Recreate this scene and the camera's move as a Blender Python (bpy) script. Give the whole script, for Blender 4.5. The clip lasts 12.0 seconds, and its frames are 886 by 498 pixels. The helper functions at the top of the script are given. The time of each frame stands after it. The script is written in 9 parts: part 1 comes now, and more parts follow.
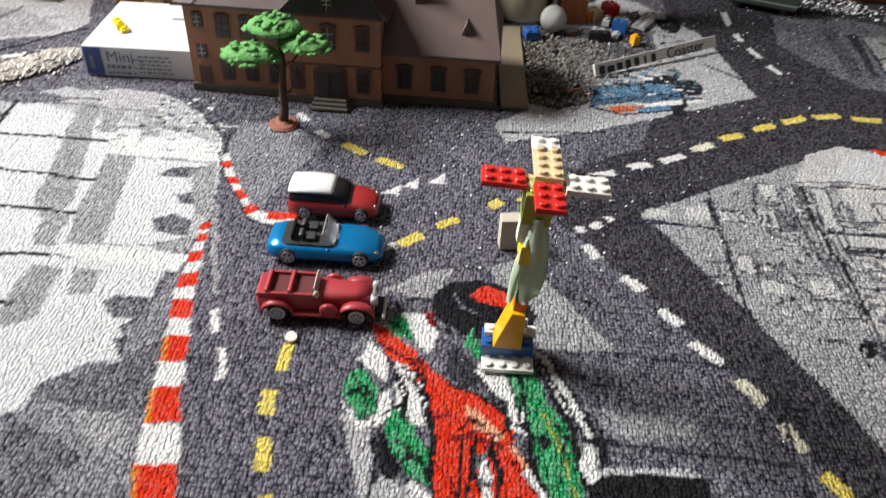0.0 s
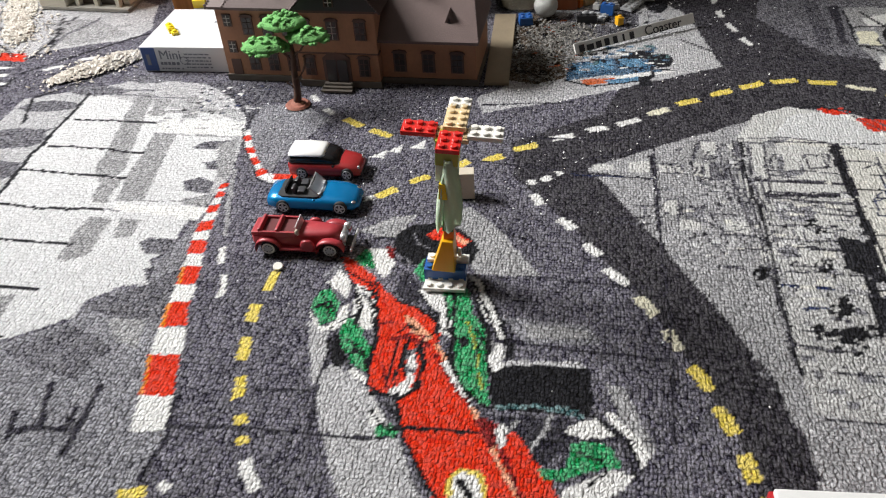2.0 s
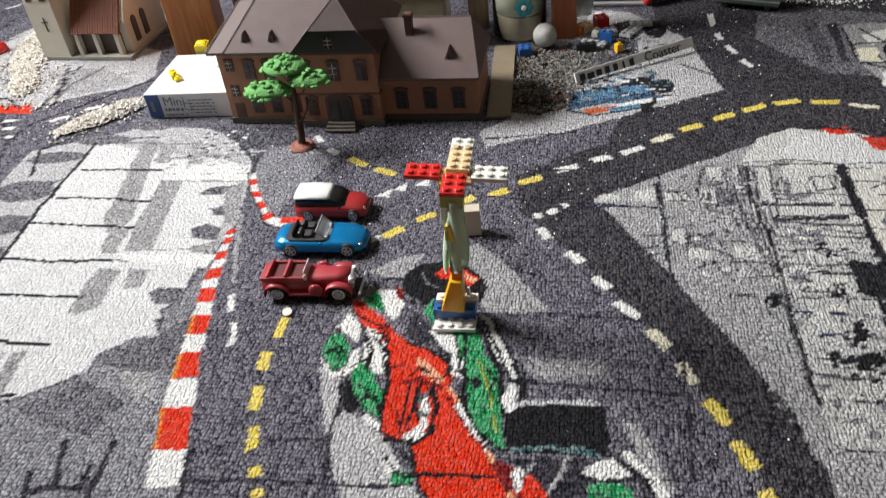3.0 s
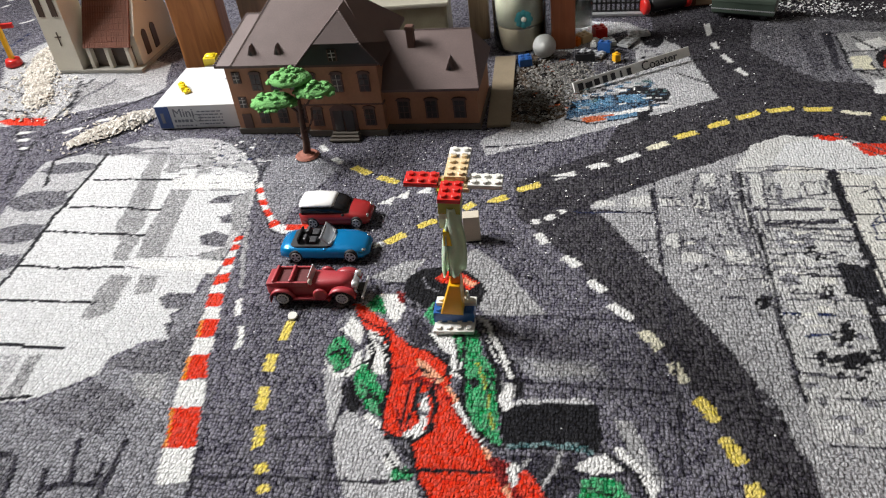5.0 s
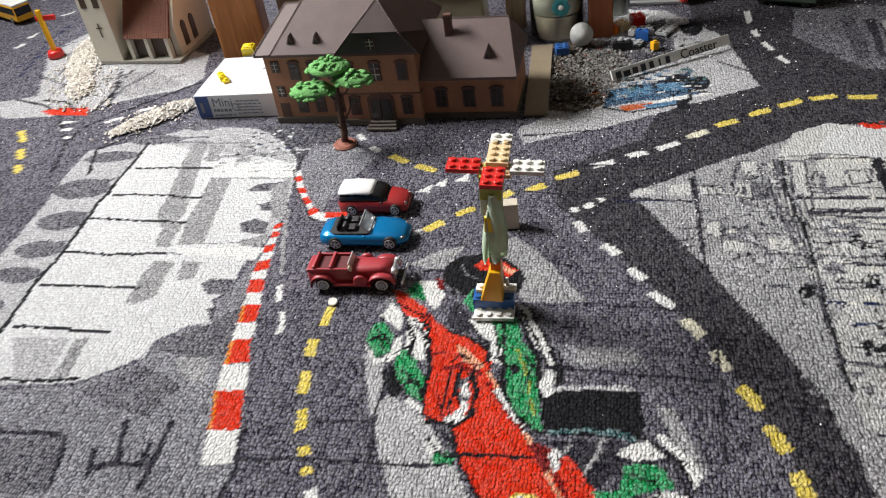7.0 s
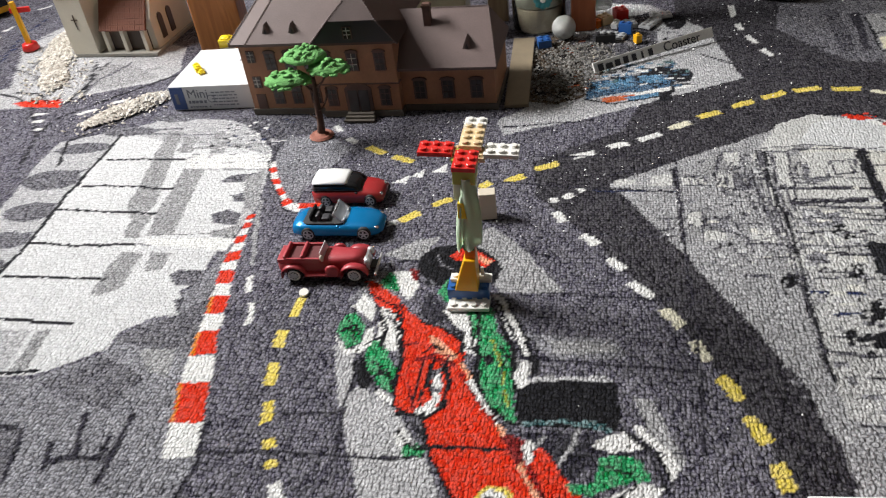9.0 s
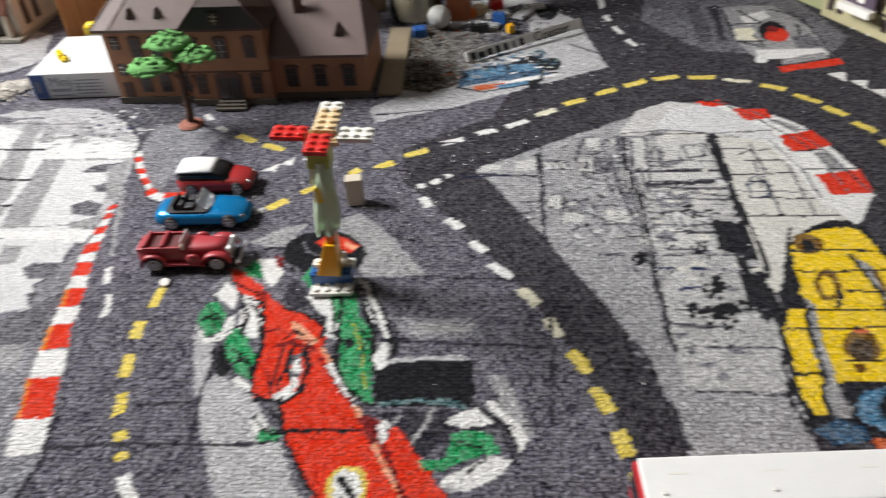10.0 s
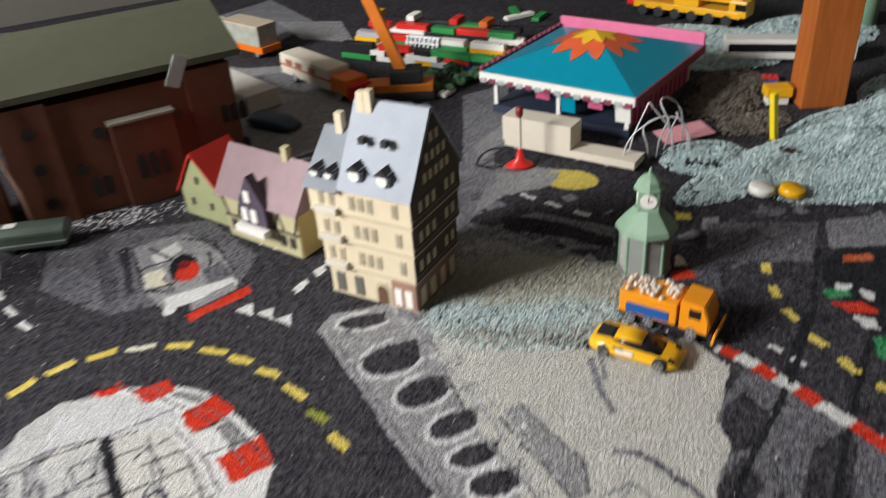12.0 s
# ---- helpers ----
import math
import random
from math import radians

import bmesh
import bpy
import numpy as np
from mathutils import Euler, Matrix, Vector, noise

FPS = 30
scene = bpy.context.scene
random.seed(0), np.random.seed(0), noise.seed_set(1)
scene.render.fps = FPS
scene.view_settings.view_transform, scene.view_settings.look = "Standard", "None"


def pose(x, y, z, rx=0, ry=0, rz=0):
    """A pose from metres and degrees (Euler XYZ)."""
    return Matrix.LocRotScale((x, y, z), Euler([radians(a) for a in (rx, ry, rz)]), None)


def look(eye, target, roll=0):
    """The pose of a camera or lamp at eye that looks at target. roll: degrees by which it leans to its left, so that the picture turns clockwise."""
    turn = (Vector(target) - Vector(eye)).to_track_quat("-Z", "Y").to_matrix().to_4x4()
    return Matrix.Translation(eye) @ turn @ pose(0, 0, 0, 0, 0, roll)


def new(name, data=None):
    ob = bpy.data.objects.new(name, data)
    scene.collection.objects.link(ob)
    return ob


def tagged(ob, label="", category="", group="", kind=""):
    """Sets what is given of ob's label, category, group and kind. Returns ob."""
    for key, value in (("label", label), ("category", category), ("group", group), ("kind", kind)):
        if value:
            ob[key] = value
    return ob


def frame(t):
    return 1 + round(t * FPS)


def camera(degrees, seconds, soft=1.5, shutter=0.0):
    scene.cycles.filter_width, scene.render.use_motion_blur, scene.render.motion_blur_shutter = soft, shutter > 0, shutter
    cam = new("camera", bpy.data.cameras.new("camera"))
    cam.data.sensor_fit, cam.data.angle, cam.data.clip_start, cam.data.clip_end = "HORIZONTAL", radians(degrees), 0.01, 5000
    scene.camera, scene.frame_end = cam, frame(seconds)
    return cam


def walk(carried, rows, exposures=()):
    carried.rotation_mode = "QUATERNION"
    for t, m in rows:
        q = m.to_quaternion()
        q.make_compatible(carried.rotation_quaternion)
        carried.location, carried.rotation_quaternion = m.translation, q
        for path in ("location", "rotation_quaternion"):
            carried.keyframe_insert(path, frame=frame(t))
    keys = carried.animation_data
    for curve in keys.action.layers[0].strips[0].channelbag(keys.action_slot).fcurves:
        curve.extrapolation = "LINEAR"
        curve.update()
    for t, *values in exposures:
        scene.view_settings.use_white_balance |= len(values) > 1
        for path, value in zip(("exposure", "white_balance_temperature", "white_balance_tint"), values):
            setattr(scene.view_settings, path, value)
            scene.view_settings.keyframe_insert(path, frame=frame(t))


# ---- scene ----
cam = camera(58.0, 12.0, soft=1.15, shutter=0.35)
PATH = [
    (0, (0.089, 0.089, 0.371), (0.028, 1.632, -0.9), 2.8),
    (0.2, (0.102, 0.087, 0.369), (-0.004, 1.599, -0.935), 2.8),
    (0.5, (0.145, 0.062, 0.382), (0.025, 1.573, -0.922), 3.9),
    (0.7, (0.174, 0.035, 0.403), (0.0, 1.546, -0.896), 2.3),
    (1, (0.187, 0.013, 0.418), (-0.017, 1.504, -0.899), 0.2),
    (1.5, (0.203, -0.013, 0.414), (-0.084, 1.476, -0.89), -2.5),
    (2, (0.211, -0.015, 0.411), (-0.103, 1.498, -0.859), -4.0),
    (2.5, (0.204, -0.02, 0.403), (-0.126, 1.495, -0.86), -4.2),
    (3, (0.212, -0.005, 0.421), (-0.129, 1.538, -0.805), -6.8),
    (3.2, (0.212, -0.007, 0.432), (-0.129, 1.547, -0.78), -6.6),
    (5, (0.223, -0.022, 0.431), (-0.14, 1.531, -0.776), -7.5),
    (5.5, (0.237, -0.012, 0.43), (-0.145, 1.534, -0.78), -8.9),
    (6, (0.216, -0.026, 0.432), (-0.177, 1.515, -0.78), -8.9),
    (6.5, (0.221, -0.025, 0.432), (-0.196, 1.51, -0.78), -9.4),
    (7, (0.214, -0.028, 0.429), (-0.217, 1.503, -0.783), -8.8),
    (7.2, (0.22, -0.027, 0.436), (-0.219, 1.5, -0.779), -8.8),
    (8.8, (0.222, -0.021, 0.406), (-0.219, 1.519, -0.791), -8.8),
    (9, (0.223, -0.021, 0.405), (-0.185, 1.526, -0.795), -8.1),
    (9.5, (0.237, -0.021, 0.393), (-0.16, 1.525, -0.811), -8.0),
    (10, (0.261, -0.025, 0.398), (0.072, 1.541, -0.831), -4.5),
    (10.2, (0.281, -0.025, 0.407), (0.227, 1.531, -0.848), -2.1),
    (10.5, (0.32, -0.052, 0.404), (0.37, 1.526, -0.824), -2.6),
    (10.8, (0.347, -0.065, 0.422), (0.578, 1.498, -0.803), -2.2),
    (11, (0.364, -0.06, 0.43), (0.756, 1.47, -0.797), -1.2),
    (11.2, (0.368, -0.055, 0.43), (0.909, 1.452, -0.767), -0.2),
    (11.5, (0.408, -0.021, 0.446), (1.051, 1.471, -0.721), -2.2),
    (11.8, (0.468, 0.025, 0.456), (1.101, 1.595, -0.61), -6.6),
    (12, (0.499, 0.087, 0.462), (1.22, 1.63, -0.587), -4.5),
]
EXPOSURES = [(0.0, 0.0), (9.5, 0.0), (10.5, 0.1), (11.2, 0.0), (12.0, 0.12)]
walk(cam, [(t, look(eye, target, roll)) for t, eye, target, roll in PATH], EXPOSURES)


# ---- light: a window in the west wall, and the room's own bounce ----
world = bpy.data.worlds.new("world")
scene.world = world
world.use_nodes = True
wn = world.node_tree.nodes
sky = wn.new("ShaderNodeTexSky")
sky.sky_type = "NISHITA"
sky.sun_disc = False
sky.sun_elevation, sky.sun_rotation = radians(40), radians(-70)
world.node_tree.links.new(sky.outputs[0], wn["Background"].inputs[0])
wn["Background"].inputs[1].default_value = 0.12
WEST, EAST, SOUTH, NORTH, TALL = -1.08, 2.75, -1.7, 2.2, 2.5
WIN_Y0, WIN_Y1, WIN_Z0, WIN_Z1 = 0.56, 1.2, 0.8, 1.46


def window_light(y0, y1, z0, z1, watts):
    data = bpy.data.lights.new("window_light", "AREA")
    data.shape, data.size, data.size_y, data.energy = "RECTANGLE", z1 - z0, y1 - y0, watts
    data.color = (1.0, 0.985, 0.97)
    ob = new("window_light", data)
    ob.matrix_world = pose(WEST - 0.06, (y0 + y1) / 2, (z0 + z1) / 2, 0, -90, 0)
    return ob


window_light(WIN_Y0, WIN_Y1, WIN_Z0, WIN_Z1, 95)


# ---- materials ----
def shader(name):
    m = bpy.data.materials.new(name)
    m.use_nodes = True
    return m, m.node_tree.nodes, m.node_tree.links, m.node_tree.nodes["Principled BSDF"]


def surface(name, color, rough=0.5, metal=0.0, grain=60.0, vary=0.12, bump=0.15, depth=0.0006, coat=0.0, blotch=9.0):
    """Paint, plastic, card or wood: colour varied at two scales, with fine relief."""
    m, n, l, b = shader(name)
    tc = n.new("ShaderNodeTexCoord")
    fine, broad = n.new("ShaderNodeTexNoise"), n.new("ShaderNodeTexNoise")
    fine.inputs["Scale"].default_value, broad.inputs["Scale"].default_value = grain * 12, blotch * 6
    fine.inputs["Detail"].default_value = 4
    for t in (fine, broad):
        l.new(tc.outputs["Object"], t.inputs["Vector"])
    add = n.new("ShaderNodeMath"); add.operation = "ADD"
    l.new(fine.outputs[0], add.inputs[0]); l.new(broad.outputs[0], add.inputs[1])
    ramp = n.new("ShaderNodeMapRange")
    ramp.inputs["From Min"].default_value, ramp.inputs["From Max"].default_value = 0.6, 1.4
    ramp.inputs["To Min"].default_value, ramp.inputs["To Max"].default_value = 1 - vary, 1 + vary
    l.new(add.outputs[0], ramp.inputs["Value"])
    mul = n.new("ShaderNodeVectorMath"); mul.operation = "SCALE"
    mul.inputs[0].default_value = color
    l.new(ramp.outputs[0], mul.inputs["Scale"])
    l.new(mul.outputs[0], b.inputs["Base Color"])
    b.inputs["Roughness"].default_value, b.inputs["Metallic"].default_value = rough, metal
    b.inputs["Coat Weight"].default_value = coat
    bp = n.new("ShaderNodeBump")
    bp.inputs["Strength"].default_value, bp.inputs["Distance"].default_value = bump, depth
    l.new(fine.outputs[0], bp.inputs["Height"])
    l.new(bp.outputs[0], b.inputs["Normal"])
    return m


def wood(name, dark, light, ring=14.0, rough=0.45):
    m, n, l, b = shader(name)
    tc, mp = n.new("ShaderNodeTexCoord"), n.new("ShaderNodeMapping")
    mp.inputs["Scale"].default_value = (60, 60, 5)
    tex = n.new("ShaderNodeTexNoise")
    tex.inputs["Scale"].default_value, tex.inputs["Detail"].default_value, tex.inputs["Distortion"].default_value = 1.6, 6, ring / 10
    ramp = n.new("ShaderNodeValToRGB")
    ramp.color_ramp.elements[0].color, ramp.color_ramp.elements[1].color = (*dark, 1), (*light, 1)
    ramp.color_ramp.elements[0].position, ramp.color_ramp.elements[1].position = 0.3, 0.7
    bp = n.new("ShaderNodeBump")
    bp.inputs["Strength"].default_value, bp.inputs["Distance"].default_value = 0.2, 0.0005
    l.new(tc.outputs["Object"], mp.inputs[0]); l.new(mp.outputs[0], tex.inputs["Vector"])
    l.new(tex.outputs[0], ramp.inputs[0]); l.new(ramp.outputs[0], b.inputs["Base Color"])
    l.new(tex.outputs[0], bp.inputs["Height"]); l.new(bp.outputs[0], b.inputs["Normal"])
    b.inputs["Roughness"].default_value = rough
    return m


def clear(name, color=(1, 1, 1), rough=0.03, ior=1.45):
    m, n, l, b = shader(name)
    b.inputs["Base Color"].default_value = (*color, 1)
    b.inputs["Transmission Weight"].default_value, b.inputs["Roughness"].default_value, b.inputs["IOR"].default_value = 1, rough, ior
    return m


def pile_material():
    """Printed loop-pile carpet: the print is the mesh's colour; ribs of slanted loops are relief and grain, with the
    shade in their gaps painted in.
    """
    m, n, l, b = shader("printed_carpet")

    def calc(op, *args):
        q = n.new("ShaderNodeMath"); q.operation = op
        for k, a in enumerate(args):
            if isinstance(a, (int, float)):
                q.inputs[k].default_value = a
            else:
                l.new(a, q.inputs[k])
        return q.outputs[0]

    def span(src, a, b2, c, d):
        q = n.new("ShaderNodeMapRange")
        for k, v in zip(("From Min", "From Max", "To Min", "To Max"), (a, b2, c, d)):
            q.inputs[k].default_value = v
        l.new(src, q.inputs["Value"])
        return q.outputs[0]

    col = n.new("ShaderNodeVertexColor"); col.layer_name = "print"
    tc = n.new("ShaderNodeTexCoord")
    wob = n.new("ShaderNodeTexNoise")
    wob.inputs["Scale"].default_value, wob.inputs["Detail"].default_value = 210, 2
    l.new(tc.outputs["Object"], wob.inputs["Vector"])
    drift = n.new("ShaderNodeTexNoise")
    drift.inputs["Scale"].default_value, drift.inputs["Detail"].default_value = 45, 2
    l.new(tc.outputs["Object"], drift.inputs["Vector"])
    at = n.new("ShaderNodeSeparateXYZ"); l.new(tc.outputs["Object"], at.inputs[0])
    w1 = n.new("ShaderNodeSeparateColor"); l.new(wob.outputs["Color"], w1.inputs[0])
    w2 = n.new("ShaderNodeSeparateColor"); l.new(drift.outputs["Color"], w2.inputs[0])
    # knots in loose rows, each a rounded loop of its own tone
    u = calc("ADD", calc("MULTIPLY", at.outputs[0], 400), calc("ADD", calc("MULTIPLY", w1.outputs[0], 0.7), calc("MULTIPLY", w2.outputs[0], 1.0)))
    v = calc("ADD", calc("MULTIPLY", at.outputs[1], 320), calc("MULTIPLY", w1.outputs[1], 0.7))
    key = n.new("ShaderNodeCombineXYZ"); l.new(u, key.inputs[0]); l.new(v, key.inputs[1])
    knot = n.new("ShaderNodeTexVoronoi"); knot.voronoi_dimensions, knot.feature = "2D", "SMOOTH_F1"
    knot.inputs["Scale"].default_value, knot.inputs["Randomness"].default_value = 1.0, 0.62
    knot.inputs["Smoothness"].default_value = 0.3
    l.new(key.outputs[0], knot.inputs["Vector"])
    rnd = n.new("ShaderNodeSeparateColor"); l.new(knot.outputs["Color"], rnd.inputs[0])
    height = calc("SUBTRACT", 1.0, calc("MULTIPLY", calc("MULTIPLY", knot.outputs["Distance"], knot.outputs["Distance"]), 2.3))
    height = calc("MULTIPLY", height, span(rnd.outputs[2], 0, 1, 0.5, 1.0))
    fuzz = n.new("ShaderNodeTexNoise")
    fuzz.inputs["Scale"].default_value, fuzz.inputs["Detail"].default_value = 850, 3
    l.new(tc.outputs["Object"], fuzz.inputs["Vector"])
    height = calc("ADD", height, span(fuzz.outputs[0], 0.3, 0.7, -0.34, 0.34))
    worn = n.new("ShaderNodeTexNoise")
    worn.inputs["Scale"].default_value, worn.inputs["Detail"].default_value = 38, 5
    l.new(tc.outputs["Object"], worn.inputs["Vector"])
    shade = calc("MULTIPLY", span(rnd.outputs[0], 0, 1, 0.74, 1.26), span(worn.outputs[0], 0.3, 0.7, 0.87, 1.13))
    # shade between loops goes into the colour: low spots darker, tops lighter
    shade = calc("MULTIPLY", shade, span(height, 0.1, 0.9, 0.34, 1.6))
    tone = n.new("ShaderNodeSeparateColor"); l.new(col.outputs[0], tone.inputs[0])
    # painted gap shade is fainter on pale yarn than on dark yarn
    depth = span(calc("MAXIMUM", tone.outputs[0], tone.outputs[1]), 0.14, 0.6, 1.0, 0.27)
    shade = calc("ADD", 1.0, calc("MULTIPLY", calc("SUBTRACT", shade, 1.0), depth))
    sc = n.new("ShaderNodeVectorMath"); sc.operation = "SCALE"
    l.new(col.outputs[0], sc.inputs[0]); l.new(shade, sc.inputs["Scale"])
    lum = n.new("ShaderNodeSeparateColor"); l.new(col.outputs[0], lum.inputs[0])
    fleck = calc("MULTIPLY", span(rnd.outputs[1], 0, 1, -0.05, 0.06), span(lum.outputs[1], 0.015, 0.09, 0.12, 1.0))
    tip = n.new("ShaderNodeVectorMath"); tip.operation = "ADD"
    l.new(sc.outputs[0], tip.inputs[0]); l.new(fleck, tip.inputs[1])
    low = n.new("ShaderNodeVectorMath"); low.operation = "MAXIMUM"; low.inputs[1].default_value = (0.006, 0.006, 0.0065)
    l.new(tip.outputs[0], low.inputs[0])
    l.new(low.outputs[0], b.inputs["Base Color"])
    b.inputs["Roughness"].default_value = 0.95
    b.inputs["Specular IOR Level"].default_value = 0.12
    bp = n.new("ShaderNodeBump")
    bp.inputs["Strength"].default_value, bp.inputs["Distance"].default_value = 1.0, 0.0013
    l.new(height, bp.inputs["Height"]); l.new(bp.outputs[0], b.inputs["Normal"])
    return m


# ---- building helpers ----
def part(name, bm, material, parent=None, label="", smooth=False):
    """Links a bmesh as one mesh object, under a thing or a part."""
    me = bpy.data.meshes.new(name)
    bmesh.ops.recalc_face_normals(bm, faces=bm.faces)
    bm.to_mesh(me)
    bm.free()
    me.materials.append(material)
    for p in me.polygons:
        p.use_smooth = smooth
    ob = new(name, me)
    if parent is not None:
        ob.parent = parent
    if label:
        ob["label"] = label
    return ob


def thing(name, label, category, place=(0, 0, 0), turn=0.0, group="", kind="", tip=(0, 0)):
    ob = new(name)
    ob.empty_display_size = 0.02
    ob.matrix_world = pose(*place, tip[0], tip[1], turn)
    return tagged(ob, label, category, group, kind)


def box(bm, size, at=(0, 0, 0), turn=0.0, bevel=0.0, tip=(0, 0), taper=1.0):
    """A block standing on at (its base's middle); taper shrinks its top."""
    sx, sy, sz = size
    m = pose(*at, tip[0], tip[1], turn)
    vs = [bm.verts.new(m @ Vector((x * sx / 2 * (taper if z else 1), y * sy / 2 * (taper if z else 1), z * sz))) for z in (0, 1) for x, y in ((-1, -1), (1, -1), (1, 1), (-1, 1))]
    fs = [bm.faces.new([vs[i] for i in q]) for q in ((3, 2, 1, 0), (4, 5, 6, 7), (0, 1, 5, 4), (1, 2, 6, 5), (2, 3, 7, 6), (3, 0, 4, 7))]
    if bevel:
        bmesh.ops.bevel(bm, geom=list({e for f in fs for e in f.edges}), offset=bevel, segments=2, affect="EDGES", profile=0.6)
    return bm


def tube(bm, r0, r1, h, at=(0, 0, 0), turn=(0, 0, 0), n=20, bevel=0.0):
    """A round or many-sided post from at upwards, turned."""
    m = pose(*at, *turn)
    rings = []
    rows = [(r0, 0), (r1, h)] if not bevel else [(r0 - bevel, 0), (r0, bevel), (r1, h - bevel), (r1 - bevel, h)]
    for r, z in rows:
        rings.append([bm.verts.new(m @ Vector((r * math.cos(2 * math.pi * k / n), r * math.sin(2 * math.pi * k / n), z))) for k in range(n)])
    for a, b in zip(rings, rings[1:]):
        for k in range(n):
            bm.faces.new((a[k], a[(k + 1) % n], b[(k + 1) % n], b[k]))
    bm.faces.new(rings[0][::-1])
    bm.faces.new(rings[-1])
    return bm


def ball(bm, r, at=(0, 0, 0), squash=(1, 1, 1), detail=2, rough=0.0, seed=0):
    start = len(bm.verts)
    made = bmesh.ops.create_icosphere(bm, subdivisions=detail, radius=r)["verts"]
    for v in made:
        k = 1 + rough * noise.noise(v.co / r * 1.7 + Vector((seed * 7.3, seed * 1.9, 0)))
        v.co = Vector((v.co.x * squash[0], v.co.y * squash[1], v.co.z * squash[2])) * k + Vector(at)
    return bm


def prism(bm, outline, depth, m=Matrix.Identity(4)):
    """An outline in the xz plane, pushed depth metres along y."""
    a = [bm.verts.new(m @ Vector((x, 0, z))) for x, z in outline]
    b = [bm.verts.new(m @ Vector((x, depth, z))) for x, z in outline]
    k = len(a)
    bm.faces.new(a)
    bm.faces.new(b[::-1])
    for i in range(k):
        bm.faces.new((a[i], b[i], b[(i + 1) % k], a[(i + 1) % k]))
    return bm


def loft(bm, rings, close=True):
    vs = [[bm.verts.new(p) for p in ring] for ring in rings]
    k = len(vs[0])
    for a, b in zip(vs, vs[1:]):
        for i in range(k):
            bm.faces.new((a[i], a[(i + 1) % k], b[(i + 1) % k], b[i]))
    if close:
        bm.faces.new(vs[0][::-1])
        bm.faces.new(vs[-1])
    return bm


def wire(name, points, r, material, parent=None, label=""):
    """A bent rod through points."""
    bm = bmesh.new()
    pts = [Vector(p) for p in points]
    rings = []
    for i, p in enumerate(pts):
        d = (pts[min(i + 1, len(pts) - 1)] - pts[max(i - 1, 0)]).normalized()
        s = d.orthogonal().normalized()
        t = d.cross(s)
        rings.append([p + r * (math.cos(a) * s + math.sin(a) * t) for a in (k * math.pi / 4 for k in range(8))])
    loft(bm, rings)
    return part(name, bm, material, parent, label, True)


def B():
    return bmesh.new()


# ---- the room's shell ----
wall_paint = surface("wall_paint", (0.13, 0.12, 0.105), 0.9, grain=20, vary=0.06, bump=0.3, depth=0.002)
white_paint = surface("white_paint", (0.3, 0.29, 0.27), 0.6, grain=30, vary=0.03)
floor_wood = wood("floor_wood", (0.2, 0.12, 0.06), (0.36, 0.23, 0.12))


def shell(name, size, at, material, label):
    return tagged(part(name, box(B(), size, at), material), label, kind="structure")


MX, MY = (WEST + EAST) / 2, (SOUTH + NORTH) / 2
shell("floor", (EAST - WEST, NORTH - SOUTH, 0.1), (MX, MY, -0.108), floor_wood, "brown wooden floor under the carpet")
shell("ceiling", (EAST - WEST + 0.4, NORTH - SOUTH + 0.4, 0.1), (MX, MY, TALL), white_paint, "plain dull white ceiling")
shell("wall_north", (EAST - WEST, 0.12, TALL + 0.1), (MX, NORTH + 0.06, -0.1), wall_paint, "plain beige painted wall")
shell("wall_south", (EAST - WEST, 0.12, TALL + 0.1), (MX, SOUTH - 0.06, -0.1), wall_paint, "plain beige painted wall")
shell("wall_east", (0.12, NORTH - SOUTH + 0.24, TALL + 0.1), (EAST + 0.06, MY, -0.1), wall_paint, "plain beige painted wall")


def west_wall():
    bm = B()
    lo, hi = SOUTH - 0.12, NORTH + 0.12
    x = WEST - 0.06
    box(bm, (0.12, WIN_Y0 - lo, TALL + 0.1), (x, (lo + WIN_Y0) / 2, -0.1))
    box(bm, (0.12, hi - WIN_Y1, TALL + 0.1), (x, (hi + WIN_Y1) / 2, -0.1))
    box(bm, (0.12, WIN_Y1 - WIN_Y0, WIN_Z0 + 0.1), (x, (WIN_Y0 + WIN_Y1) / 2, -0.1))
    box(bm, (0.12, WIN_Y1 - WIN_Y0, TALL - WIN_Z1), (x, (WIN_Y0 + WIN_Y1) / 2, WIN_Z1))
    return tagged(part("wall_west", bm, wall_paint), "beige painted wall with a window opening", kind="structure")


west_wall()


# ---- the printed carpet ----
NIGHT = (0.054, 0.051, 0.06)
ASPHALT, SLATE, ASH, STONE = (0.136, 0.131, 0.16), (0.1, 0.098, 0.115), (0.16, 0.158, 0.178), (0.245, 0.245, 0.27)
FOG, MIST, PALE, CHALK = (0.34, 0.34, 0.35), (0.46, 0.46, 0.475), (0.655, 0.66, 0.67), (0.76, 0.76, 0.75)
INK, PITCH, DUSK, NAVY = (0.022, 0.022, 0.027), (0.014, 0.014, 0.017), (0.04, 0.038, 0.05), (0.025, 0.035, 0.09)
SCARLET, MAROON, RUST, PEACH = (0.66, 0.045, 0.02), (0.22, 0.02, 0.02), (0.55, 0.13, 0.05), (0.78, 0.38, 0.24)
LEMON, AMBER, GOLD, CREAM = (0.74, 0.59, 0.13), (0.7, 0.24, 0.03), (0.86, 0.6, 0.035), (0.74, 0.71, 0.56)
GREEN, MOSS, TEAL, AZURE = (0.05, 0.3, 0.125), (0.3, 0.32, 0.06), (0.12, 0.2, 0.21), (0.12, 0.245, 0.38)
IVORY, HAZE, CLOUD, MILK = (0.66, 0.65, 0.61), (0.36, 0.36, 0.375), (0.58, 0.58, 0.57), (0.47, 0.47, 0.47)
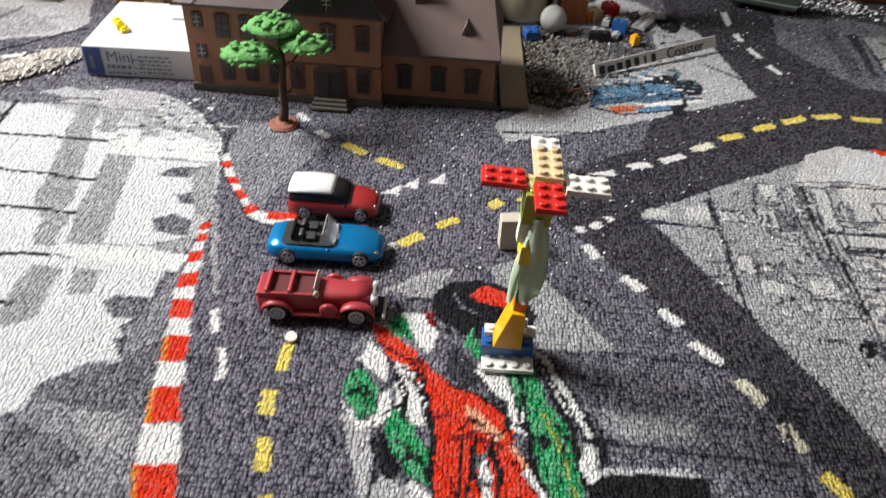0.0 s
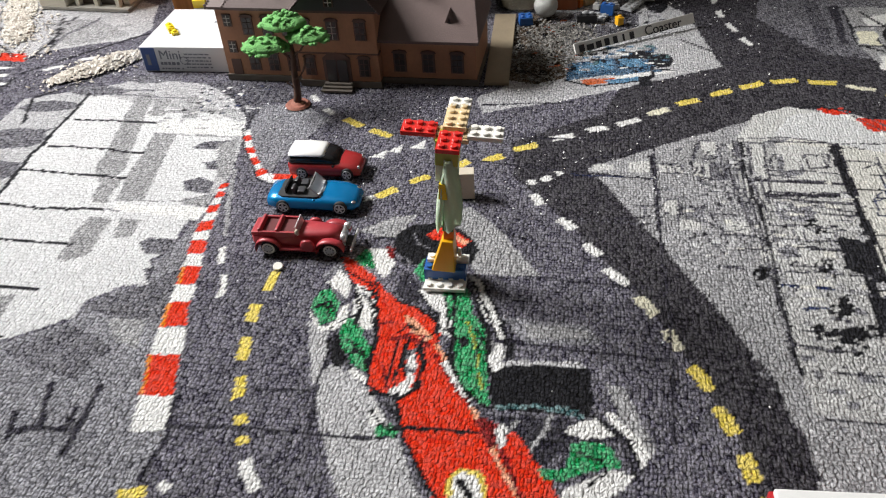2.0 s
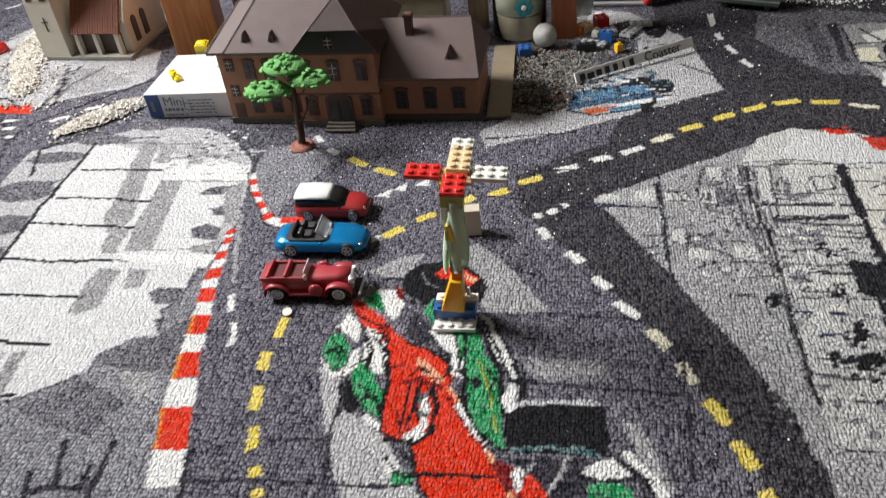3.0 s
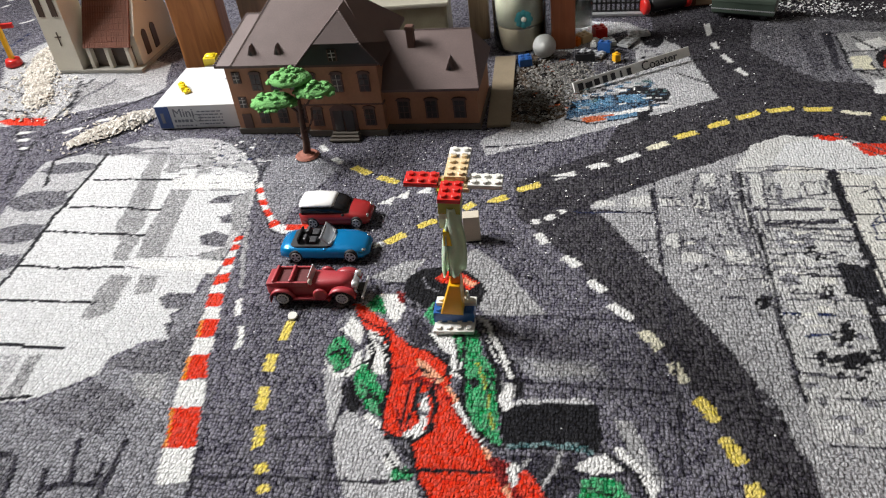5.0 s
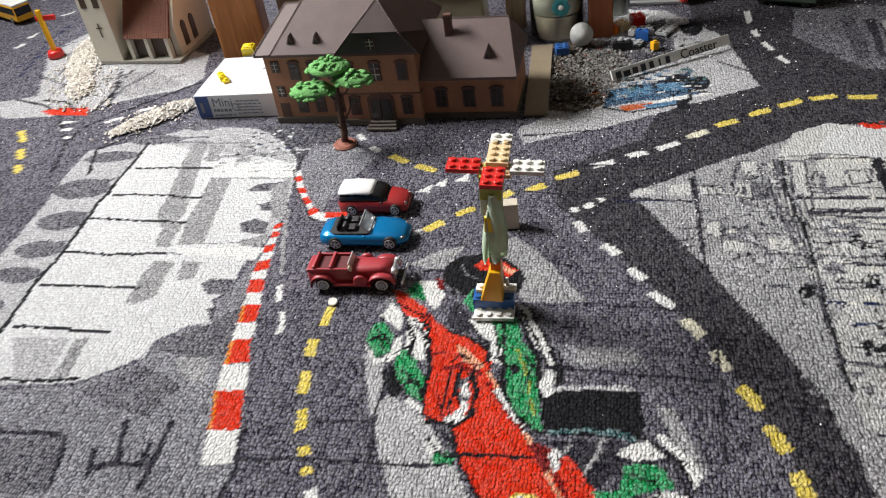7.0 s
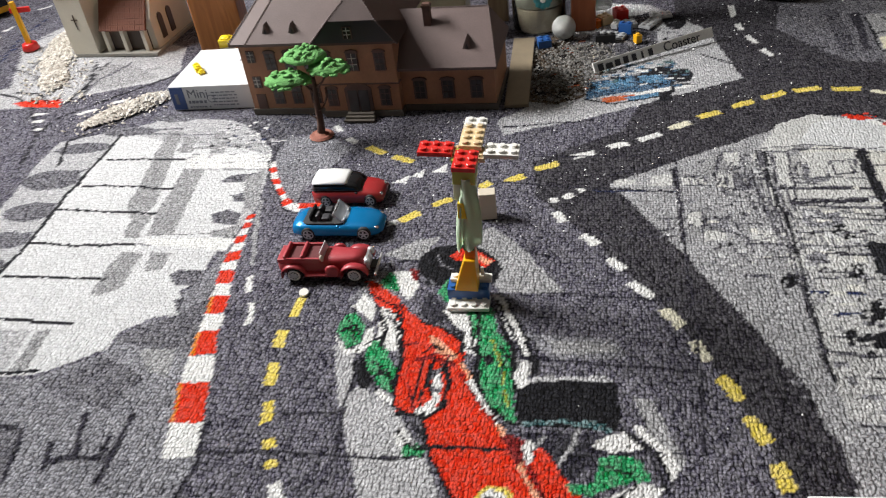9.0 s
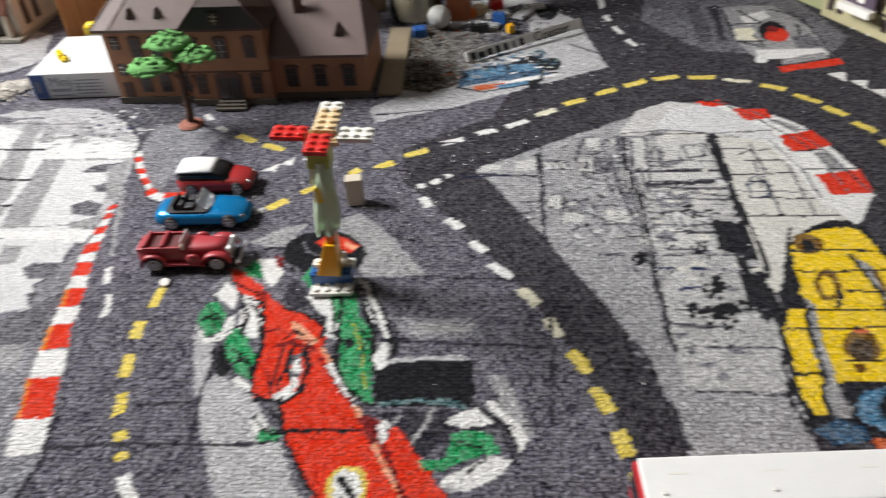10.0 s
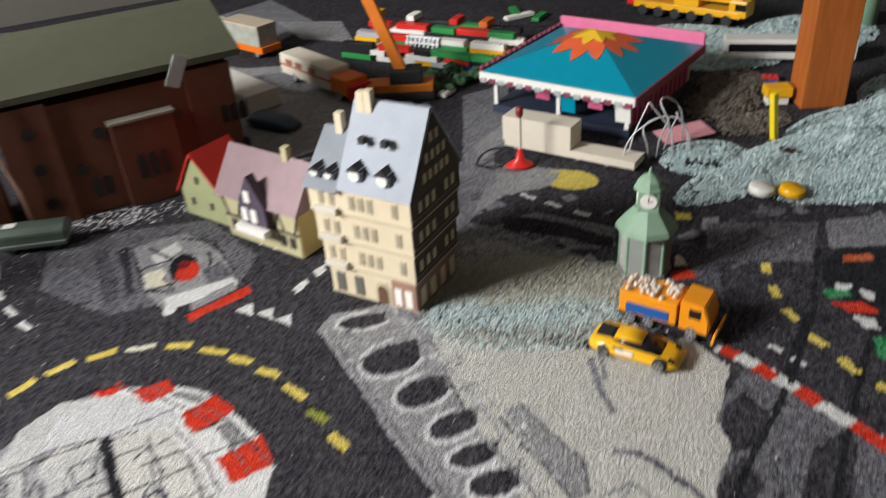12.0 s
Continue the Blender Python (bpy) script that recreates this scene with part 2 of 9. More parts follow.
DENIM, SAND, BRONZE, UMBER = (0.07, 0.13, 0.21), (0.58, 0.57, 0.53), (0.2, 0.11, 0.02), (0.1, 0.075, 0.055)


def steps(*spans):
    """Ascending places along one side: (start, end, step) in millimetres."""
    return np.concatenate([np.arange(a, b, s) for a, b, s in spans])


GX = steps((-1075, -400, 5.0), (-400, 760, 1.9), (760, 1250, 2.5), (1250, 2150, 7.0))
GY = steps((-300, 190, 6.0), (190, 830, 1.9), (830, 1250, 3.6), (1250, 2190, 7.0))
PX, PY = np.meshgrid(GX, GY)
rng = np.random.default_rng(4)


def ragged(cell, size):
    """Smooth random field over the carpet, in millimetres."""
    h, w = int((GY[-1] - GY[0]) / cell) + 3, int((GX[-1] - GX[0]) / cell) + 3
    table = rng.normal(0, size, (h, w))
    fx, fy = (PX - GX[0]) / cell, (PY - GY[0]) / cell
    i, j = fx.astype(int), fy.astype(int)
    u, v = fx - i, fy - j
    return (table[j, i] * (1 - u) + table[j, i + 1] * u) * (1 - v) + (table[j + 1, i] * (1 - u) + table[j + 1, i + 1] * u) * v


JX, JY = PX + ragged(3, 0.55) + ragged(14, 0.8), PY + ragged(3, 0.55) + ragged(14, 0.8)
DYE = np.empty(PX.shape + (3,), np.float32)
DYE[:] = ASPHALT
DYE *= (1 + ragged(40, 0.06) + ragged(9, 0.05))[..., None]


def patch(x0, x1, y0, y1):
    i0, i1 = np.searchsorted(GX, (x0 - 6, x1 + 6))
    j0, j1 = np.searchsorted(GY, (y0 - 6, y1 + 6))
    return slice(j0, j1), slice(i0, i1)


def ink(s, inside, color):
    DYE[s][inside] = color


def fill(color, outline):
    """Prints a filled outline, in millimetres."""
    xs, ys = [p[0] for p in outline], [p[1] for p in outline]
    s = patch(min(xs), max(xs), min(ys), max(ys))
    x, y = JX[s], JY[s]
    inside = np.zeros(x.shape, bool)
    for (ax, ay), (bx, by) in zip(outline, outline[1:] + outline[:1]):
        if ay != by:
            inside ^= ((ay > y) != (by > y)) & (x < (bx - ax) * (y - ay) / (by - ay) + ax)
    ink(s, inside, color)


def oval(color, mid, a, b):
    """Prints an oval with the half axes a and b."""
    r = abs(a[0]) + abs(b[0]) + 2, abs(a[1]) + abs(b[1]) + 2
    s = patch(mid[0] - r[0], mid[0] + r[0], mid[1] - r[1], mid[1] + r[1])
    x, y = JX[s] - mid[0], JY[s] - mid[1]
    det = a[0] * b[1] - a[1] * b[0]
    u, v = (x * b[1] - y * b[0]) / det, (y * a[0] - x * a[1]) / det
    ink(s, u * u + v * v < 1, color)


def arch(color, mid, a, b):
    """Prints a round-headed arch whose foot is cut off straight on the side of a."""
    r = abs(a[0]) + abs(b[0]) + 2, abs(a[1]) + abs(b[1]) + 2
    s = patch(mid[0] - r[0], mid[0] + r[0], mid[1] - r[1], mid[1] + r[1])
    x, y = JX[s] - mid[0], JY[s] - mid[1]
    det = a[0] * b[1] - a[1] * b[0]
    u, v = (x * b[1] - y * b[0]) / det, (y * a[0] - x * a[1]) / det
    ink(s, np.where(u < 0, u * u + v * v < 1, (abs(v) < 1 - 0.1 * u) & (u < 0.93)), color)


def stroke(color, width, line):
    """Prints a line with square ends."""
    for (ax, ay), (bx, by) in zip(line, line[1:]):
        d = math.hypot(bx - ax, by - ay)
        if d < 0.5:
            continue
        s = patch(min(ax, bx) - width, max(ax, bx) + width, min(ay, by) - width, max(ay, by) + width)
        x, y = JX[s] - ax, JY[s] - ay
        along, across = (x * (bx - ax) + y * (by - ay)) / d, (y * (bx - ax) - x * (by - ay)) / d
        over = width * 0.3 if len(line) > 2 else 0
        ink(s, (along > -over) & (along < d + over) & (np.abs(across) < width / 2), color)


def foliage(x, y, r):
    """A printed tree: a cluster of small dark dabs."""
    for _ in range(9):
        w = rng.uniform(0.14, 0.3) * r
        oval(PITCH, (x + rng.normal(0, 0.45) * r, y + rng.normal(0, 0.5) * r), (w, 0), (0, -w * 1.1))


def scribble(x0, x1, y0, y1, count, colors, small, large):
    """The busy hatching of a printed drawing: short bars and flecks."""
    for _ in range(count):
        x, y = rng.uniform(x0, x1), rng.uniform(y0, y1)
        w, h = rng.uniform(small, large), rng.uniform(small, large) * 0.6
        c = colors[rng.integers(len(colors))]
        fill(c, [(x, y), (x + w, y + rng.uniform(-2, 2)), (x + w, y + h), (x + rng.uniform(-1, 1), y + h)])


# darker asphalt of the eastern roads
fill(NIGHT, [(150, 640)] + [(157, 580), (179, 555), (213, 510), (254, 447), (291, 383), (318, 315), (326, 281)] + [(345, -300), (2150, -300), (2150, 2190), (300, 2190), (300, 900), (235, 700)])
# north-east patch: shade that falls there, laid in as dark dye
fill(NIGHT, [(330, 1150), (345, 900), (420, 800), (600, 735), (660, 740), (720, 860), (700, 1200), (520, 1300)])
# printed facade with arches, west of the kerb
fill(MIST, [(-278, 744), (-332, 716), (-400, 690), (-397, 637), (-385, 562), (-384, 519), (-377, 455), (-364, 367), (-311, 320), (-256, 331), (-203, 337), (-158, 366), (-158, 385), (-137, 405), (-112, 408), (-129, 438), (-118, 453), (-119, 482), (-112, 514), (-106, 554), (-117, 628), (-130, 672), (-163, 707), (-202, 737)])
fill(PALE, [(-325, 710), (-325, 655), (-324, 583), (-316, 510), (-316, 456), (-312, 414), (-303, 338), (-256, 333), (-203, 338), (-159, 368), (-159, 387), (-137, 407), (-118, 412), (-129, 438), (-118, 453), (-119, 482), (-120, 513), (-118, 554), (-129, 628), (-134, 661), (-172, 674), (-251, 683)])
fill(MIST, [(-291, 383), (-236, 384), (-231, 341), (-258, 334)])
fill(SLATE, [(-203, 739), (-163, 707), (-122, 660), (-120, 697), (-75, 702), (-110, 731), (-156, 744)])
fill(FOG, [(-271, 712), (-253, 711), (-214, 560), (-229, 541), (-243, 560)])
fill(FOG, [(-214, 631), (-191, 630), (-172, 515), (-198, 515), (-208, 560)])
fill(FOG, [(-229, 549), (-209, 549), (-206, 510), (-221, 510)])
fill(FOG, [(-213, 489), (-189, 488), (-185, 439), (-201, 428), (-211, 431)])
fill(FOG, [(-181, 489), (-161, 490), (-159, 466), (-174, 462)])
fill(FOG, [(-231, 385), (-219, 386), (-214, 339), (-227, 339)])
fill(FOG, [(-213, 709), (-192, 708), (-181, 663), (-198, 663)])
fill(FOG, [(-246, 704), (-228, 703), (-221, 664), (-236, 665)])
# arches
oval(ASH, (-323, 713), (36, 1), (6, -11))
oval(ASH, (-359, 676), (34, 5), (7, -11))
oval(ASH, (-278, 742), (27, 1), (5, -9))
oval(ASH, (-359, 610), (32, 7), (13, -18))
oval(ASH, (-348, 551), (26, 7), (11, -15))
oval(ASH, (-344, 504), (25, 5), (9, -13))
oval(ASH, (-344, 465), (25, 4), (9, -11))
oval(ASH, (-352, 421), (24, 4), (9, -12))
fill(ASH, [(-370, 627), (-328, 630), (-339, 611), (-369, 614)])
fill(ASH, [(-359, 564), (-324, 568), (-329, 547), (-352, 552)])
fill(ASH, [(-354, 515), (-320, 518), (-324, 497), (-349, 501)])
# black rules across the facade
stroke(INK, 4.5, [(-328, 708), (-325, 655), (-324, 583), (-316, 510), (-316, 456), (-311, 412), (-306, 357)])
stroke(INK, 3.4, [(-316, 650), (-271, 652), (-222, 650)])
stroke(INK, 3.4, [(-315, 598), (-265, 598), (-211, 594)])
stroke(INK, 3.4, [(-318, 556), (-254, 552), (-207, 551)])
stroke(INK, 3.4, [(-314, 501), (-257, 498), (-205, 501)])
stroke(INK, 3.4, [(-308, 452), (-254, 452), (-206, 450)])
stroke(INK, 3.4, [(-300, 397), (-255, 396), (-206, 394)])
stroke(INK, 3.4, [(-280, 336), (-233, 337), (-202, 342)])
stroke(ASH, 2, [(-205, 501), (-151, 499), (-104, 495)])
stroke(ASH, 2, [(-312, 707), (-210, 702)])
stroke(FOG, 2, [(-211, 631), (-122, 628)])
stroke(FOG, 2, [(-194, 516), (-125, 519)])
# bright bars and small windows
fill(CHALK, [(-226, 660), (-127, 659), (-119, 632), (-213, 633)])
fill(CHALK, [(-197, 510), (-106, 512), (-104, 493), (-191, 501)])
fill(ASH, [(-164, 606), (-156, 618), (-126, 623), (-118, 611), (-145, 604)])
fill(ASH, [(-141, 581), (-130, 587), (-112, 570), (-135, 572)])
fill(ASH, [(-148, 548), (-134, 559), (-118, 551), (-116, 533), (-141, 535)])
fill(ASH, [(-147, 458), (-143, 467), (-116, 466), (-109, 446), (-136, 445)])
fill(ASH, [(-129, 425), (-122, 432), (-102, 433), (-95, 410), (-119, 412)])
fill(FOG, [(-141, 618), (-121, 622), (-106, 558), (-119, 559)])
fill(FOG, [(-138, 523), (-112, 532), (-112, 513), (-135, 514)])
# clouded grey corner
fill(STONE, [(-324, 316), (-253, 327), (-201, 334), (-157, 363), (-156, 382), (-135, 402), (-110, 404), (-126, 435), (-117, 450), (-114, 474), (-110, 510), (-107, 548), (-97, 510), (-92, 474), (-73, 392), (-48, 305), (-39, 269), (-44, 222), (-46, 184), (-246, 166)])
fill(ASH, [(-157, 380), (-133, 401), (-110, 403), (-101, 365), (-130, 370)])
fill(ASH, [(-194, 330), (-153, 360), (-112, 341), (-124, 308), (-171, 316)])
fill(FOG, [(-131, 367), (-101, 371), (-93, 342), (-114, 347)])
fill(ASH, [(-259, 279), (-178, 284), (-165, 238), (-229, 233)])
fill(ASH, [(-125, 402), (-98, 430), (-91, 403), (-89, 366), (-106, 377)])
stroke(DUSK, 4, [(-254, 285), (-225, 286), (-179, 286), (-167, 244)])
stroke(DUSK, 4.5, [(-154, 278), (-142, 254)])
stroke(DUSK, 5, [(-146, 263), (-127, 267), (-106, 267)])
stroke(DUSK, 5, [(-141, 304), (-128, 269)])
stroke(DUSK, 5, [(-102, 306), (-102, 278), (-101, 249)])
stroke(DUSK, 4, [(-111, 286), (-109, 268)])
# red and white kerb
fill(CHALK, [(-64, 269), (-40, 273), (-49, 304), (-73, 301)])
fill(SCARLET, [(-73, 301), (-49, 304), (-59, 340), (-82, 337)])
stroke(AMBER, 2.5, [(-71, 301), (-81, 337)])
fill(CHALK, [(-82, 337), (-59, 340), (-66, 366), (-87, 363)])
fill(SCARLET, [(-87, 363), (-66, 367), (-74, 393), (-91, 390)])
stroke(AMBER, 2.5, [(-85, 363), (-90, 390)])
fill(CHALK, [(-91, 390), (-74, 393), (-78, 414), (-95, 411)])
fill(SCARLET, [(-95, 411), (-79, 414), (-83, 434), (-99, 432)])
stroke(AMBER, 2.5, [(-93, 411), (-97, 432)])
fill(CHALK, [(-99, 432), (-83, 435), (-86, 450), (-101, 447)])
fill(SCARLET, [(-101, 447), (-87, 450), (-91, 468), (-104, 466)])
fill(CHALK, [(-104, 466), (-91, 469), (-93, 480), (-106, 478)])
fill(SCARLET, [(-106, 478), (-93, 481), (-95, 495), (-107, 492)])
fill(CHALK, [(-107, 492), (-96, 496), (-97, 507), (-108, 504)])
fill(SCARLET, [(-108, 504), (-98, 508), (-99, 518), (-109, 515)])
fill(CHALK, [(-109, 515), (-100, 519), (-101, 528), (-109, 526)])
fill(SCARLET, [(-109, 526), (-101, 529), (-102, 538), (-109, 535)])
fill(CHALK, [(-109, 535), (-102, 539), (-102, 544), (-110, 541)])
fill(SCARLET, [(-110, 541), (-103, 545), (-103, 551), (-110, 548)])
stroke(DUSK, 4, [(-48, 305), (-38, 267), (-42, 234)])
# upper kerb round the corner
stroke(CHALK, 10, [(-118, 640), (-111, 624), (-102, 607), (-88, 585), (-75, 565), (-60, 558), (-46, 565), (-32, 567)])
stroke(SCARLET, 10, [(-115, 633), (-110, 623)])
stroke(SCARLET, 10, [(-105, 612), (-100, 602)])
stroke(SCARLET, 10, [(-95, 594), (-87, 584)])
stroke(SCARLET, 10, [(-82, 575), (-75, 566)])
stroke(SCARLET, 10, [(-65, 563), (-34, 568)])
stroke(INK, 2, [(-125, 647), (-111, 612), (-94, 585), (-76, 556), (-55, 549)])
stroke(INK, 2, [(-122, 683), (-124, 660), (-119, 640)])
# lane marks
stroke(CHALK, 5, [(-74, 461), (-68, 439)])
stroke(CHALK, 5, [(-60, 427), (-54, 403)])
stroke(FOG, 4, [(-107, 572), (-78, 474)])
stroke(LEMON, 8.5, [(-20, 435), (-19, 412)])
stroke(LEMON, 8.5, [(-22, 396), (-21, 377)])
stroke(LEMON, 8.5, [(-17, 362), (-14, 339)])
stroke(LEMON, 8.5, [(-9, 325), (-2, 306)])
stroke(LEMON, 8.5, [(3, 292), (7, 285)])
stroke(LEMON, 8.5, [(11, 276), (13, 270)])
stroke(LEMON, 8.5, [(-50, 223), (-34, 229)])
stroke(CHALK, 8, [(19, 259), (33, 238)])
stroke(CHALK, 8, [(-22, 238), (-25, 232)])
stroke(LEMON, 9, [(40, 541), (53, 555)])
stroke(LEMON, 9, [(64, 565), (81, 577)])
stroke(LEMON, 9, [(103, 595), (112, 604)])
stroke(LEMON, 9, [(127, 605), (143, 615)])
stroke(LEMON, 9, [(154, 627), (175, 637)])
stroke(CHALK, 8, [(29, 537), (37, 539)])
stroke(CHALK, 9, [(187, 648), (207, 656)])
stroke(CHALK, 9, [(220, 665), (240, 673)])
stroke(CHALK, 9, [(249, 678), (270, 691)])
stroke(CREAM, 9, [(279, 700), (299, 712)])
stroke(LEMON, 9, [(308, 722), (330, 734)])
stroke(LEMON, 9, [(342, 743), (363, 754)])
stroke(LEMON, 9, [(373, 761), (397, 772)])
stroke(LEMON, 9, [(407, 775), (433, 781)])
stroke(LEMON, 9, [(443, 779), (470, 775)])
stroke(LEMON, 9, [(512, 758), (535, 745)])
stroke(LEMON, 9, [(541, 735), (561, 715)])
stroke(LEMON, 9, [(562, 708), (578, 688)])
stroke(LEMON, 9, [(580, 675), (594, 656)])
stroke(LEMON, 9, [(594, 641), (604, 615)])
stroke(LEMON, 9, [(608, 563), (614, 541)])
stroke(CREAM, 7, [(478, 771), (504, 765)])
stroke(MOSS, 9, [(602, 601), (612, 579)])
stroke(LEMON, 9, [(-24, 672), (-3, 658)])
stroke(LEMON, 9, [(7, 652), (30, 641)])
stroke(CHALK, 7, [(-50, 691), (-39, 681)])
stroke(CHALK, 7, [(-74, 720), (-62, 707)])
fill(CHALK, [(17, 604), (29, 617), (30, 602)])
fill(CHALK, [(33, 616), (46, 628), (46, 613)])
fill(CHALK, [(53, 624), (66, 637), (66, 622)])
# pale island at the corner
fill(STONE, [(-107, 622), (-122, 660), (-119, 695), (-74, 698), (-40, 668), (-55, 631), (-66, 596), (-68, 572), (-81, 577)])
stroke(CHALK, 8, [(170, 573), (176, 577)])
stroke(CHALK, 8, [(181, 579), (190, 585)])
stroke(CHALK, 8, [(194, 590), (200, 594)])
stroke(CHALK, 8, [(177, 557), (184, 541)])
stroke(CHALK, 8, [(200, 524), (213, 510)])
stroke(CHALK, 8, [(222, 492), (235, 478)])
stroke(CHALK, 8, [(240, 462), (254, 446)])
stroke(CREAM, 9, [(262, 433), (274, 415)])
stroke(CREAM, 9, [(281, 401), (291, 382)])
stroke(LEMON, 9.5, [(297, 367), (306, 348)])
stroke(LEMON, 9.5, [(310, 334), (318, 314)])
stroke(LEMON, 9.5, [(321, 300), (326, 281)])
stroke(LEMON, 9.5, [(328, 270), (332, 253)])
# castle drawing between the roads
fill(HAZE, [(222, 601), (277, 637), (353, 682), (391, 708), (435, 722), (477, 687), (502, 634), (518, 584), (531, 525), (494, 506), (470, 485), (450, 434), (440, 388), (436, 330), (439, 299), (428, 258), (362, 264), (359, 299), (349, 361), (319, 426), (269, 519)])
fill(IVORY, [(449, 694), (477, 684), (502, 634), (518, 584), (532, 521), (494, 506), (470, 484), (452, 434), (441, 414), (441, 457), (443, 540), (439, 651), (391, 653)])
fill(MILK, [(362, 646), (437, 651), (444, 578), (429, 458), (371, 457), (365, 549)])
fill(MILK, [(367, 457), (435, 450), (440, 388), (433, 330), (367, 336)])
oval(FOG, (319, 623), (16, -2), (-1, -29))
oval(FOG, (298, 538), (16, -2), (0, -18))
stroke(INK, 6, [(440, 653), (442, 593), (443, 540), (441, 472), (441, 401)])
stroke(INK, 2, [(438, 588), (481, 589), (519, 590)])
stroke(INK, 2, [(441, 526), (488, 524), (531, 525)])
stroke(INK, 2, [(464, 611), (513, 609)])
stroke(INK, 2, [(463, 551), (519, 548)])
stroke(INK, 2, [(448, 653), (506, 650)])
stroke(ASH, 2.5, [(476, 640), (475, 584), (476, 527)])
stroke(ASH, 2.5, [(501, 627), (501, 571), (504, 524)])
stroke(NAVY, 2, [(460, 576), (474, 578), (473, 553), (458, 551), (460, 574)])
scribble(285, 420, 480, 625, 90, (FOG, MIST, STONE, HAZE), 2.5, 10)
scribble(330, 425, 300, 480, 60, (FOG, MIST, STONE, HAZE), 2.5, 12)
fill(CLOUD, [(260, 615), (277, 614), (277, 601), (260, 601)])
fill(CLOUD, [(225, 608), (245, 608), (246, 599), (226, 599)])
fill(CLOUD, [(326, 650), (337, 650), (336, 629), (326, 629)])
fill(CLOUD, [(316, 618), (329, 618), (329, 590), (317, 590)])
fill(CLOUD, [(350, 651), (357, 651), (361, 564), (354, 564)])
fill(CLOUD, [(289, 558), (299, 558), (299, 536), (290, 536)])
fill(CLOUD, [(302, 529), (315, 529), (316, 518), (302, 518)])
fill(CLOUD, [(333, 534), (351, 533), (352, 516), (334, 516)])
fill(CLOUD, [(384, 529), (418, 529), (418, 512), (384, 512)])
fill(CLOUD, [(393, 654), (440, 652), (434, 598), (390, 599)])
fill(CLOUD, [(377, 591), (440, 590), (439, 578), (376, 579)])
fill(CLOUD, [(357, 501), (370, 501), (370, 485), (358, 485)])
fill(CLOUD, [(378, 457), (391, 457), (390, 446), (378, 446)])
fill(CLOUD, [(285, 613), (305, 612), (305, 598), (286, 599)])
fill(CLOUD, [(370, 649), (381, 649), (380, 578), (370, 578)])
fill(CLOUD, [(370, 509), (387, 509), (386, 485), (370, 485)])
fill(CLOUD, [(405, 555), (430, 554), (427, 535), (403, 535)])
fill(STONE, [(377, 562), (407, 561), (406, 537), (377, 538)])
fill(STONE, [(330, 619), (349, 618), (349, 591), (331, 592)])
fill(STONE, [(372, 503), (386, 503), (385, 491), (372, 491)])
fill(STONE, [(389, 635), (411, 634), (409, 604), (388, 604)])
fill(STONE, [(301, 551), (320, 551), (320, 536), (301, 536)])
stroke(INK, 3, [(362, 662), (359, 603), (364, 542), (366, 513), (365, 466), (365, 425), (365, 390), (367, 370)])
stroke(SLATE, 2.5, [(366, 660), (410, 659), (445, 658)])
stroke(DUSK, 7, [(445, 657), (444, 618), (444, 595), (446, 579)])
stroke(DUSK, 4, [(364, 595), (398, 594), (441, 595)])
stroke(DUSK, 5.5, [(374, 572), (409, 574), (442, 578)])
stroke(SLATE, 3, [(378, 568), (407, 564), (442, 565)])
stroke(SLATE, 2.2, [(390, 638), (417, 637), (436, 639), (433, 619), (416, 615), (414, 636)])
stroke(SLATE, 2.2, [(379, 603), (400, 601)])
stroke(SLATE, 2, [(367, 628), (388, 628)])
stroke(SLATE, 2, [(388, 627), (409, 627)])
stroke(SLATE, 2, [(388, 616), (406, 615)])
stroke(DUSK, 5, [(278, 626), (280, 599)])
stroke(SLATE, 3, [(281, 648), (282, 605), (283, 561), (282, 516)])
stroke(NAVY, 2.5, [(208, 590), (245, 589), (283, 589)])
stroke(SLATE, 2, [(209, 523), (246, 522), (282, 523)])
stroke(SLATE, 2, [(246, 656), (282, 653)])
stroke(SLATE, 2.2, [(312, 613), (318, 634), (325, 654), (334, 656), (341, 645), (341, 629), (327, 621)])
stroke(SLATE, 2.2, [(319, 611), (320, 588), (325, 573), (336, 576)])
stroke(SLATE, 2.2, [(324, 614), (325, 596), (329, 591)])
stroke(SLATE, 1.8, [(331, 620), (330, 591)])
stroke(SLATE, 1.8, [(335, 620), (335, 590)])
stroke(SLATE, 1.8, [(339, 620), (339, 590)])
stroke(SLATE, 1.8, [(343, 619), (343, 590)])
stroke(SLATE, 1.8, [(347, 619), (347, 590)])
stroke(SLATE, 1.8, [(329, 609), (349, 610)])
stroke(SLATE, 1.8, [(329, 598), (349, 600)])
stroke(ASH, 2.2, [(355, 657), (352, 579), (356, 520)])
stroke(ASH, 2.2, [(359, 657), (356, 578), (360, 520)])
stroke(SLATE, 2.2, [(347, 623), (348, 573), (353, 533)])
stroke(ASH, 2, [(368, 649), (364, 588), (367, 560)])
stroke(SLATE, 2, [(374, 649), (371, 597), (372, 560)])
stroke(SLATE, 2, [(381, 652), (377, 576)])
stroke(SLATE, 2, [(286, 613), (305, 613)])
stroke(SLATE, 2, [(287, 597), (305, 598)])
stroke(SLATE, 2, [(293, 613), (294, 597)])
stroke(SLATE, 2, [(299, 613), (299, 597)])
stroke(ASH, 2, [(306, 614), (306, 596)])
stroke(SLATE, 3, [(300, 561), (301, 538), (306, 533)])
stroke(SLATE, 3, [(301, 543), (320, 551)])
stroke(SLATE, 2.5, [(324, 542), (344, 540)])
stroke(SLATE, 3, [(328, 514), (356, 514)])
stroke(SLATE, 2, [(289, 560), (289, 535)])
stroke(SLATE, 2, [(315, 534), (331, 521), (334, 504)])
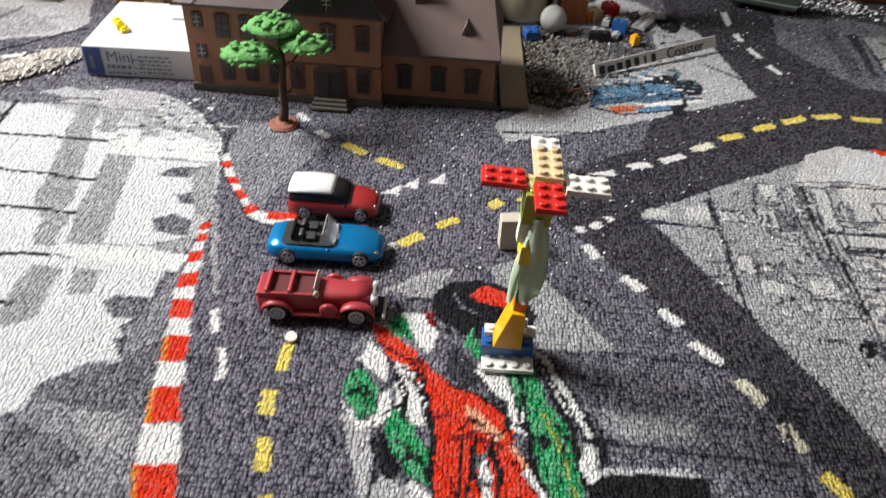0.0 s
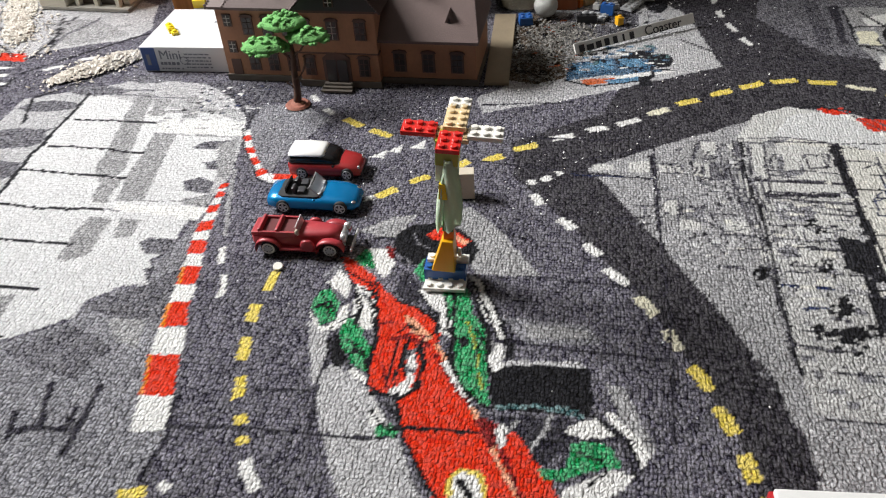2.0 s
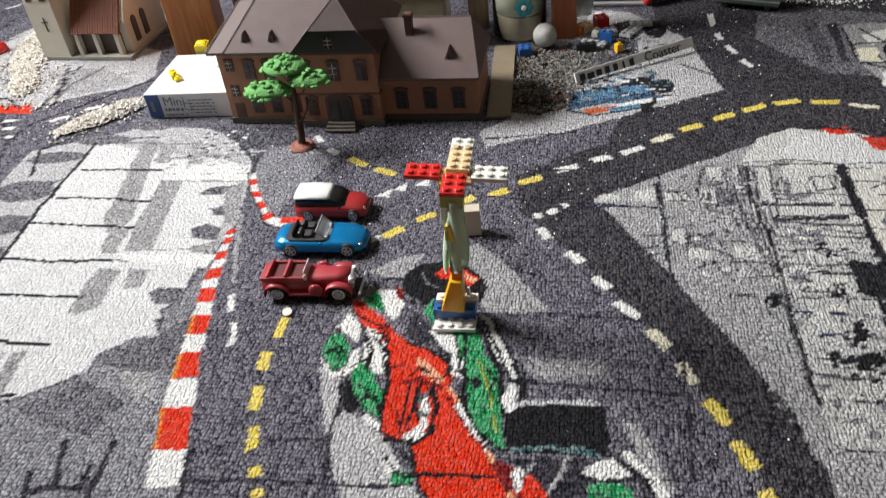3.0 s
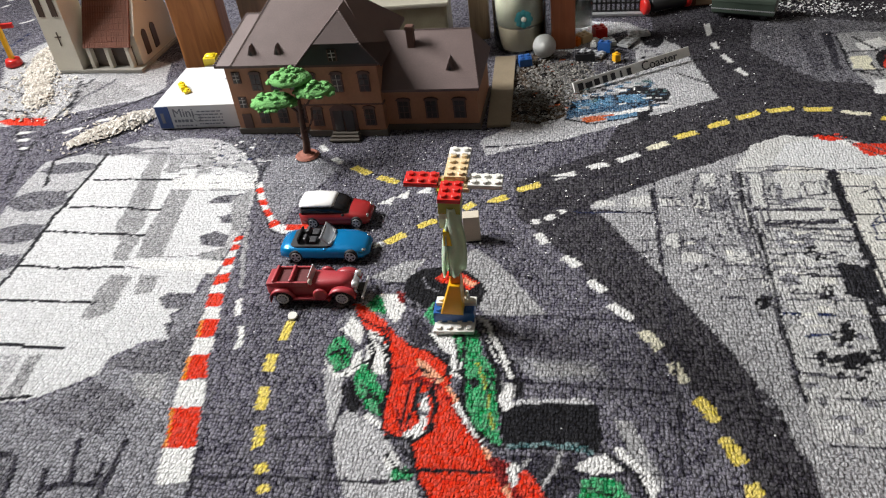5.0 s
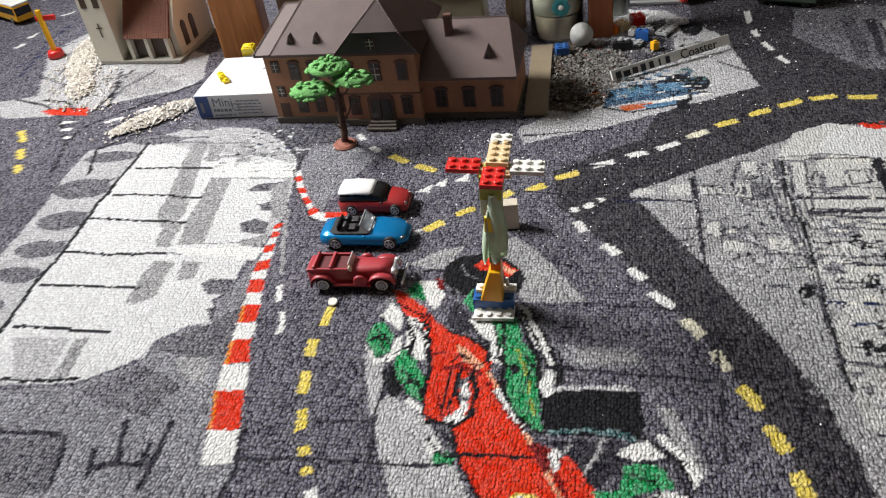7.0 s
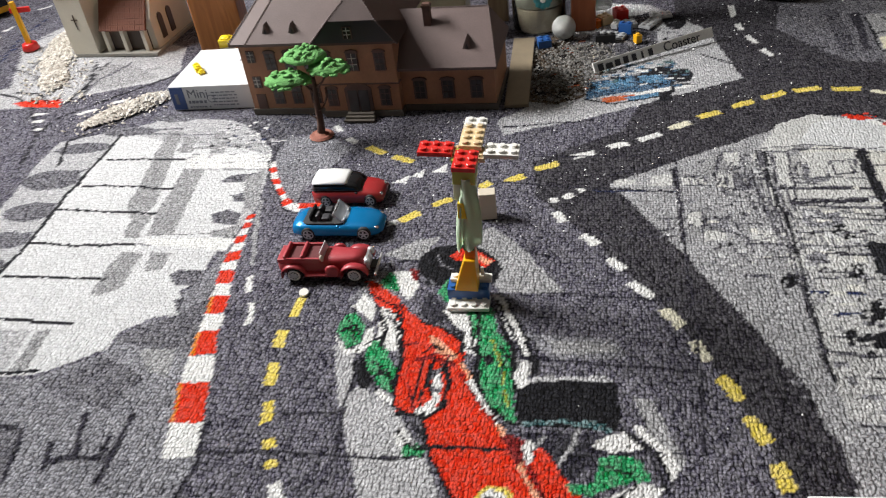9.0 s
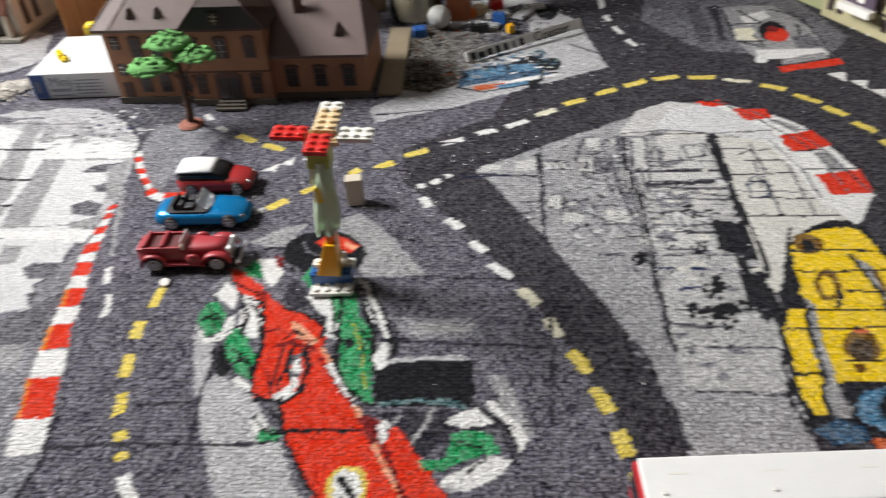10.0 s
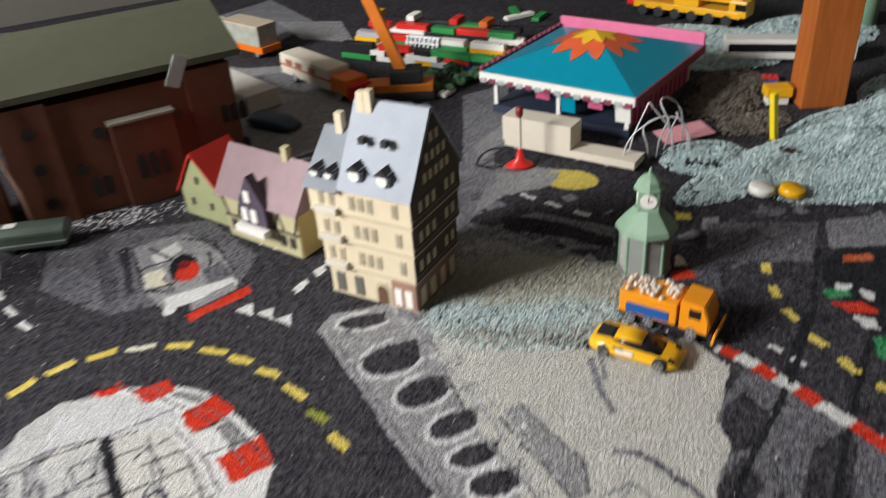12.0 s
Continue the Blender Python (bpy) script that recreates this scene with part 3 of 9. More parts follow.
stroke(SLATE, 2, [(316, 512), (332, 485)])
stroke(SLATE, 2, [(265, 547), (282, 549)])
stroke(SLATE, 2, [(270, 547), (271, 534)])
stroke(SLATE, 2.5, [(367, 560), (368, 535)])
stroke(SLATE, 3, [(369, 529), (391, 530), (408, 532)])
stroke(DUSK, 4, [(386, 507), (404, 503), (421, 503)])
stroke(ASH, 2.2, [(386, 528), (388, 512)])
stroke(ASH, 2.2, [(395, 527), (418, 526), (417, 514), (395, 513), (395, 527)])
stroke(ASH, 2.2, [(370, 521), (372, 497), (378, 485)])
stroke(SLATE, 2.5, [(323, 475), (344, 474)])
stroke(DUSK, 5, [(354, 477), (366, 472)])
stroke(SLATE, 2.2, [(376, 480), (406, 480)])
stroke(SLATE, 2.2, [(371, 497), (388, 493)])
stroke(SLATE, 2.2, [(340, 496), (366, 498)])
stroke(NAVY, 3, [(368, 458), (386, 456), (404, 457)])
stroke(NAVY, 3, [(379, 433), (397, 436)])
stroke(SLATE, 2.2, [(365, 395), (381, 393), (402, 394)])
stroke(SLATE, 2.2, [(392, 380), (398, 379)])
stroke(SLATE, 2.2, [(414, 550), (437, 547)])
stroke(SLATE, 2.2, [(409, 559), (439, 554)])
stroke(ASH, 2.2, [(422, 542), (436, 541)])
stroke(SLATE, 2, [(356, 466), (372, 463)])
scribble(300, 420, 470, 630, 60, (ASH, SLATE, MIST, CLOUD), 1.5, 5)
fill(INK, [(418, 509), (439, 514), (440, 473), (445, 428), (435, 395), (425, 423), (428, 478), (416, 481)])
fill(SLATE, [(420, 503), (435, 507), (433, 483), (419, 481)])
foliage(406, 526, 7)
foliage(403, 478, 9)
foliage(403, 439, 10)
foliage(405, 408, 11)
foliage(394, 402, 8)
foliage(417, 413, 9)
foliage(407, 394, 8)
foliage(386, 413, 6)
foliage(354, 468, 8)
foliage(442, 531, 5)
scribble(300, 372, 490, 650, 80, (SLATE, DUSK, ASH), 1.3, 5)
scribble(372, 438, 395, 560, 60, (SLATE, DUSK, MIST), 1.5, 6)
scribble(40, 125, 350, 500, 26, (INK, DUSK), 1.4, 8)
scribble(375, 438, 440, 600, 45, (PALE, IVORY, MIST), 3, 12)
scribble(300, 372, 480, 630, 36, (PALE, MIST, IVORY), 2.5, 8)
stroke(SLATE, 1.8, [(372, 331), (405, 332), (437, 331)])
stroke(SLATE, 1.8, [(372, 372), (405, 373), (437, 372)])
stroke(SLATE, 1.8, [(372, 411), (405, 412), (437, 411)])
stroke(SLATE, 1.8, [(372, 473), (405, 474), (437, 473)])
stroke(SLATE, 1.8, [(372, 512), (405, 513), (437, 512)])
stroke(SLATE, 1.8, [(372, 549), (405, 550), (437, 549)])
stroke(SLATE, 1.8, [(372, 610), (405, 611), (437, 610)])
stroke(SLATE, 1.8, [(447, 562), (515, 560)])
stroke(SLATE, 1.8, [(447, 630), (492, 628)])
stroke(SLATE, 1.8, [(447, 672), (478, 670)])
fill(NIGHT, [(338, 366), (359, 321), (364, 286), (337, 284), (332, 319), (316, 365)])
# kerb of the outer bend
fill(CHALK, [(438, 722), (473, 713), (511, 693), (537, 662), (549, 620), (558, 590), (558, 553), (531, 511), (509, 549), (505, 588), (495, 629), (476, 678), (456, 705)])
fill(SCARLET, [(438, 724), (463, 727), (473, 715), (451, 710)])
fill(SCARLET, [(472, 708), (505, 706), (508, 688), (481, 683)])
fill(SCARLET, [(500, 650), (538, 663), (548, 634), (511, 624)])
fill(SCARLET, [(519, 586), (559, 593), (559, 555), (524, 553)])
fill(FOG, [(501, 681), (512, 682), (534, 663), (522, 660)])
fill(FOG, [(528, 624), (539, 625), (549, 591), (533, 592)])
stroke(ASH, 2, [(438, 721), (469, 692), (495, 644), (510, 596), (515, 550)])
stroke(SLATE, 1.8, [(462, 721), (495, 683), (524, 637), (537, 594)])
stroke(SLATE, 1.8, [(448, 729), (490, 704), (521, 663), (543, 616), (555, 567), (559, 551)])
stroke(ASH, 1.6, [(533, 592), (538, 570), (539, 550)])
stroke(INK, 3, [(410, 718), (442, 727), (474, 720)])
stroke(INK, 2, [(510, 596), (556, 595)])
stroke(INK, 2, [(508, 626), (546, 629)])
# yellow printed sports car
fill(INK, [(442, 401), (469, 484), (494, 511), (514, 518), (537, 510), (540, 471), (545, 417), (540, 342), (543, 320), (519, 296), (478, 295), (438, 304), (434, 336)])
fill(GOLD, [(472, 483), (493, 504), (512, 507), (533, 504), (537, 469), (539, 417), (536, 346), (471, 342), (454, 340), (459, 374), (465, 412), (467, 447)])
fill(GOLD, [(443, 388), (451, 409), (461, 412), (458, 374), (450, 314), (443, 315), (439, 343)])
fill(FOG, [(465, 426), (470, 417), (465, 349), (463, 317), (454, 319), (456, 362)])
fill(FOG, [(516, 468), (523, 460), (527, 426), (521, 406), (518, 427)])
fill(BRONZE, [(522, 456), (526, 448), (525, 406), (522, 413)])
fill(ASH, [(525, 406), (535, 418), (538, 348), (531, 346)])
fill(GOLD, [(471, 411), (477, 407), (472, 355), (465, 358)])
oval(BRONZE, (486, 487), (11, -1), (-3, -13))
oval(INK, (485, 484), (5, -1), (-2, -7))
oval(BRONZE, (486, 438), (9, -1), (-5, -18))
oval(GOLD, (485, 436), (5, 0), (-3, -12))
oval(INK, (489, 423), (2, 0), (-3, -11))
oval(BRONZE, (490, 375), (12, -1), (-4, -15))
oval(UMBER, (489, 371), (8, -1), (-3, -10))
oval(RUST, (494, 389), (5, -1), (-1, -4))
oval(BRONZE, (482, 354), (4, -1), (-1, -4))
oval(BRONZE, (504, 351), (4, 0), (-1, -3))
oval(BRONZE, (513, 355), (4, -1), (-1, -4))
stroke(INK, 3.2, [(530, 511), (543, 464), (546, 415), (543, 357), (541, 345)])
stroke(INK, 2.6, [(478, 507), (462, 453), (445, 399), (435, 360), (431, 323), (437, 300)])
stroke(INK, 2.2, [(469, 477), (502, 479), (535, 477)])
stroke(INK, 2.2, [(468, 453), (505, 453), (547, 454)])
stroke(INK, 2.2, [(464, 412), (502, 410), (542, 409)])
stroke(INK, 2.2, [(445, 390), (493, 392), (541, 395)])
stroke(INK, 2.2, [(476, 360), (518, 364), (540, 366)])
stroke(INK, 2.2, [(441, 349), (459, 350)])
stroke(INK, 2.2, [(494, 430), (530, 430)])
stroke(INK, 3, [(514, 472), (518, 434), (521, 406)])
stroke(INK, 3, [(465, 433), (460, 374), (456, 339)])
stroke(BRONZE, 3, [(533, 405), (534, 366), (534, 344)])
oval(PITCH, (512, 318), (34, 0), (-6, -21))
oval((0.04, 0.055, 0.075), (514, 320), (27, 0), (-5, -15))
scribble(492, 536, 308, 334, 40, (ASH, DUSK, SLATE, PITCH), 1.5, 6)
oval(DUSK, (521, 322), (14, 0), (-3, -7))
fill(AZURE, [(469, 322), (477, 334), (494, 339), (484, 325), (484, 312), (497, 298), (483, 300), (470, 310)])
fill(DENIM, [(440, 304), (455, 311), (469, 306), (469, 296), (447, 292)])
fill(RUST, [(469, 296), (486, 297), (508, 297), (501, 274), (479, 274)])
fill(FOG, [(456, 328), (467, 324), (465, 312), (454, 313)])
# parking brackets
stroke(CHALK, 6, [(615, 479), (617, 460), (653, 458), (653, 479)])
stroke(CHALK, 6, [(566, 432), (564, 411), (601, 412), (603, 431)])
stroke(LEMON, 6, [(608, 376), (608, 359), (642, 357), (645, 377)])
stroke(CREAM, 6, [(555, 334), (553, 315), (587, 313), (589, 330)])
stroke(LEMON, 3, [(556, 313), (586, 312)])
stroke(LEMON, 6, [(535, 226), (534, 216), (567, 214), (570, 228)])
# arcade along the outer road
fill(FOG, [(666, 719), (644, 700), (647, 609), (648, 518), (650, 475), (654, 439), (646, 367), (642, 323), (636, 285), (664, 271), (695, 323), (705, 413), (711, 491), (718, 561), (742, 660), (722, 706)])
fill(SAND, [(743, 662), (767, 627), (808, 580), (850, 539), (933, 508), (935, 460), (904, 433), (879, 415), (871, 391), (822, 355), (802, 349), (723, 308), (688, 291), (666, 302), (693, 324), (705, 413), (711, 491), (720, 559)])
arch(NIGHT, (690, 692), (23, -6), (-3, -9))
arch(NIGHT, (691, 625), (27, -4), (-7, -19))
arch(NIGHT, (695, 570), (24, -2), (-5, -15))
arch(NIGHT, (699, 521), (23, -2), (-4, -12))
arch(NIGHT, (698, 483), (20, -4), (-4, -10))
arch(NIGHT, (698, 451), (19, -6), (-6, -10))
arch(INK, (690, 418), (17, -5), (-4, -7))
arch(INK, (693, 382), (16, -7), (-3, -5))
arch(INK, (687, 352), (15, -3), (-2, -6))
arch(INK, (686, 324), (15, -6), (-2, -4))
stroke(PALE, 4.5, [(711, 679), (697, 677), (681, 680), (668, 688), (663, 698), (669, 705), (682, 708), (699, 705)])
stroke(PALE, 4.5, [(714, 609), (696, 600), (677, 601), (663, 611), (659, 626), (667, 641), (684, 651), (704, 651)])
stroke(PALE, 4.5, [(715, 557), (700, 550), (683, 550), (671, 557), (667, 570), (674, 582), (689, 591), (706, 591)])
stroke(PALE, 4.5, [(719, 511), (705, 505), (689, 505), (677, 510), (673, 520), (679, 530), (692, 537), (709, 538)])
stroke(PALE, 4.5, [(715, 473), (703, 469), (689, 470), (678, 476), (675, 485), (680, 493), (692, 497), (707, 496)])
stroke(PALE, 4.5, [(714, 438), (701, 436), (687, 439), (677, 446), (675, 456), (681, 464), (693, 467), (707, 465)])
stroke(DUSK, 4, [(644, 700), (647, 609), (647, 515), (651, 466)])
fill(ASH, [(648, 339), (660, 340), (653, 282), (636, 285)])
fill(FOG, [(661, 333), (662, 319), (639, 294), (645, 315)])
fill(FOG, [(742, 514), (760, 512), (765, 435), (751, 409), (737, 410), (739, 467)])
stroke(ASH, 3, [(736, 508), (737, 427), (736, 374), (732, 338)])
stroke(FOG, 4, [(713, 495), (718, 415), (712, 356)])
stroke(ASH, 2.5, [(757, 513), (765, 435), (751, 409), (738, 409)])
stroke(STONE, 7, [(792, 431), (806, 419), (815, 379), (816, 348)])
stroke(SLATE, 4, [(807, 420), (815, 379), (819, 344)])
stroke(STONE, 6, [(841, 530), (825, 495), (818, 467)])
stroke(STONE, 4, [(856, 537), (835, 500)])
stroke(FOG, 3, [(731, 400), (783, 400), (793, 345)])
stroke(FOG, 3, [(748, 392), (764, 352), (764, 337)])
stroke(FOG, 3, [(783, 400), (740, 372), (740, 334)])
stroke(MIST, 4, [(722, 700), (728, 610), (729, 520), (722, 440)])
stroke(ASH, 2.5, [(655, 690), (656, 600), (657, 500), (660, 440)])
scribble(715, 745, 420, 640, 50, (FOG, MIST, STONE, PALE), 2, 9)
scribble(650, 675, 330, 690, 40, (MIST, STONE, ASH), 2, 7)
# clouded park, south east
fill(ASH, [(904, 433), (942, 451), (967, 411), (964, 353), (961, 310), (958, 226), (875, 94), (688, 184), (719, 279), (725, 308), (756, 327), (823, 346), (829, 364), (871, 391), (879, 415)])
fill(NIGHT, [(898, 426), (922, 429), (922, 403), (896, 378), (868, 383), (876, 407)])
fill(NIGHT, [(829, 364), (869, 378), (864, 350), (827, 336), (819, 344)])
fill(NIGHT, [(874, 329), (920, 357), (955, 358), (951, 341), (878, 295), (848, 295)])
fill(NIGHT, [(785, 342), (845, 343), (827, 292), (790, 276), (775, 310)])
fill(STONE, [(729, 306), (764, 323), (779, 308), (790, 276), (726, 288)])
fill(ASH, [(886, 291), (910, 264), (890, 246), (845, 242), (848, 267)])
stroke(INK, 6, [(676, 299), (723, 308), (758, 326), (823, 346), (881, 377), (938, 406), (997, 446), (1046, 475)])
stroke(INK, 6, [(793, 271), (834, 284), (861, 296), (926, 336), (991, 379), (1082, 432)])
stroke(DUSK, 4, [(832, 350), (850, 349), (813, 298)])
stroke(DUSK, 4, [(869, 339), (815, 304)])
stroke(INK, 4, [(799, 240), (850, 246), (895, 251)])
fill(FOG, [(694, 304), (714, 313), (729, 306), (711, 289), (695, 294)])
fill(INK, [(674, 296), (693, 292), (728, 290), (770, 284), (784, 269), (802, 232), (800, 199), (793, 165), (785, 133), (670, 188), (664, 239), (653, 282)])
fill(ASH, [(662, 272), (678, 270), (670, 241), (657, 242)])
fill(FOG, [(660, 265), (670, 265), (664, 244), (657, 245)])
fill(LEMON, [(689, 259), (712, 264), (730, 265), (716, 257), (693, 249)])
fill(SCARLET, [(688, 262), (705, 265), (704, 260), (689, 256)])
fill(LEMON, [(667, 233), (670, 241), (684, 240), (677, 228)])
fill(RUST, [(661, 240), (670, 241), (664, 229), (657, 231)])
fill(TEAL, [(720, 249), (731, 238), (718, 218), (708, 223)])
fill(FOG, [(693, 246), (705, 246), (702, 236), (690, 236)])
fill(CHALK, [(685, 224), (701, 221), (705, 208), (683, 215)])
fill(RUST, [(718, 213), (733, 210), (729, 206), (716, 208)])
fill(CHALK, [(726, 209), (735, 207), (739, 191), (725, 194)])
stroke(TEAL, 5, [(755, 243), (784, 235), (793, 208), (788, 174)])
stroke(TEAL, 4, [(738, 219), (748, 208), (751, 191)])
fill(CHALK, [(678, 222), (692, 219), (686, 188), (677, 188)])
fill(LEMON, [(649, 206), (656, 204), (651, 179), (642, 172), (640, 177)])
fill(SCARLET, [(655, 232), (663, 232), (654, 215), (647, 216)])
fill(LEMON, [(661, 232), (687, 238), (675, 223), (663, 224)])
fill(TEAL, [(698, 212), (724, 209), (723, 190), (695, 193)])
fill(CHALK, [(678, 171), (686, 171), (687, 159), (675, 159)])
fill(SCARLET, [(691, 169), (705, 168), (702, 162), (689, 164)])
fill(FOG, [(629, 232), (643, 230), (639, 178), (616, 180)])
fill(STONE, [(665, 396), (714, 390), (698, 328), (654, 302), (647, 323)])
fill(INK, [(675, 385), (707, 378), (689, 374)])
fill(INK, [(674, 360), (705, 358), (690, 341), (671, 350)])
fill(INK, [(677, 331), (706, 326), (691, 317), (674, 322)])
fill(CHALK, [(476, 224), (493, 224), (493, 211), (472, 213)])
fill(FOG, [(517, 228), (529, 227), (522, 207), (511, 208)])
# far kerb and lanes
stroke(CHALK, 13, [(946, 480), (954, 453), (959, 417), (963, 373), (968, 315)])
stroke(SCARLET, 13, [(946, 480), (950, 467)])
stroke(SCARLET, 13, [(953, 449), (957, 429)])
stroke(SCARLET, 13, [(960, 410), (962, 388)])
stroke(SCARLET, 13, [(964, 360), (966, 327)])
stroke(CHALK, 6, [(985, 463), (987, 450)])
stroke(CHALK, 6, [(987, 440), (988, 426)])
stroke(LEMON, 9, [(1139, 610), (1122, 594)])
stroke(LEMON, 9, [(1107, 584), (1091, 570)])
stroke(LEMON, 9, [(1080, 559), (1068, 545)])
stroke(LEMON, 9, [(1055, 527), (1046, 510)])
stroke(LEMON, 9, [(1036, 493), (1032, 474)])
stroke(LEMON, 9, [(1025, 454), (1024, 435)])
stroke(LEMON, 9, [(1020, 419), (1017, 397)])
stroke(LEMON, 9, [(1018, 381), (1021, 363)])
stroke(INK, 5, [(1146, 550), (1049, 472), (961, 417)])
fill(SCARLET, [(991, 598), (1021, 587), (1005, 576), (981, 585)])
fill(CREAM, [(1015, 619), (1038, 603), (1023, 590), (1002, 604)])
fill(LEMON, [(1076, 688), (1090, 679), (1080, 667), (1066, 676)])
fill(FOG, [(1092, 662), (1111, 654), (1085, 635), (1074, 642)])
fill(ASH, [(1090, 653), (1187, 587), (1121, 535), (1034, 593)])
# second printed racing car, east
fill(INK, [(1125, 531), (1165, 537), (1201, 513), (1206, 472), (1090, 388), (1075, 416), (1089, 467), (1102, 504)])
fill(RUST, [(1154, 528), (1181, 513), (1171, 505), (1145, 518)])
fill(GREEN, [(1088, 495), (1115, 489), (1104, 474), (1083, 484)])
fill(CHALK, [(1110, 498), (1120, 486), (1110, 481), (1101, 490)])
fill(SCARLET, [(1080, 479), (1105, 462), (1103, 443), (1082, 456)])
fill(CHALK, [(1079, 453), (1092, 440), (1082, 426), (1073, 436)])
fill(CHALK, [(1120, 480), (1125, 466), (1114, 457), (1111, 470)])
fill(GREEN, [(1066, 422), (1090, 416), (1068, 393), (1046, 398)])
# grey banks and bend, north east
fill(SLATE, [(1033, 653), (1056, 609), (986, 512), (1003, 568)])
fill(STONE, [(1197, 586), (1260, 559), (1243, 499), (1155, 543)])
fill(STONE, [(720, 682), (868, 801), (896, 759), (940, 659), (936, 612), (864, 549), (795, 593)])
fill(FOG, [(1044, 848), (945, 939), (925, 874), (925, 846), (975, 848)])
fill(STONE, [(916, 785), (947, 779), (999, 698), (973, 664), (933, 691)])
stroke(CHALK, 7, [(956, 828), (962, 808)])
stroke(CHALK, 7, [(970, 793), (976, 772)])
stroke(CHALK, 7, [(984, 756), (992, 738)])
oval(LEMON, (1027, 825), (25, -23), (-16, -22))
fill(STONE, [(876, 987), (945, 939), (1015, 1000), (942, 862), (842, 780)])
stroke(CREAM, 6, [(978, 1016), (1049, 1025)])
stroke(LEMON, 6, [(1075, 688), (1083, 673)])
fill(FOG, [(746, 1617), (834, 1468), (845, 1260), (786, 1143), (727, 1236)])
fill(STONE, [(842, 1928), (991, 1984), (1011, 1726), (884, 1634)])
stroke(CHALK, 7, [(744, 1682), (759, 1674)])
stroke(CHALK, 7, [(770, 1665), (792, 1647)])
stroke(CHALK, 7, [(804, 1633), (821, 1628)])
stroke(CHALK, 7, [(811, 2111), (828, 2063)])
stroke(CHALK, 7, [(831, 2035), (846, 1985)])
stroke(CHALK, 7, [(847, 1947), (859, 1890)])
fill(STONE, [(406, 2131), (800, 2025), (770, 1826), (398, 1852)])
scribble(700, 930, 700, 1000, 60, (STONE, FOG, ASH, STONE), 6, 30)
scribble(820, 1010, 640, 780, 36, (STONE, FOG, ASH), 5, 24)
scribble(1020, 1250, 560, 640, 30, (ASH, STONE, SLATE), 6, 26)
scribble(620, 960, 1050, 1350, 50, (FOG, STONE, MIST), 8, 40)
# printed car by the timbered houses
fill(ASH, [(412, 936), (448, 874), (472, 844), (543, 828), (594, 816), (636, 868), (608, 986), (484, 1026), (426, 1014)])
fill(SLATE, [(474, 986), (489, 984), (486, 872), (467, 858)])
fill(DUSK, [(499, 972), (511, 976), (500, 870), (493, 868)])
fill(FOG, [(517, 969), (574, 971), (606, 890), (600, 839), (555, 821), (522, 826), (510, 869)])
fill(CHALK, [(526, 841), (601, 842), (599, 823), (527, 817)])
fill(CHALK, [(530, 938), (562, 953), (566, 933), (532, 910)])
fill(CREAM, [(516, 903), (538, 903), (534, 865), (514, 872)])
stroke(INK, 3, [(515, 960), (510, 869), (534, 852)])
stroke(INK, 3, [(533, 957), (553, 907)])
stroke(INK, 3, [(564, 962), (601, 928), (604, 855)])
stroke(INK, 3, [(534, 883), (538, 851)])
stroke(INK, 3, [(516, 864), (545, 867)])
stroke(INK, 3, [(527, 814), (544, 802), (590, 824)])
stroke(INK, 3, [(511, 913), (548, 917)])
stroke(INK, 3, [(590, 910), (577, 842)])
oval(PITCH, (557, 893), (15, -2), (-6, -27))
oval(SCARLET, (560, 881), (13, -2), (-4, -19))
oval(MAROON, (559, 897), (6, -1), (-2, -9))
fill(ASH, [(575, 877), (597, 882), (602, 847), (574, 843)])
fill(SCARLET, [(540, 797), (572, 806), (610, 817), (610, 801), (568, 790), (542, 784)])
fill(CHALK, [(522, 826), (537, 824), (531, 807), (520, 809)])
fill(FOG, [(548, 817), (598, 833), (598, 817), (547, 802)])
fill(CHALK, [(586, 781), (605, 782), (598, 759)])
fill(CHALK, [(602, 763), (621, 763), (614, 742)])
fill(CHALK, [(615, 743), (634, 743), (626, 722)])
fill(CHALK, [(648, 785), (667, 792), (667, 783), (648, 773)])
fill(CHALK, [(677, 804), (693, 810), (692, 797), (677, 792)])
stroke(CHALK, 7, [(367, 1013), (368, 978)])
stroke(CHALK, 7, [(370, 956), (373, 937)])
stroke(CHALK, 7, [(377, 919), (385, 897)])
stroke(CHALK, 7, [(389, 881), (397, 861)])
stroke(DUSK, 2.5, [(373, 888), (463, 879)])
stroke(DUSK, 2.5, [(361, 816), (432, 799)])
stroke(DUSK, 2.5, [(389, 836), (501, 821)])
stroke(DUSK, 2.5, [(218, 614), (277, 637)])
# pale wedge with a printed lorry, beside the town hall
fill(MIST, [(114, 692), (206, 728), (360, 808), (337, 924), (327, 950), (269, 1031), (202, 1042), (167, 973), (123, 879), (130, 746), (105, 724)])
fill(UMBER, [(122, 894), (167, 973), (188, 872), (194, 773), (164, 756), (132, 765)])
fill(ASH, [(169, 921), (275, 993), (276, 877), (205, 840)])
fill(SLATE, [(225, 982), (268, 1003), (274, 892), (231, 874)])
fill(DENIM, [(196, 806), (287, 839), (285, 785), (242, 782), (194, 767)])
fill(AZURE, [(205, 805), (243, 815), (246, 798), (206, 783)])
fill(INK, [(246, 836), (288, 846), (285, 805), (249, 808)])
fill(AZURE, [(252, 819), (283, 823), (282, 805), (252, 801)])
oval(INK, (297, 820), (13, -1), (-1, -18))
oval(INK, (298, 972), (14, -2), (-1, -24))
fill(CHALK, [(242, 778), (309, 800), (309, 792), (243, 769)])
fill(RUST, [(212, 769), (248, 776), (248, 766), (215, 759)])
fill(AZURE, [(236, 770), (278, 782), (280, 769), (239, 762)])
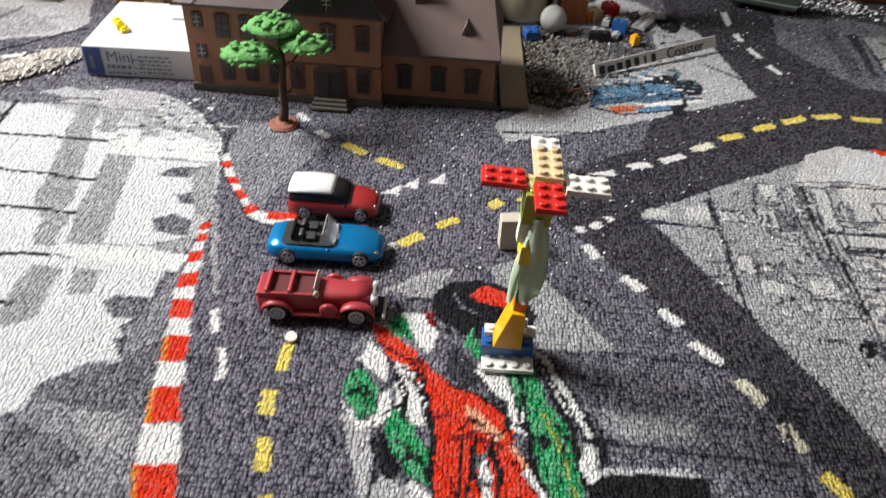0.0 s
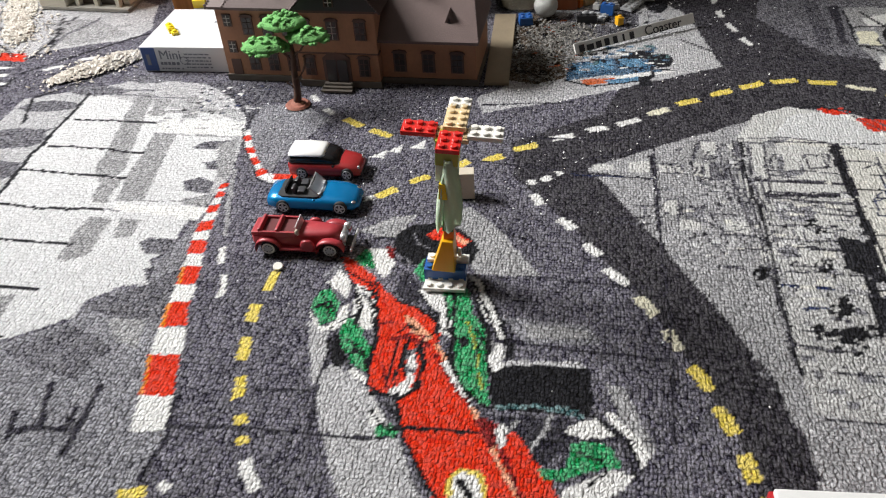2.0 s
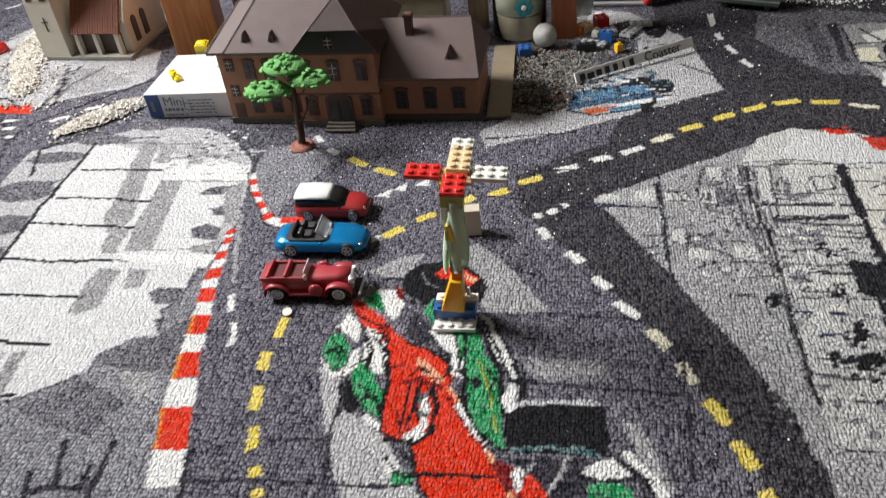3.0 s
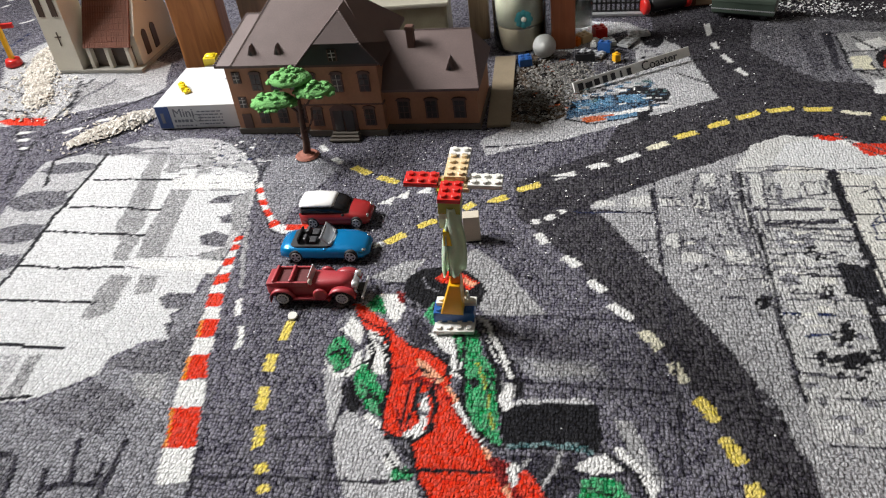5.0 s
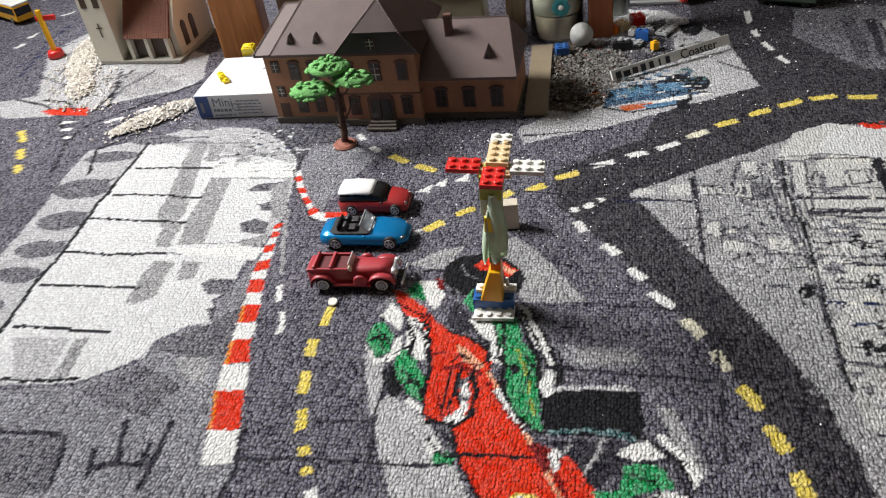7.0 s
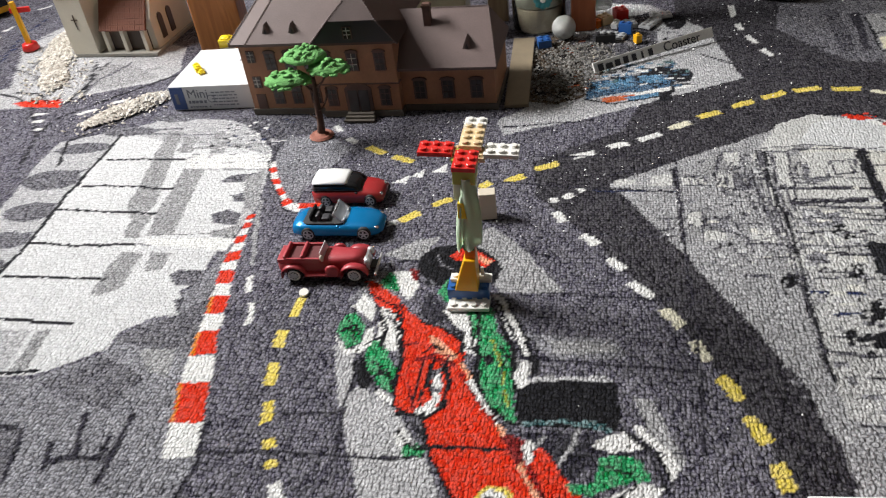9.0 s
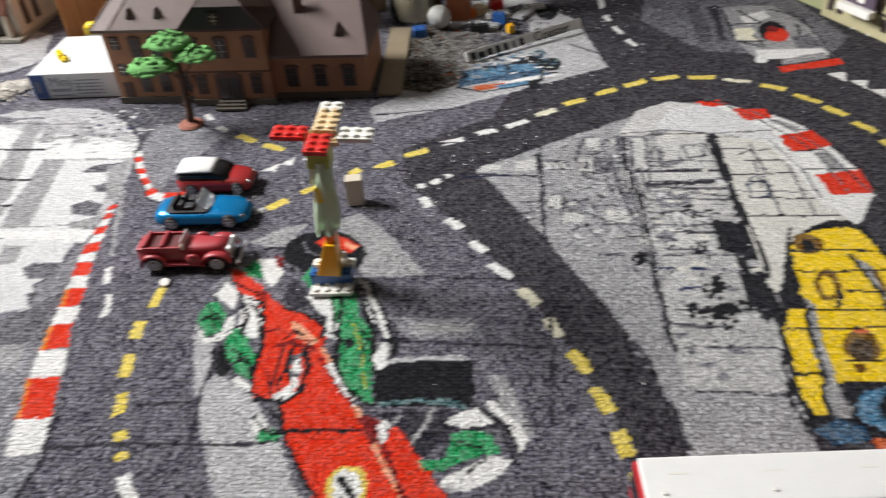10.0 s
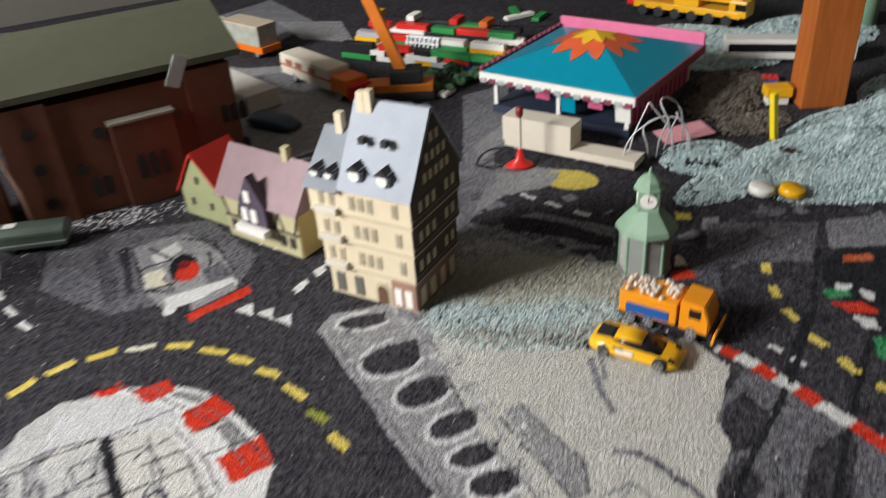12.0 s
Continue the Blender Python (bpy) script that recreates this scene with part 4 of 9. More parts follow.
fill(INK, [(272, 780), (285, 784), (286, 758), (272, 759)])
stroke(INK, 3, [(194, 767), (224, 756), (283, 772)])
stroke(INK, 3, [(249, 801), (309, 796)])
stroke(INK, 3, [(288, 860), (287, 778)])
stroke(INK, 3, [(140, 832), (187, 800)])
stroke(INK, 3, [(321, 872), (355, 842)])
stroke(INK, 3, [(136, 798), (182, 761)])
stroke(INK, 3, [(239, 963), (244, 880)])
stroke(INK, 3, [(260, 977), (263, 894)])
oval(PITCH, (139, 847), (6, -1), (1, -8))
oval(PITCH, (157, 816), (5, 0), (1, -6))
oval(PITCH, (169, 782), (5, -1), (0, -7))
oval(PITCH, (146, 784), (6, -1), (1, -8))
oval(PITCH, (179, 828), (5, 0), (1, -6))
oval(PITCH, (168, 874), (6, -1), (0, -9))
oval(PITCH, (147, 884), (5, -1), (0, -8))
oval(FOG, (133, 833), (5, -1), (1, -6))
oval(FOG, (166, 844), (4, 0), (0, -6))
oval(FOG, (157, 770), (4, -1), (0, -6))
oval(FOG, (187, 780), (4, 0), (0, -4))
oval(FOG, (177, 801), (4, 0), (0, -5))
# ink rules over the roads
stroke(DUSK, 2.5, [(354, 890), (415, 883)])
stroke(DUSK, 2.5, [(358, 818), (411, 819)])
stroke(DUSK, 2.5, [(112, 709), (206, 721)])
stroke(DUSK, 2.5, [(112, 606), (177, 597), (278, 588)])
stroke(DUSK, 2.5, [(147, 649), (271, 649)])
stroke(DUSK, 2.5, [(228, 522), (275, 533)])
stroke(DUSK, 2.5, [(166, 449), (290, 442)])
stroke(DUSK, 2.5, [(153, 499), (174, 495)])
stroke(DUSK, 2.5, [(282, 615), (281, 522), (285, 365)])
# roads and yards, north west
fill(MIST, [(-639, 816), (-562, 834), (-637, 981), (-598, 1080), (-357, 949), (-334, 878), (-341, 846), (-423, 815), (-466, 788), (-509, 777), (-574, 774)])
fill(FOG, [(-502, 894), (-418, 903), (-353, 855), (-419, 822)])
stroke(INK, 4, [(-474, 909), (-457, 865), (-436, 801)])
stroke(INK, 3, [(-455, 907), (-450, 848), (-449, 802)])
stroke(INK, 4, [(-443, 711), (-436, 751), (-406, 784), (-331, 861)])
stroke(INK, 4, [(-412, 626), (-439, 705), (-491, 775), (-533, 808), (-594, 828)])
fill(SCARLET, [(-528, 791), (-514, 799), (-462, 798), (-453, 777), (-511, 781)])
stroke(INK, 3, [(-609, 904), (-552, 873), (-509, 861)])
stroke(CHALK, 7, [(-478, 759), (-462, 761)])
stroke(CHALK, 7, [(-466, 740), (-451, 742)])
stroke(CHALK, 7, [(-455, 722), (-440, 724)])
stroke(CHALK, 7, [(-415, 756), (-395, 770)])
stroke(CHALK, 7, [(-387, 786), (-364, 794)])
stroke(LEMON, 9, [(-524, 740), (-504, 712)])
stroke(LEMON, 9, [(-496, 696), (-478, 673)])
stroke(LEMON, 9, [(-476, 660), (-462, 643)])
stroke(CHALK, 8, [(-711, 1000), (-706, 1019)])
stroke(CHALK, 8, [(-712, 1041), (-710, 1060)])
stroke(CHALK, 8, [(-712, 1130), (-693, 1144)])
stroke(CHALK, 8, [(-798, 1210), (-788, 1224)])
stroke(CHALK, 8, [(-805, 1242), (-793, 1251)])
stroke(NAVY, 3, [(-630, 880), (-644, 944), (-667, 1025), (-665, 1089)])
stroke(NAVY, 2.5, [(-662, 928), (-639, 982), (-612, 1018)])
# ink lines by the church
stroke(INK, 4, [(-368, 639), (-389, 692), (-355, 728), (-315, 767)])
stroke(ASH, 6, [(-440, 801), (-439, 854), (-418, 903)])
stroke(INK, 3, [(-434, 803), (-453, 858), (-459, 892)])
stroke(ASH, 4, [(-568, 899), (-576, 954), (-561, 991)])
stroke(SLATE, 3, [(-544, 847), (-532, 896)])
stroke(INK, 4, [(-546, 823), (-508, 817), (-473, 789)])
stroke(FOG, 5, [(-419, 864), (-364, 886)])
stroke(ASH, 4, [(-328, 712), (-255, 718)])
stroke(FOG, 6, [(-241, 671), (-145, 681)])
# red and green printed racing car
fill(MIST, [(40, 339), (58, 341), (88, 321), (109, 289), (133, 246), (146, 219), (99, 213), (66, 275), (52, 305)])
fill(MIST, [(23, 382), (41, 372), (49, 345), (48, 319), (35, 343)])
fill(STONE, [(161, 402), (226, 400), (237, 381), (184, 378)])
fill(FOG, [(182, 396), (223, 395), (231, 387), (187, 382)])
fill(MIST, [(166, 358), (220, 364), (227, 357), (167, 350)])
fill(FOG, [(239, 346), (253, 343), (269, 295), (262, 282), (249, 319)])
fill(FOG, [(104, 521), (125, 534), (147, 510), (191, 449), (139, 446), (126, 477)])
fill(FOG, [(35, 491), (61, 514), (81, 518), (67, 483)])
fill(STONE, [(19, 433), (39, 472), (71, 462), (57, 434)])
oval(PITCH, (103, 478), (35, -4), (2, -30))
oval(STONE, (102, 484), (25, -3), (2, -20))
oval(PITCH, (102, 482), (22, -2), (2, -16))
oval(RUST, (101, 487), (13, 1), (1, -10))
oval(SCARLET, (96, 491), (9, 0), (1, -7))
fill(DUSK, [(83, 445), (97, 433), (109, 415), (93, 407), (81, 422)])
fill(CHALK, [(99, 430), (118, 436), (128, 399), (134, 376), (121, 380), (121, 398), (109, 415)])
fill(CHALK, [(138, 442), (154, 421), (166, 397), (174, 368), (166, 376), (150, 410), (144, 425)])
fill(CHALK, [(154, 361), (166, 370), (166, 350), (160, 343)])
fill(CHALK, [(130, 346), (154, 323), (153, 316), (134, 332)])
fill(FOG, [(150, 378), (172, 374), (172, 359), (161, 368)])
fill(GREEN, [(115, 429), (136, 429), (142, 406), (156, 384), (161, 357), (164, 317), (147, 330), (136, 355), (132, 382), (123, 410)])
oval(PITCH, (141, 374), (4, 1), (1, -5))
fill(GREEN, [(92, 447), (99, 459), (105, 434), (99, 433)])
stroke(PITCH, 2.5, [(125, 426), (133, 382), (135, 355), (147, 330), (163, 317)])
stroke(PITCH, 2.5, [(140, 424), (157, 384), (164, 347)])
stroke(PITCH, 2, [(155, 420), (169, 386), (176, 359)])
stroke(MOSS, 2, [(141, 394), (154, 357), (159, 332)])
fill(GREEN, [(21, 397), (21, 415), (29, 419), (42, 402), (43, 386), (33, 379)])
fill(CHALK, [(19, 395), (34, 377), (44, 385), (43, 401), (49, 404), (53, 385), (44, 375), (32, 372)])
fill(CHALK, [(24, 426), (31, 441), (46, 426), (45, 408), (35, 417)])
fill(CHALK, [(48, 428), (62, 426), (71, 402), (74, 381), (65, 377), (54, 391)])
fill(GREEN, [(49, 376), (52, 392), (65, 379), (77, 359), (79, 338), (65, 346), (55, 359)])
fill(CHALK, [(61, 346), (80, 334), (80, 329), (68, 334)])
fill(PITCH, [(41, 365), (49, 373), (61, 346), (55, 339), (47, 349)])
oval(PITCH, (65, 357), (3, 0), (1, -4))
fill(GREEN, [(40, 456), (47, 469), (58, 462), (58, 446), (48, 448)])
fill(CHALK, [(50, 470), (66, 473), (75, 452), (71, 436), (63, 440)])
fill(MAROON, [(63, 475), (71, 472), (73, 458), (67, 461)])
stroke(PITCH, 2, [(24, 400), (40, 399)])
stroke(PITCH, 2, [(25, 413), (39, 386)])
stroke(PITCH, 2, [(55, 368), (69, 361), (78, 343)])
stroke(PITCH, 2, [(44, 428), (59, 404), (59, 385)])
stroke(ASH, 2, [(56, 416), (69, 405)])
fill(CHALK, [(88, 298), (93, 310), (99, 299), (97, 290)])
fill(GREEN, [(93, 291), (103, 297), (110, 291), (107, 287), (98, 287)])
stroke(PITCH, 2, [(91, 303), (100, 288)])
fill(SCARLET, [(28, 457), (42, 453), (64, 433), (83, 412), (102, 403), (118, 392), (124, 380), (121, 368), (132, 349), (148, 326), (161, 306), (176, 286), (188, 265), (205, 227), (155, 220), (128, 266), (113, 289), (103, 321), (86, 322), (77, 340), (79, 370), (71, 402), (59, 423), (45, 428)])
fill(SCARLET, [(161, 306), (171, 305), (179, 289), (181, 298), (193, 286), (203, 274), (217, 253), (227, 229), (202, 226), (188, 265)])
fill(MAROON, [(160, 309), (172, 305), (177, 288), (170, 288)])
fill(CHALK, [(172, 301), (179, 306), (179, 289), (176, 286)])
fill(FOG, [(194, 290), (205, 314), (204, 298), (196, 286)])
stroke(PEACH, 3, [(122, 368), (136, 347), (162, 300), (175, 276), (193, 247)])
fill(PEACH, [(93, 396), (103, 391), (119, 375), (113, 371), (102, 379)])
stroke(PITCH, 2.2, [(83, 412), (103, 403), (119, 389), (122, 375)])
stroke(MAROON, 3, [(87, 371), (102, 373), (117, 368)])
stroke(PITCH, 3, [(101, 368), (102, 351), (108, 336)])
stroke(PITCH, 3.5, [(110, 367), (117, 350), (115, 329), (105, 318)])
fill(ASH, [(103, 362), (110, 363), (113, 339), (107, 341)])
fill(CHALK, [(106, 351), (110, 355), (112, 344), (108, 344)])
fill(CHALK, [(100, 319), (108, 336), (113, 338), (109, 319)])
stroke(PITCH, 2.5, [(85, 321), (102, 320), (113, 289), (129, 265), (144, 244), (157, 220)])
stroke(PITCH, 2.5, [(64, 433), (71, 402), (79, 370), (78, 340)])
stroke(MAROON, 2.5, [(87, 349), (97, 325)])
stroke(PITCH, 3, [(107, 295), (137, 296), (163, 296)])
stroke(MAROON, 3, [(162, 305), (176, 284), (194, 247)])
fill(PITCH, [(164, 352), (197, 358), (228, 359), (232, 335), (229, 317), (214, 316), (165, 315)])
stroke(TEAL, 3, [(169, 317), (192, 320), (225, 317)])
fill(DUSK, [(168, 310), (225, 314), (218, 293), (202, 275), (191, 286), (179, 302)])
stroke(FOG, 3, [(205, 314), (195, 286)])
stroke(FOG, 2.5, [(184, 309), (177, 293)])
fill(CHALK, [(214, 305), (225, 314), (238, 317), (249, 303), (235, 300), (219, 301)])
fill(GREEN, [(216, 276), (219, 295), (235, 302), (246, 293), (250, 282), (226, 275), (213, 267), (204, 271)])
fill(CHALK, [(216, 263), (242, 279), (256, 277), (250, 264), (233, 255), (217, 253)])
stroke(CHALK, 5, [(242, 320), (253, 307), (260, 294), (263, 285)])
stroke(PITCH, 2.5, [(233, 319), (248, 303), (256, 285), (257, 274)])
stroke(PITCH, 2, [(222, 290), (241, 284)])
stroke(PITCH, 2, [(229, 266), (242, 278)])
fill(GREEN, [(201, 275), (211, 273), (209, 267), (203, 268)])
oval(FOG, (220, 254), (2, 0), (0, -4))
oval(LEMON, (159, 254), (13, 2), (2, -16))
oval(CHALK, (159, 254), (9, 1), (2, -13))
fill(PITCH, [(152, 259), (157, 262), (162, 254), (166, 249), (162, 246), (157, 253)])
fill(PITCH, [(156, 249), (162, 246), (160, 241), (156, 242)])
stroke(DUSK, 2.8, [(-40, 278), (5, 282), (43, 283), (88, 284), (109, 288)])
stroke(DUSK, 2.8, [(169, 296), (276, 302)])
stroke(DUSK, 2.8, [(32, 317), (6, 313)])
stroke(DUSK, 2.8, [(54, 278), (48, 319), (46, 372)])
stroke(DUSK, 2.8, [(148, 378), (211, 375), (280, 371)])
stroke(DUSK, 2.8, [(285, 371), (280, 301)])
stroke(DUSK, 2.8, [(5, 314), (48, 318)])
stroke(DUSK, 2.8, [(49, 484), (68, 483)])
# the racing car's ink work: tyre, outlines and hatching
oval(PITCH, (104, 478), (33, 0), (4, -27))
stroke(ASH, 1.6, [(81, 494), (88, 478), (97, 474)])
stroke(ASH, 1.6, [(78, 463), (90, 453), (102, 451)])
fill(SCARLET, [(93, 493), (102, 503), (118, 497), (131, 487), (124, 478), (112, 484), (99, 487)])
fill(PEACH, [(116, 493), (130, 487), (127, 481), (118, 487)])
fill(GREEN, [(94, 453), (97, 460), (101, 436), (91, 444)])
fill(CHALK, [(135, 445), (145, 438), (157, 415), (165, 396), (159, 388), (148, 409), (140, 430)])
fill(CHALK, [(159, 361), (166, 377), (171, 361), (171, 353), (163, 345)])
fill(CHALK, [(99, 424), (114, 427), (127, 396), (131, 379), (121, 381), (117, 402), (106, 411)])
fill(CHALK, [(128, 354), (134, 354), (145, 332), (155, 319), (153, 316), (141, 328)])
stroke(PITCH, 2, [(139, 436), (152, 407), (163, 380)])
stroke(PITCH, 2, [(146, 437), (159, 408), (169, 383), (173, 361)])
stroke(PITCH, 2, [(165, 397), (172, 393), (177, 361)])
stroke(PITCH, 2, [(153, 395), (157, 371), (163, 345)])
stroke(PITCH, 2, [(139, 427), (148, 400), (157, 388)])
stroke(PITCH, 2, [(120, 420), (128, 387), (132, 379), (131, 359)])
stroke(PITCH, 2, [(131, 359), (144, 336), (155, 317), (163, 311)])
stroke(PITCH, 2, [(159, 388), (158, 361), (165, 345), (165, 320)])
stroke(PITCH, 2, [(99, 423), (109, 408), (121, 387), (131, 379)])
stroke(PITCH, 1.8, [(133, 379), (142, 370)])
oval(PITCH, (141, 372), (3, 0), (0, -5))
stroke(PITCH, 1.6, [(147, 388), (153, 377), (151, 360)])
stroke(PITCH, 1.8, [(31, 445), (46, 435), (59, 429), (69, 410)])
stroke(PITCH, 1.8, [(54, 422), (64, 419), (63, 409), (74, 397)])
stroke(PITCH, 1.8, [(65, 409), (77, 374), (79, 352), (81, 328), (95, 321)])
stroke(PITCH, 1.8, [(24, 396), (33, 405), (41, 393)])
stroke(PITCH, 1.8, [(34, 384), (42, 378)])
stroke(PITCH, 1.8, [(47, 384), (57, 394), (62, 379)])
stroke(PITCH, 1.8, [(50, 415), (58, 397), (57, 385)])
stroke(PITCH, 1.8, [(57, 351), (67, 357), (76, 349)])
stroke(PITCH, 1.8, [(45, 375), (55, 356), (66, 340)])
stroke(PITCH, 1.8, [(91, 377), (98, 386), (105, 381)])
stroke(PITCH, 1.8, [(94, 369), (96, 352), (94, 334)])
stroke(PITCH, 1.8, [(102, 375), (102, 353), (99, 332), (104, 320)])
stroke(PITCH, 1.8, [(111, 372), (117, 348), (113, 327), (105, 317)])
stroke(PITCH, 1.8, [(102, 403), (118, 400), (122, 381), (112, 375)])
stroke(MAROON, 2.2, [(92, 372), (101, 378), (112, 375)])
stroke(MAROON, 2.2, [(76, 385), (86, 390)])
stroke(CHALK, 3, [(108, 358), (108, 347)])
stroke(CHALK, 5, [(99, 323), (106, 328), (110, 338)])
stroke(PITCH, 1.8, [(97, 314), (106, 303), (115, 285), (127, 268)])
stroke(MAROON, 2, [(122, 359), (140, 334), (151, 317)])
fill(MAROON, [(156, 306), (163, 309), (172, 293), (169, 284)])
fill(CHALK, [(172, 304), (176, 306), (178, 289), (174, 284)])
fill(SCARLET, [(178, 297), (183, 301), (196, 284), (199, 273), (187, 272)])
stroke(FOG, 3, [(204, 313), (199, 303), (195, 290)])
stroke(TEAL, 2, [(170, 318), (191, 321), (222, 321)])
fill(CHALK, [(87, 304), (92, 307), (96, 299), (93, 294)])
fill(GREEN, [(93, 294), (102, 297), (110, 291), (107, 287), (97, 289)])
stroke(PITCH, 2, [(89, 307), (99, 296), (111, 292)])
stroke(CHALK, 4, [(246, 318), (257, 305), (264, 291)])
stroke(PITCH, 2, [(231, 319), (245, 311), (257, 294), (262, 279)])
# castle drawing: towers, courtyards and dark trees
stroke(SLATE, 1.9, [(357, 653), (356, 597), (360, 539), (361, 501), (363, 442), (363, 390), (365, 364)])
stroke(SLATE, 1.4, [(366, 655), (364, 606), (367, 554)])
stroke(SLATE, 1.4, [(362, 655), (410, 659), (472, 658)])
stroke(SLATE, 2.1, [(365, 595), (398, 596), (426, 597)])
stroke(SLATE, 2.1, [(376, 577), (409, 578), (441, 582)])
stroke(SLATE, 2.1, [(375, 567), (406, 568)])
stroke(SLATE, 1.4, [(387, 637), (379, 605), (399, 600)])
stroke(SLATE, 1.4, [(414, 638), (430, 636), (431, 617), (416, 615), (414, 638)])
stroke(INK, 4.2, [(445, 654), (443, 612), (445, 561)])
stroke(SLATE, 1.6, [(364, 529), (390, 532), (429, 530)])
stroke(SLATE, 1.6, [(383, 504), (418, 504)])
stroke(SLATE, 1.3, [(364, 396), (406, 394)])
stroke(SLATE, 1.4, [(323, 645), (314, 616), (319, 589)])
stroke(SLATE, 1.4, [(329, 635), (322, 607), (326, 584), (335, 580)])
stroke(SLATE, 1.4, [(338, 644), (343, 615), (339, 580), (346, 547)])
stroke(SLATE, 1.4, [(279, 617), (279, 593)])
stroke(SLATE, 1.4, [(280, 555), (280, 523), (284, 516)])
stroke(SLATE, 1.4, [(299, 555), (298, 523)])
stroke(SLATE, 1.4, [(288, 559), (299, 558)])
stroke(SLATE, 1.4, [(353, 644), (351, 571), (354, 523)])
stroke(SLATE, 1.3, [(292, 612), (308, 609)])
stroke(SLATE, 1.3, [(291, 598), (307, 596)])
stroke(SLATE, 1.3, [(319, 523), (340, 517), (351, 501)])
stroke(SLATE, 1.3, [(322, 555), (328, 531)])
fill(CLOUD, [(259, 613), (277, 617), (277, 597), (259, 597)])
fill(CLOUD, [(288, 555), (298, 555), (298, 539), (287, 539)])
fill(CLOUD, [(299, 530), (310, 531), (309, 517), (299, 516)])
fill(CLOUD, [(326, 653), (339, 654), (337, 639), (324, 639)])
fill(CLOUD, [(369, 653), (378, 652), (377, 605), (369, 601)])
fill(CLOUD, [(381, 592), (423, 592), (423, 581), (379, 581)])
fill(CLOUD, [(387, 501), (405, 501), (403, 484), (386, 482)])
fill(CLOUD, [(397, 642), (412, 641), (407, 613), (392, 612)])
fill(CLOUD, [(357, 657), (379, 706), (414, 724), (444, 717), (418, 707), (396, 669), (382, 657)])
fill(PALE, [(392, 667), (412, 707), (441, 716), (461, 710), (501, 663), (508, 642), (443, 659)])
stroke(SLATE, 1.6, [(360, 661), (401, 667), (443, 659), (501, 663)])
stroke(INK, 4.2, [(440, 648), (442, 604), (446, 552)])
stroke(INK, 3.6, [(446, 552), (448, 498), (447, 446)])
fill(INK, [(419, 520), (436, 516), (440, 472), (419, 479)])
fill(INK, [(438, 449), (447, 427), (444, 390), (438, 419)])
foliage(405, 532, 8)
foliage(401, 479, 9)
foliage(403, 440, 12)
foliage(407, 409, 14)
foliage(419, 415, 9)
foliage(391, 408, 8)
foliage(354, 473, 7)
stroke(NAVY, 1.4, [(471, 610), (470, 578), (458, 571), (468, 589)])
stroke(SLATE, 1.4, [(462, 618), (476, 628), (476, 592), (469, 567)])
# pale yards and banks in the far corner
fill(FOG, [(751, 1552), (907, 1473), (931, 1193), (910, 1123), (810, 1103), (673, 1094), (710, 1294)])
fill(FOG, [(942, 1793), (1056, 1698), (1025, 1541), (945, 1633)])
fill(STONE, [(1058, 1162), (1144, 1164), (1015, 960), (926, 921)])
fill(FOG, [(979, 985), (1058, 1030), (1031, 985), (958, 931)])
fill(FOG, [(930, 868), (992, 872), (1028, 847), (995, 824), (936, 835), (884, 816)])
fill(DUSK, [(913, 797), (957, 743), (984, 682), (969, 663), (938, 715), (895, 767)])
fill(FOG, [(857, 768), (881, 745), (896, 698), (867, 675), (832, 711)])
fill(STONE, [(744, 1500), (896, 1442), (843, 1337), (742, 1379)])
# speckled trees by the town hall
scribble(-205, -125, 672, 738, 90, (INK, ASH, SLATE, CHALK, NAVY), 1.5, 6)
scribble(-230, -130, 640, 690, 40, (FOG, MIST, PALE), 2, 9)

# the lorry's busy print
scribble(150, 208, 785, 930, 130, (UMBER, PITCH, FOG, ASH, UMBER, INK, RUST), 2, 9)
scribble(200, 300, 790, 852, 110, (AZURE, DENIM, INK, FOG, CHALK, DENIM, TEAL), 2, 11)
scribble(205, 300, 870, 985, 90, (ASH, SLATE, INK, FOG, STONE), 2, 10)


def lay_carpet():
    h, w = PX.shape
    me = bpy.data.meshes.new("carpet")
    z = (ragged(60, 0.25) + ragged(5, 0.12)).ravel()
    co = np.stack([PX.ravel(), PY.ravel(), z], 1) * 0.001
    me.vertices.add(h * w)
    me.vertices.foreach_set("co", co.astype(np.float32).ravel())
    k = (np.arange(h - 1)[:, None] * w + np.arange(w - 1)).ravel()
    quads = np.stack([k, k + 1, k + w + 1, k + w], 1).astype(np.int32)
    me.loops.add(quads.size)
    me.loops.foreach_set("vertex_index", quads.ravel())
    me.polygons.add(len(quads))
    me.polygons.foreach_set("loop_start", np.arange(0, quads.size, 4, dtype=np.int32))
    me.update(calc_edges=True)
    me.polygons.foreach_set("use_smooth", np.ones(len(quads), bool))
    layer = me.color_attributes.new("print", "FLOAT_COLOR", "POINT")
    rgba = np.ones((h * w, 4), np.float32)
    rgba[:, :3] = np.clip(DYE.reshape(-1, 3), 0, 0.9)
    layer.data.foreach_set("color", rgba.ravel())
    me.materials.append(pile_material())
    me.validate()
    return tagged(new("carpet", me), "grey loop-pile play carpet printed with roads and cars", "carpet", kind="structure")


lay_carpet()


# ---- shared colours of the toys ----
red_paint = surface("red_paint", (0.33, 0.02, 0.022), 0.35, coat=0.3, vary=0.1)
crimson_paint = surface("crimson_paint", (0.36, 0.035, 0.045), 0.42, vary=0.14)
blue_paint = surface("blue_paint", (0.0, 0.19, 0.46), 0.26, metal=0.35, coat=0.3, vary=0.05)
white_gloss = surface("white_gloss", (0.8, 0.8, 0.79), 0.3, vary=0.03)
black_gloss = surface("black_gloss", (0.012, 0.012, 0.014), 0.18, vary=0.2, bump=0.03)
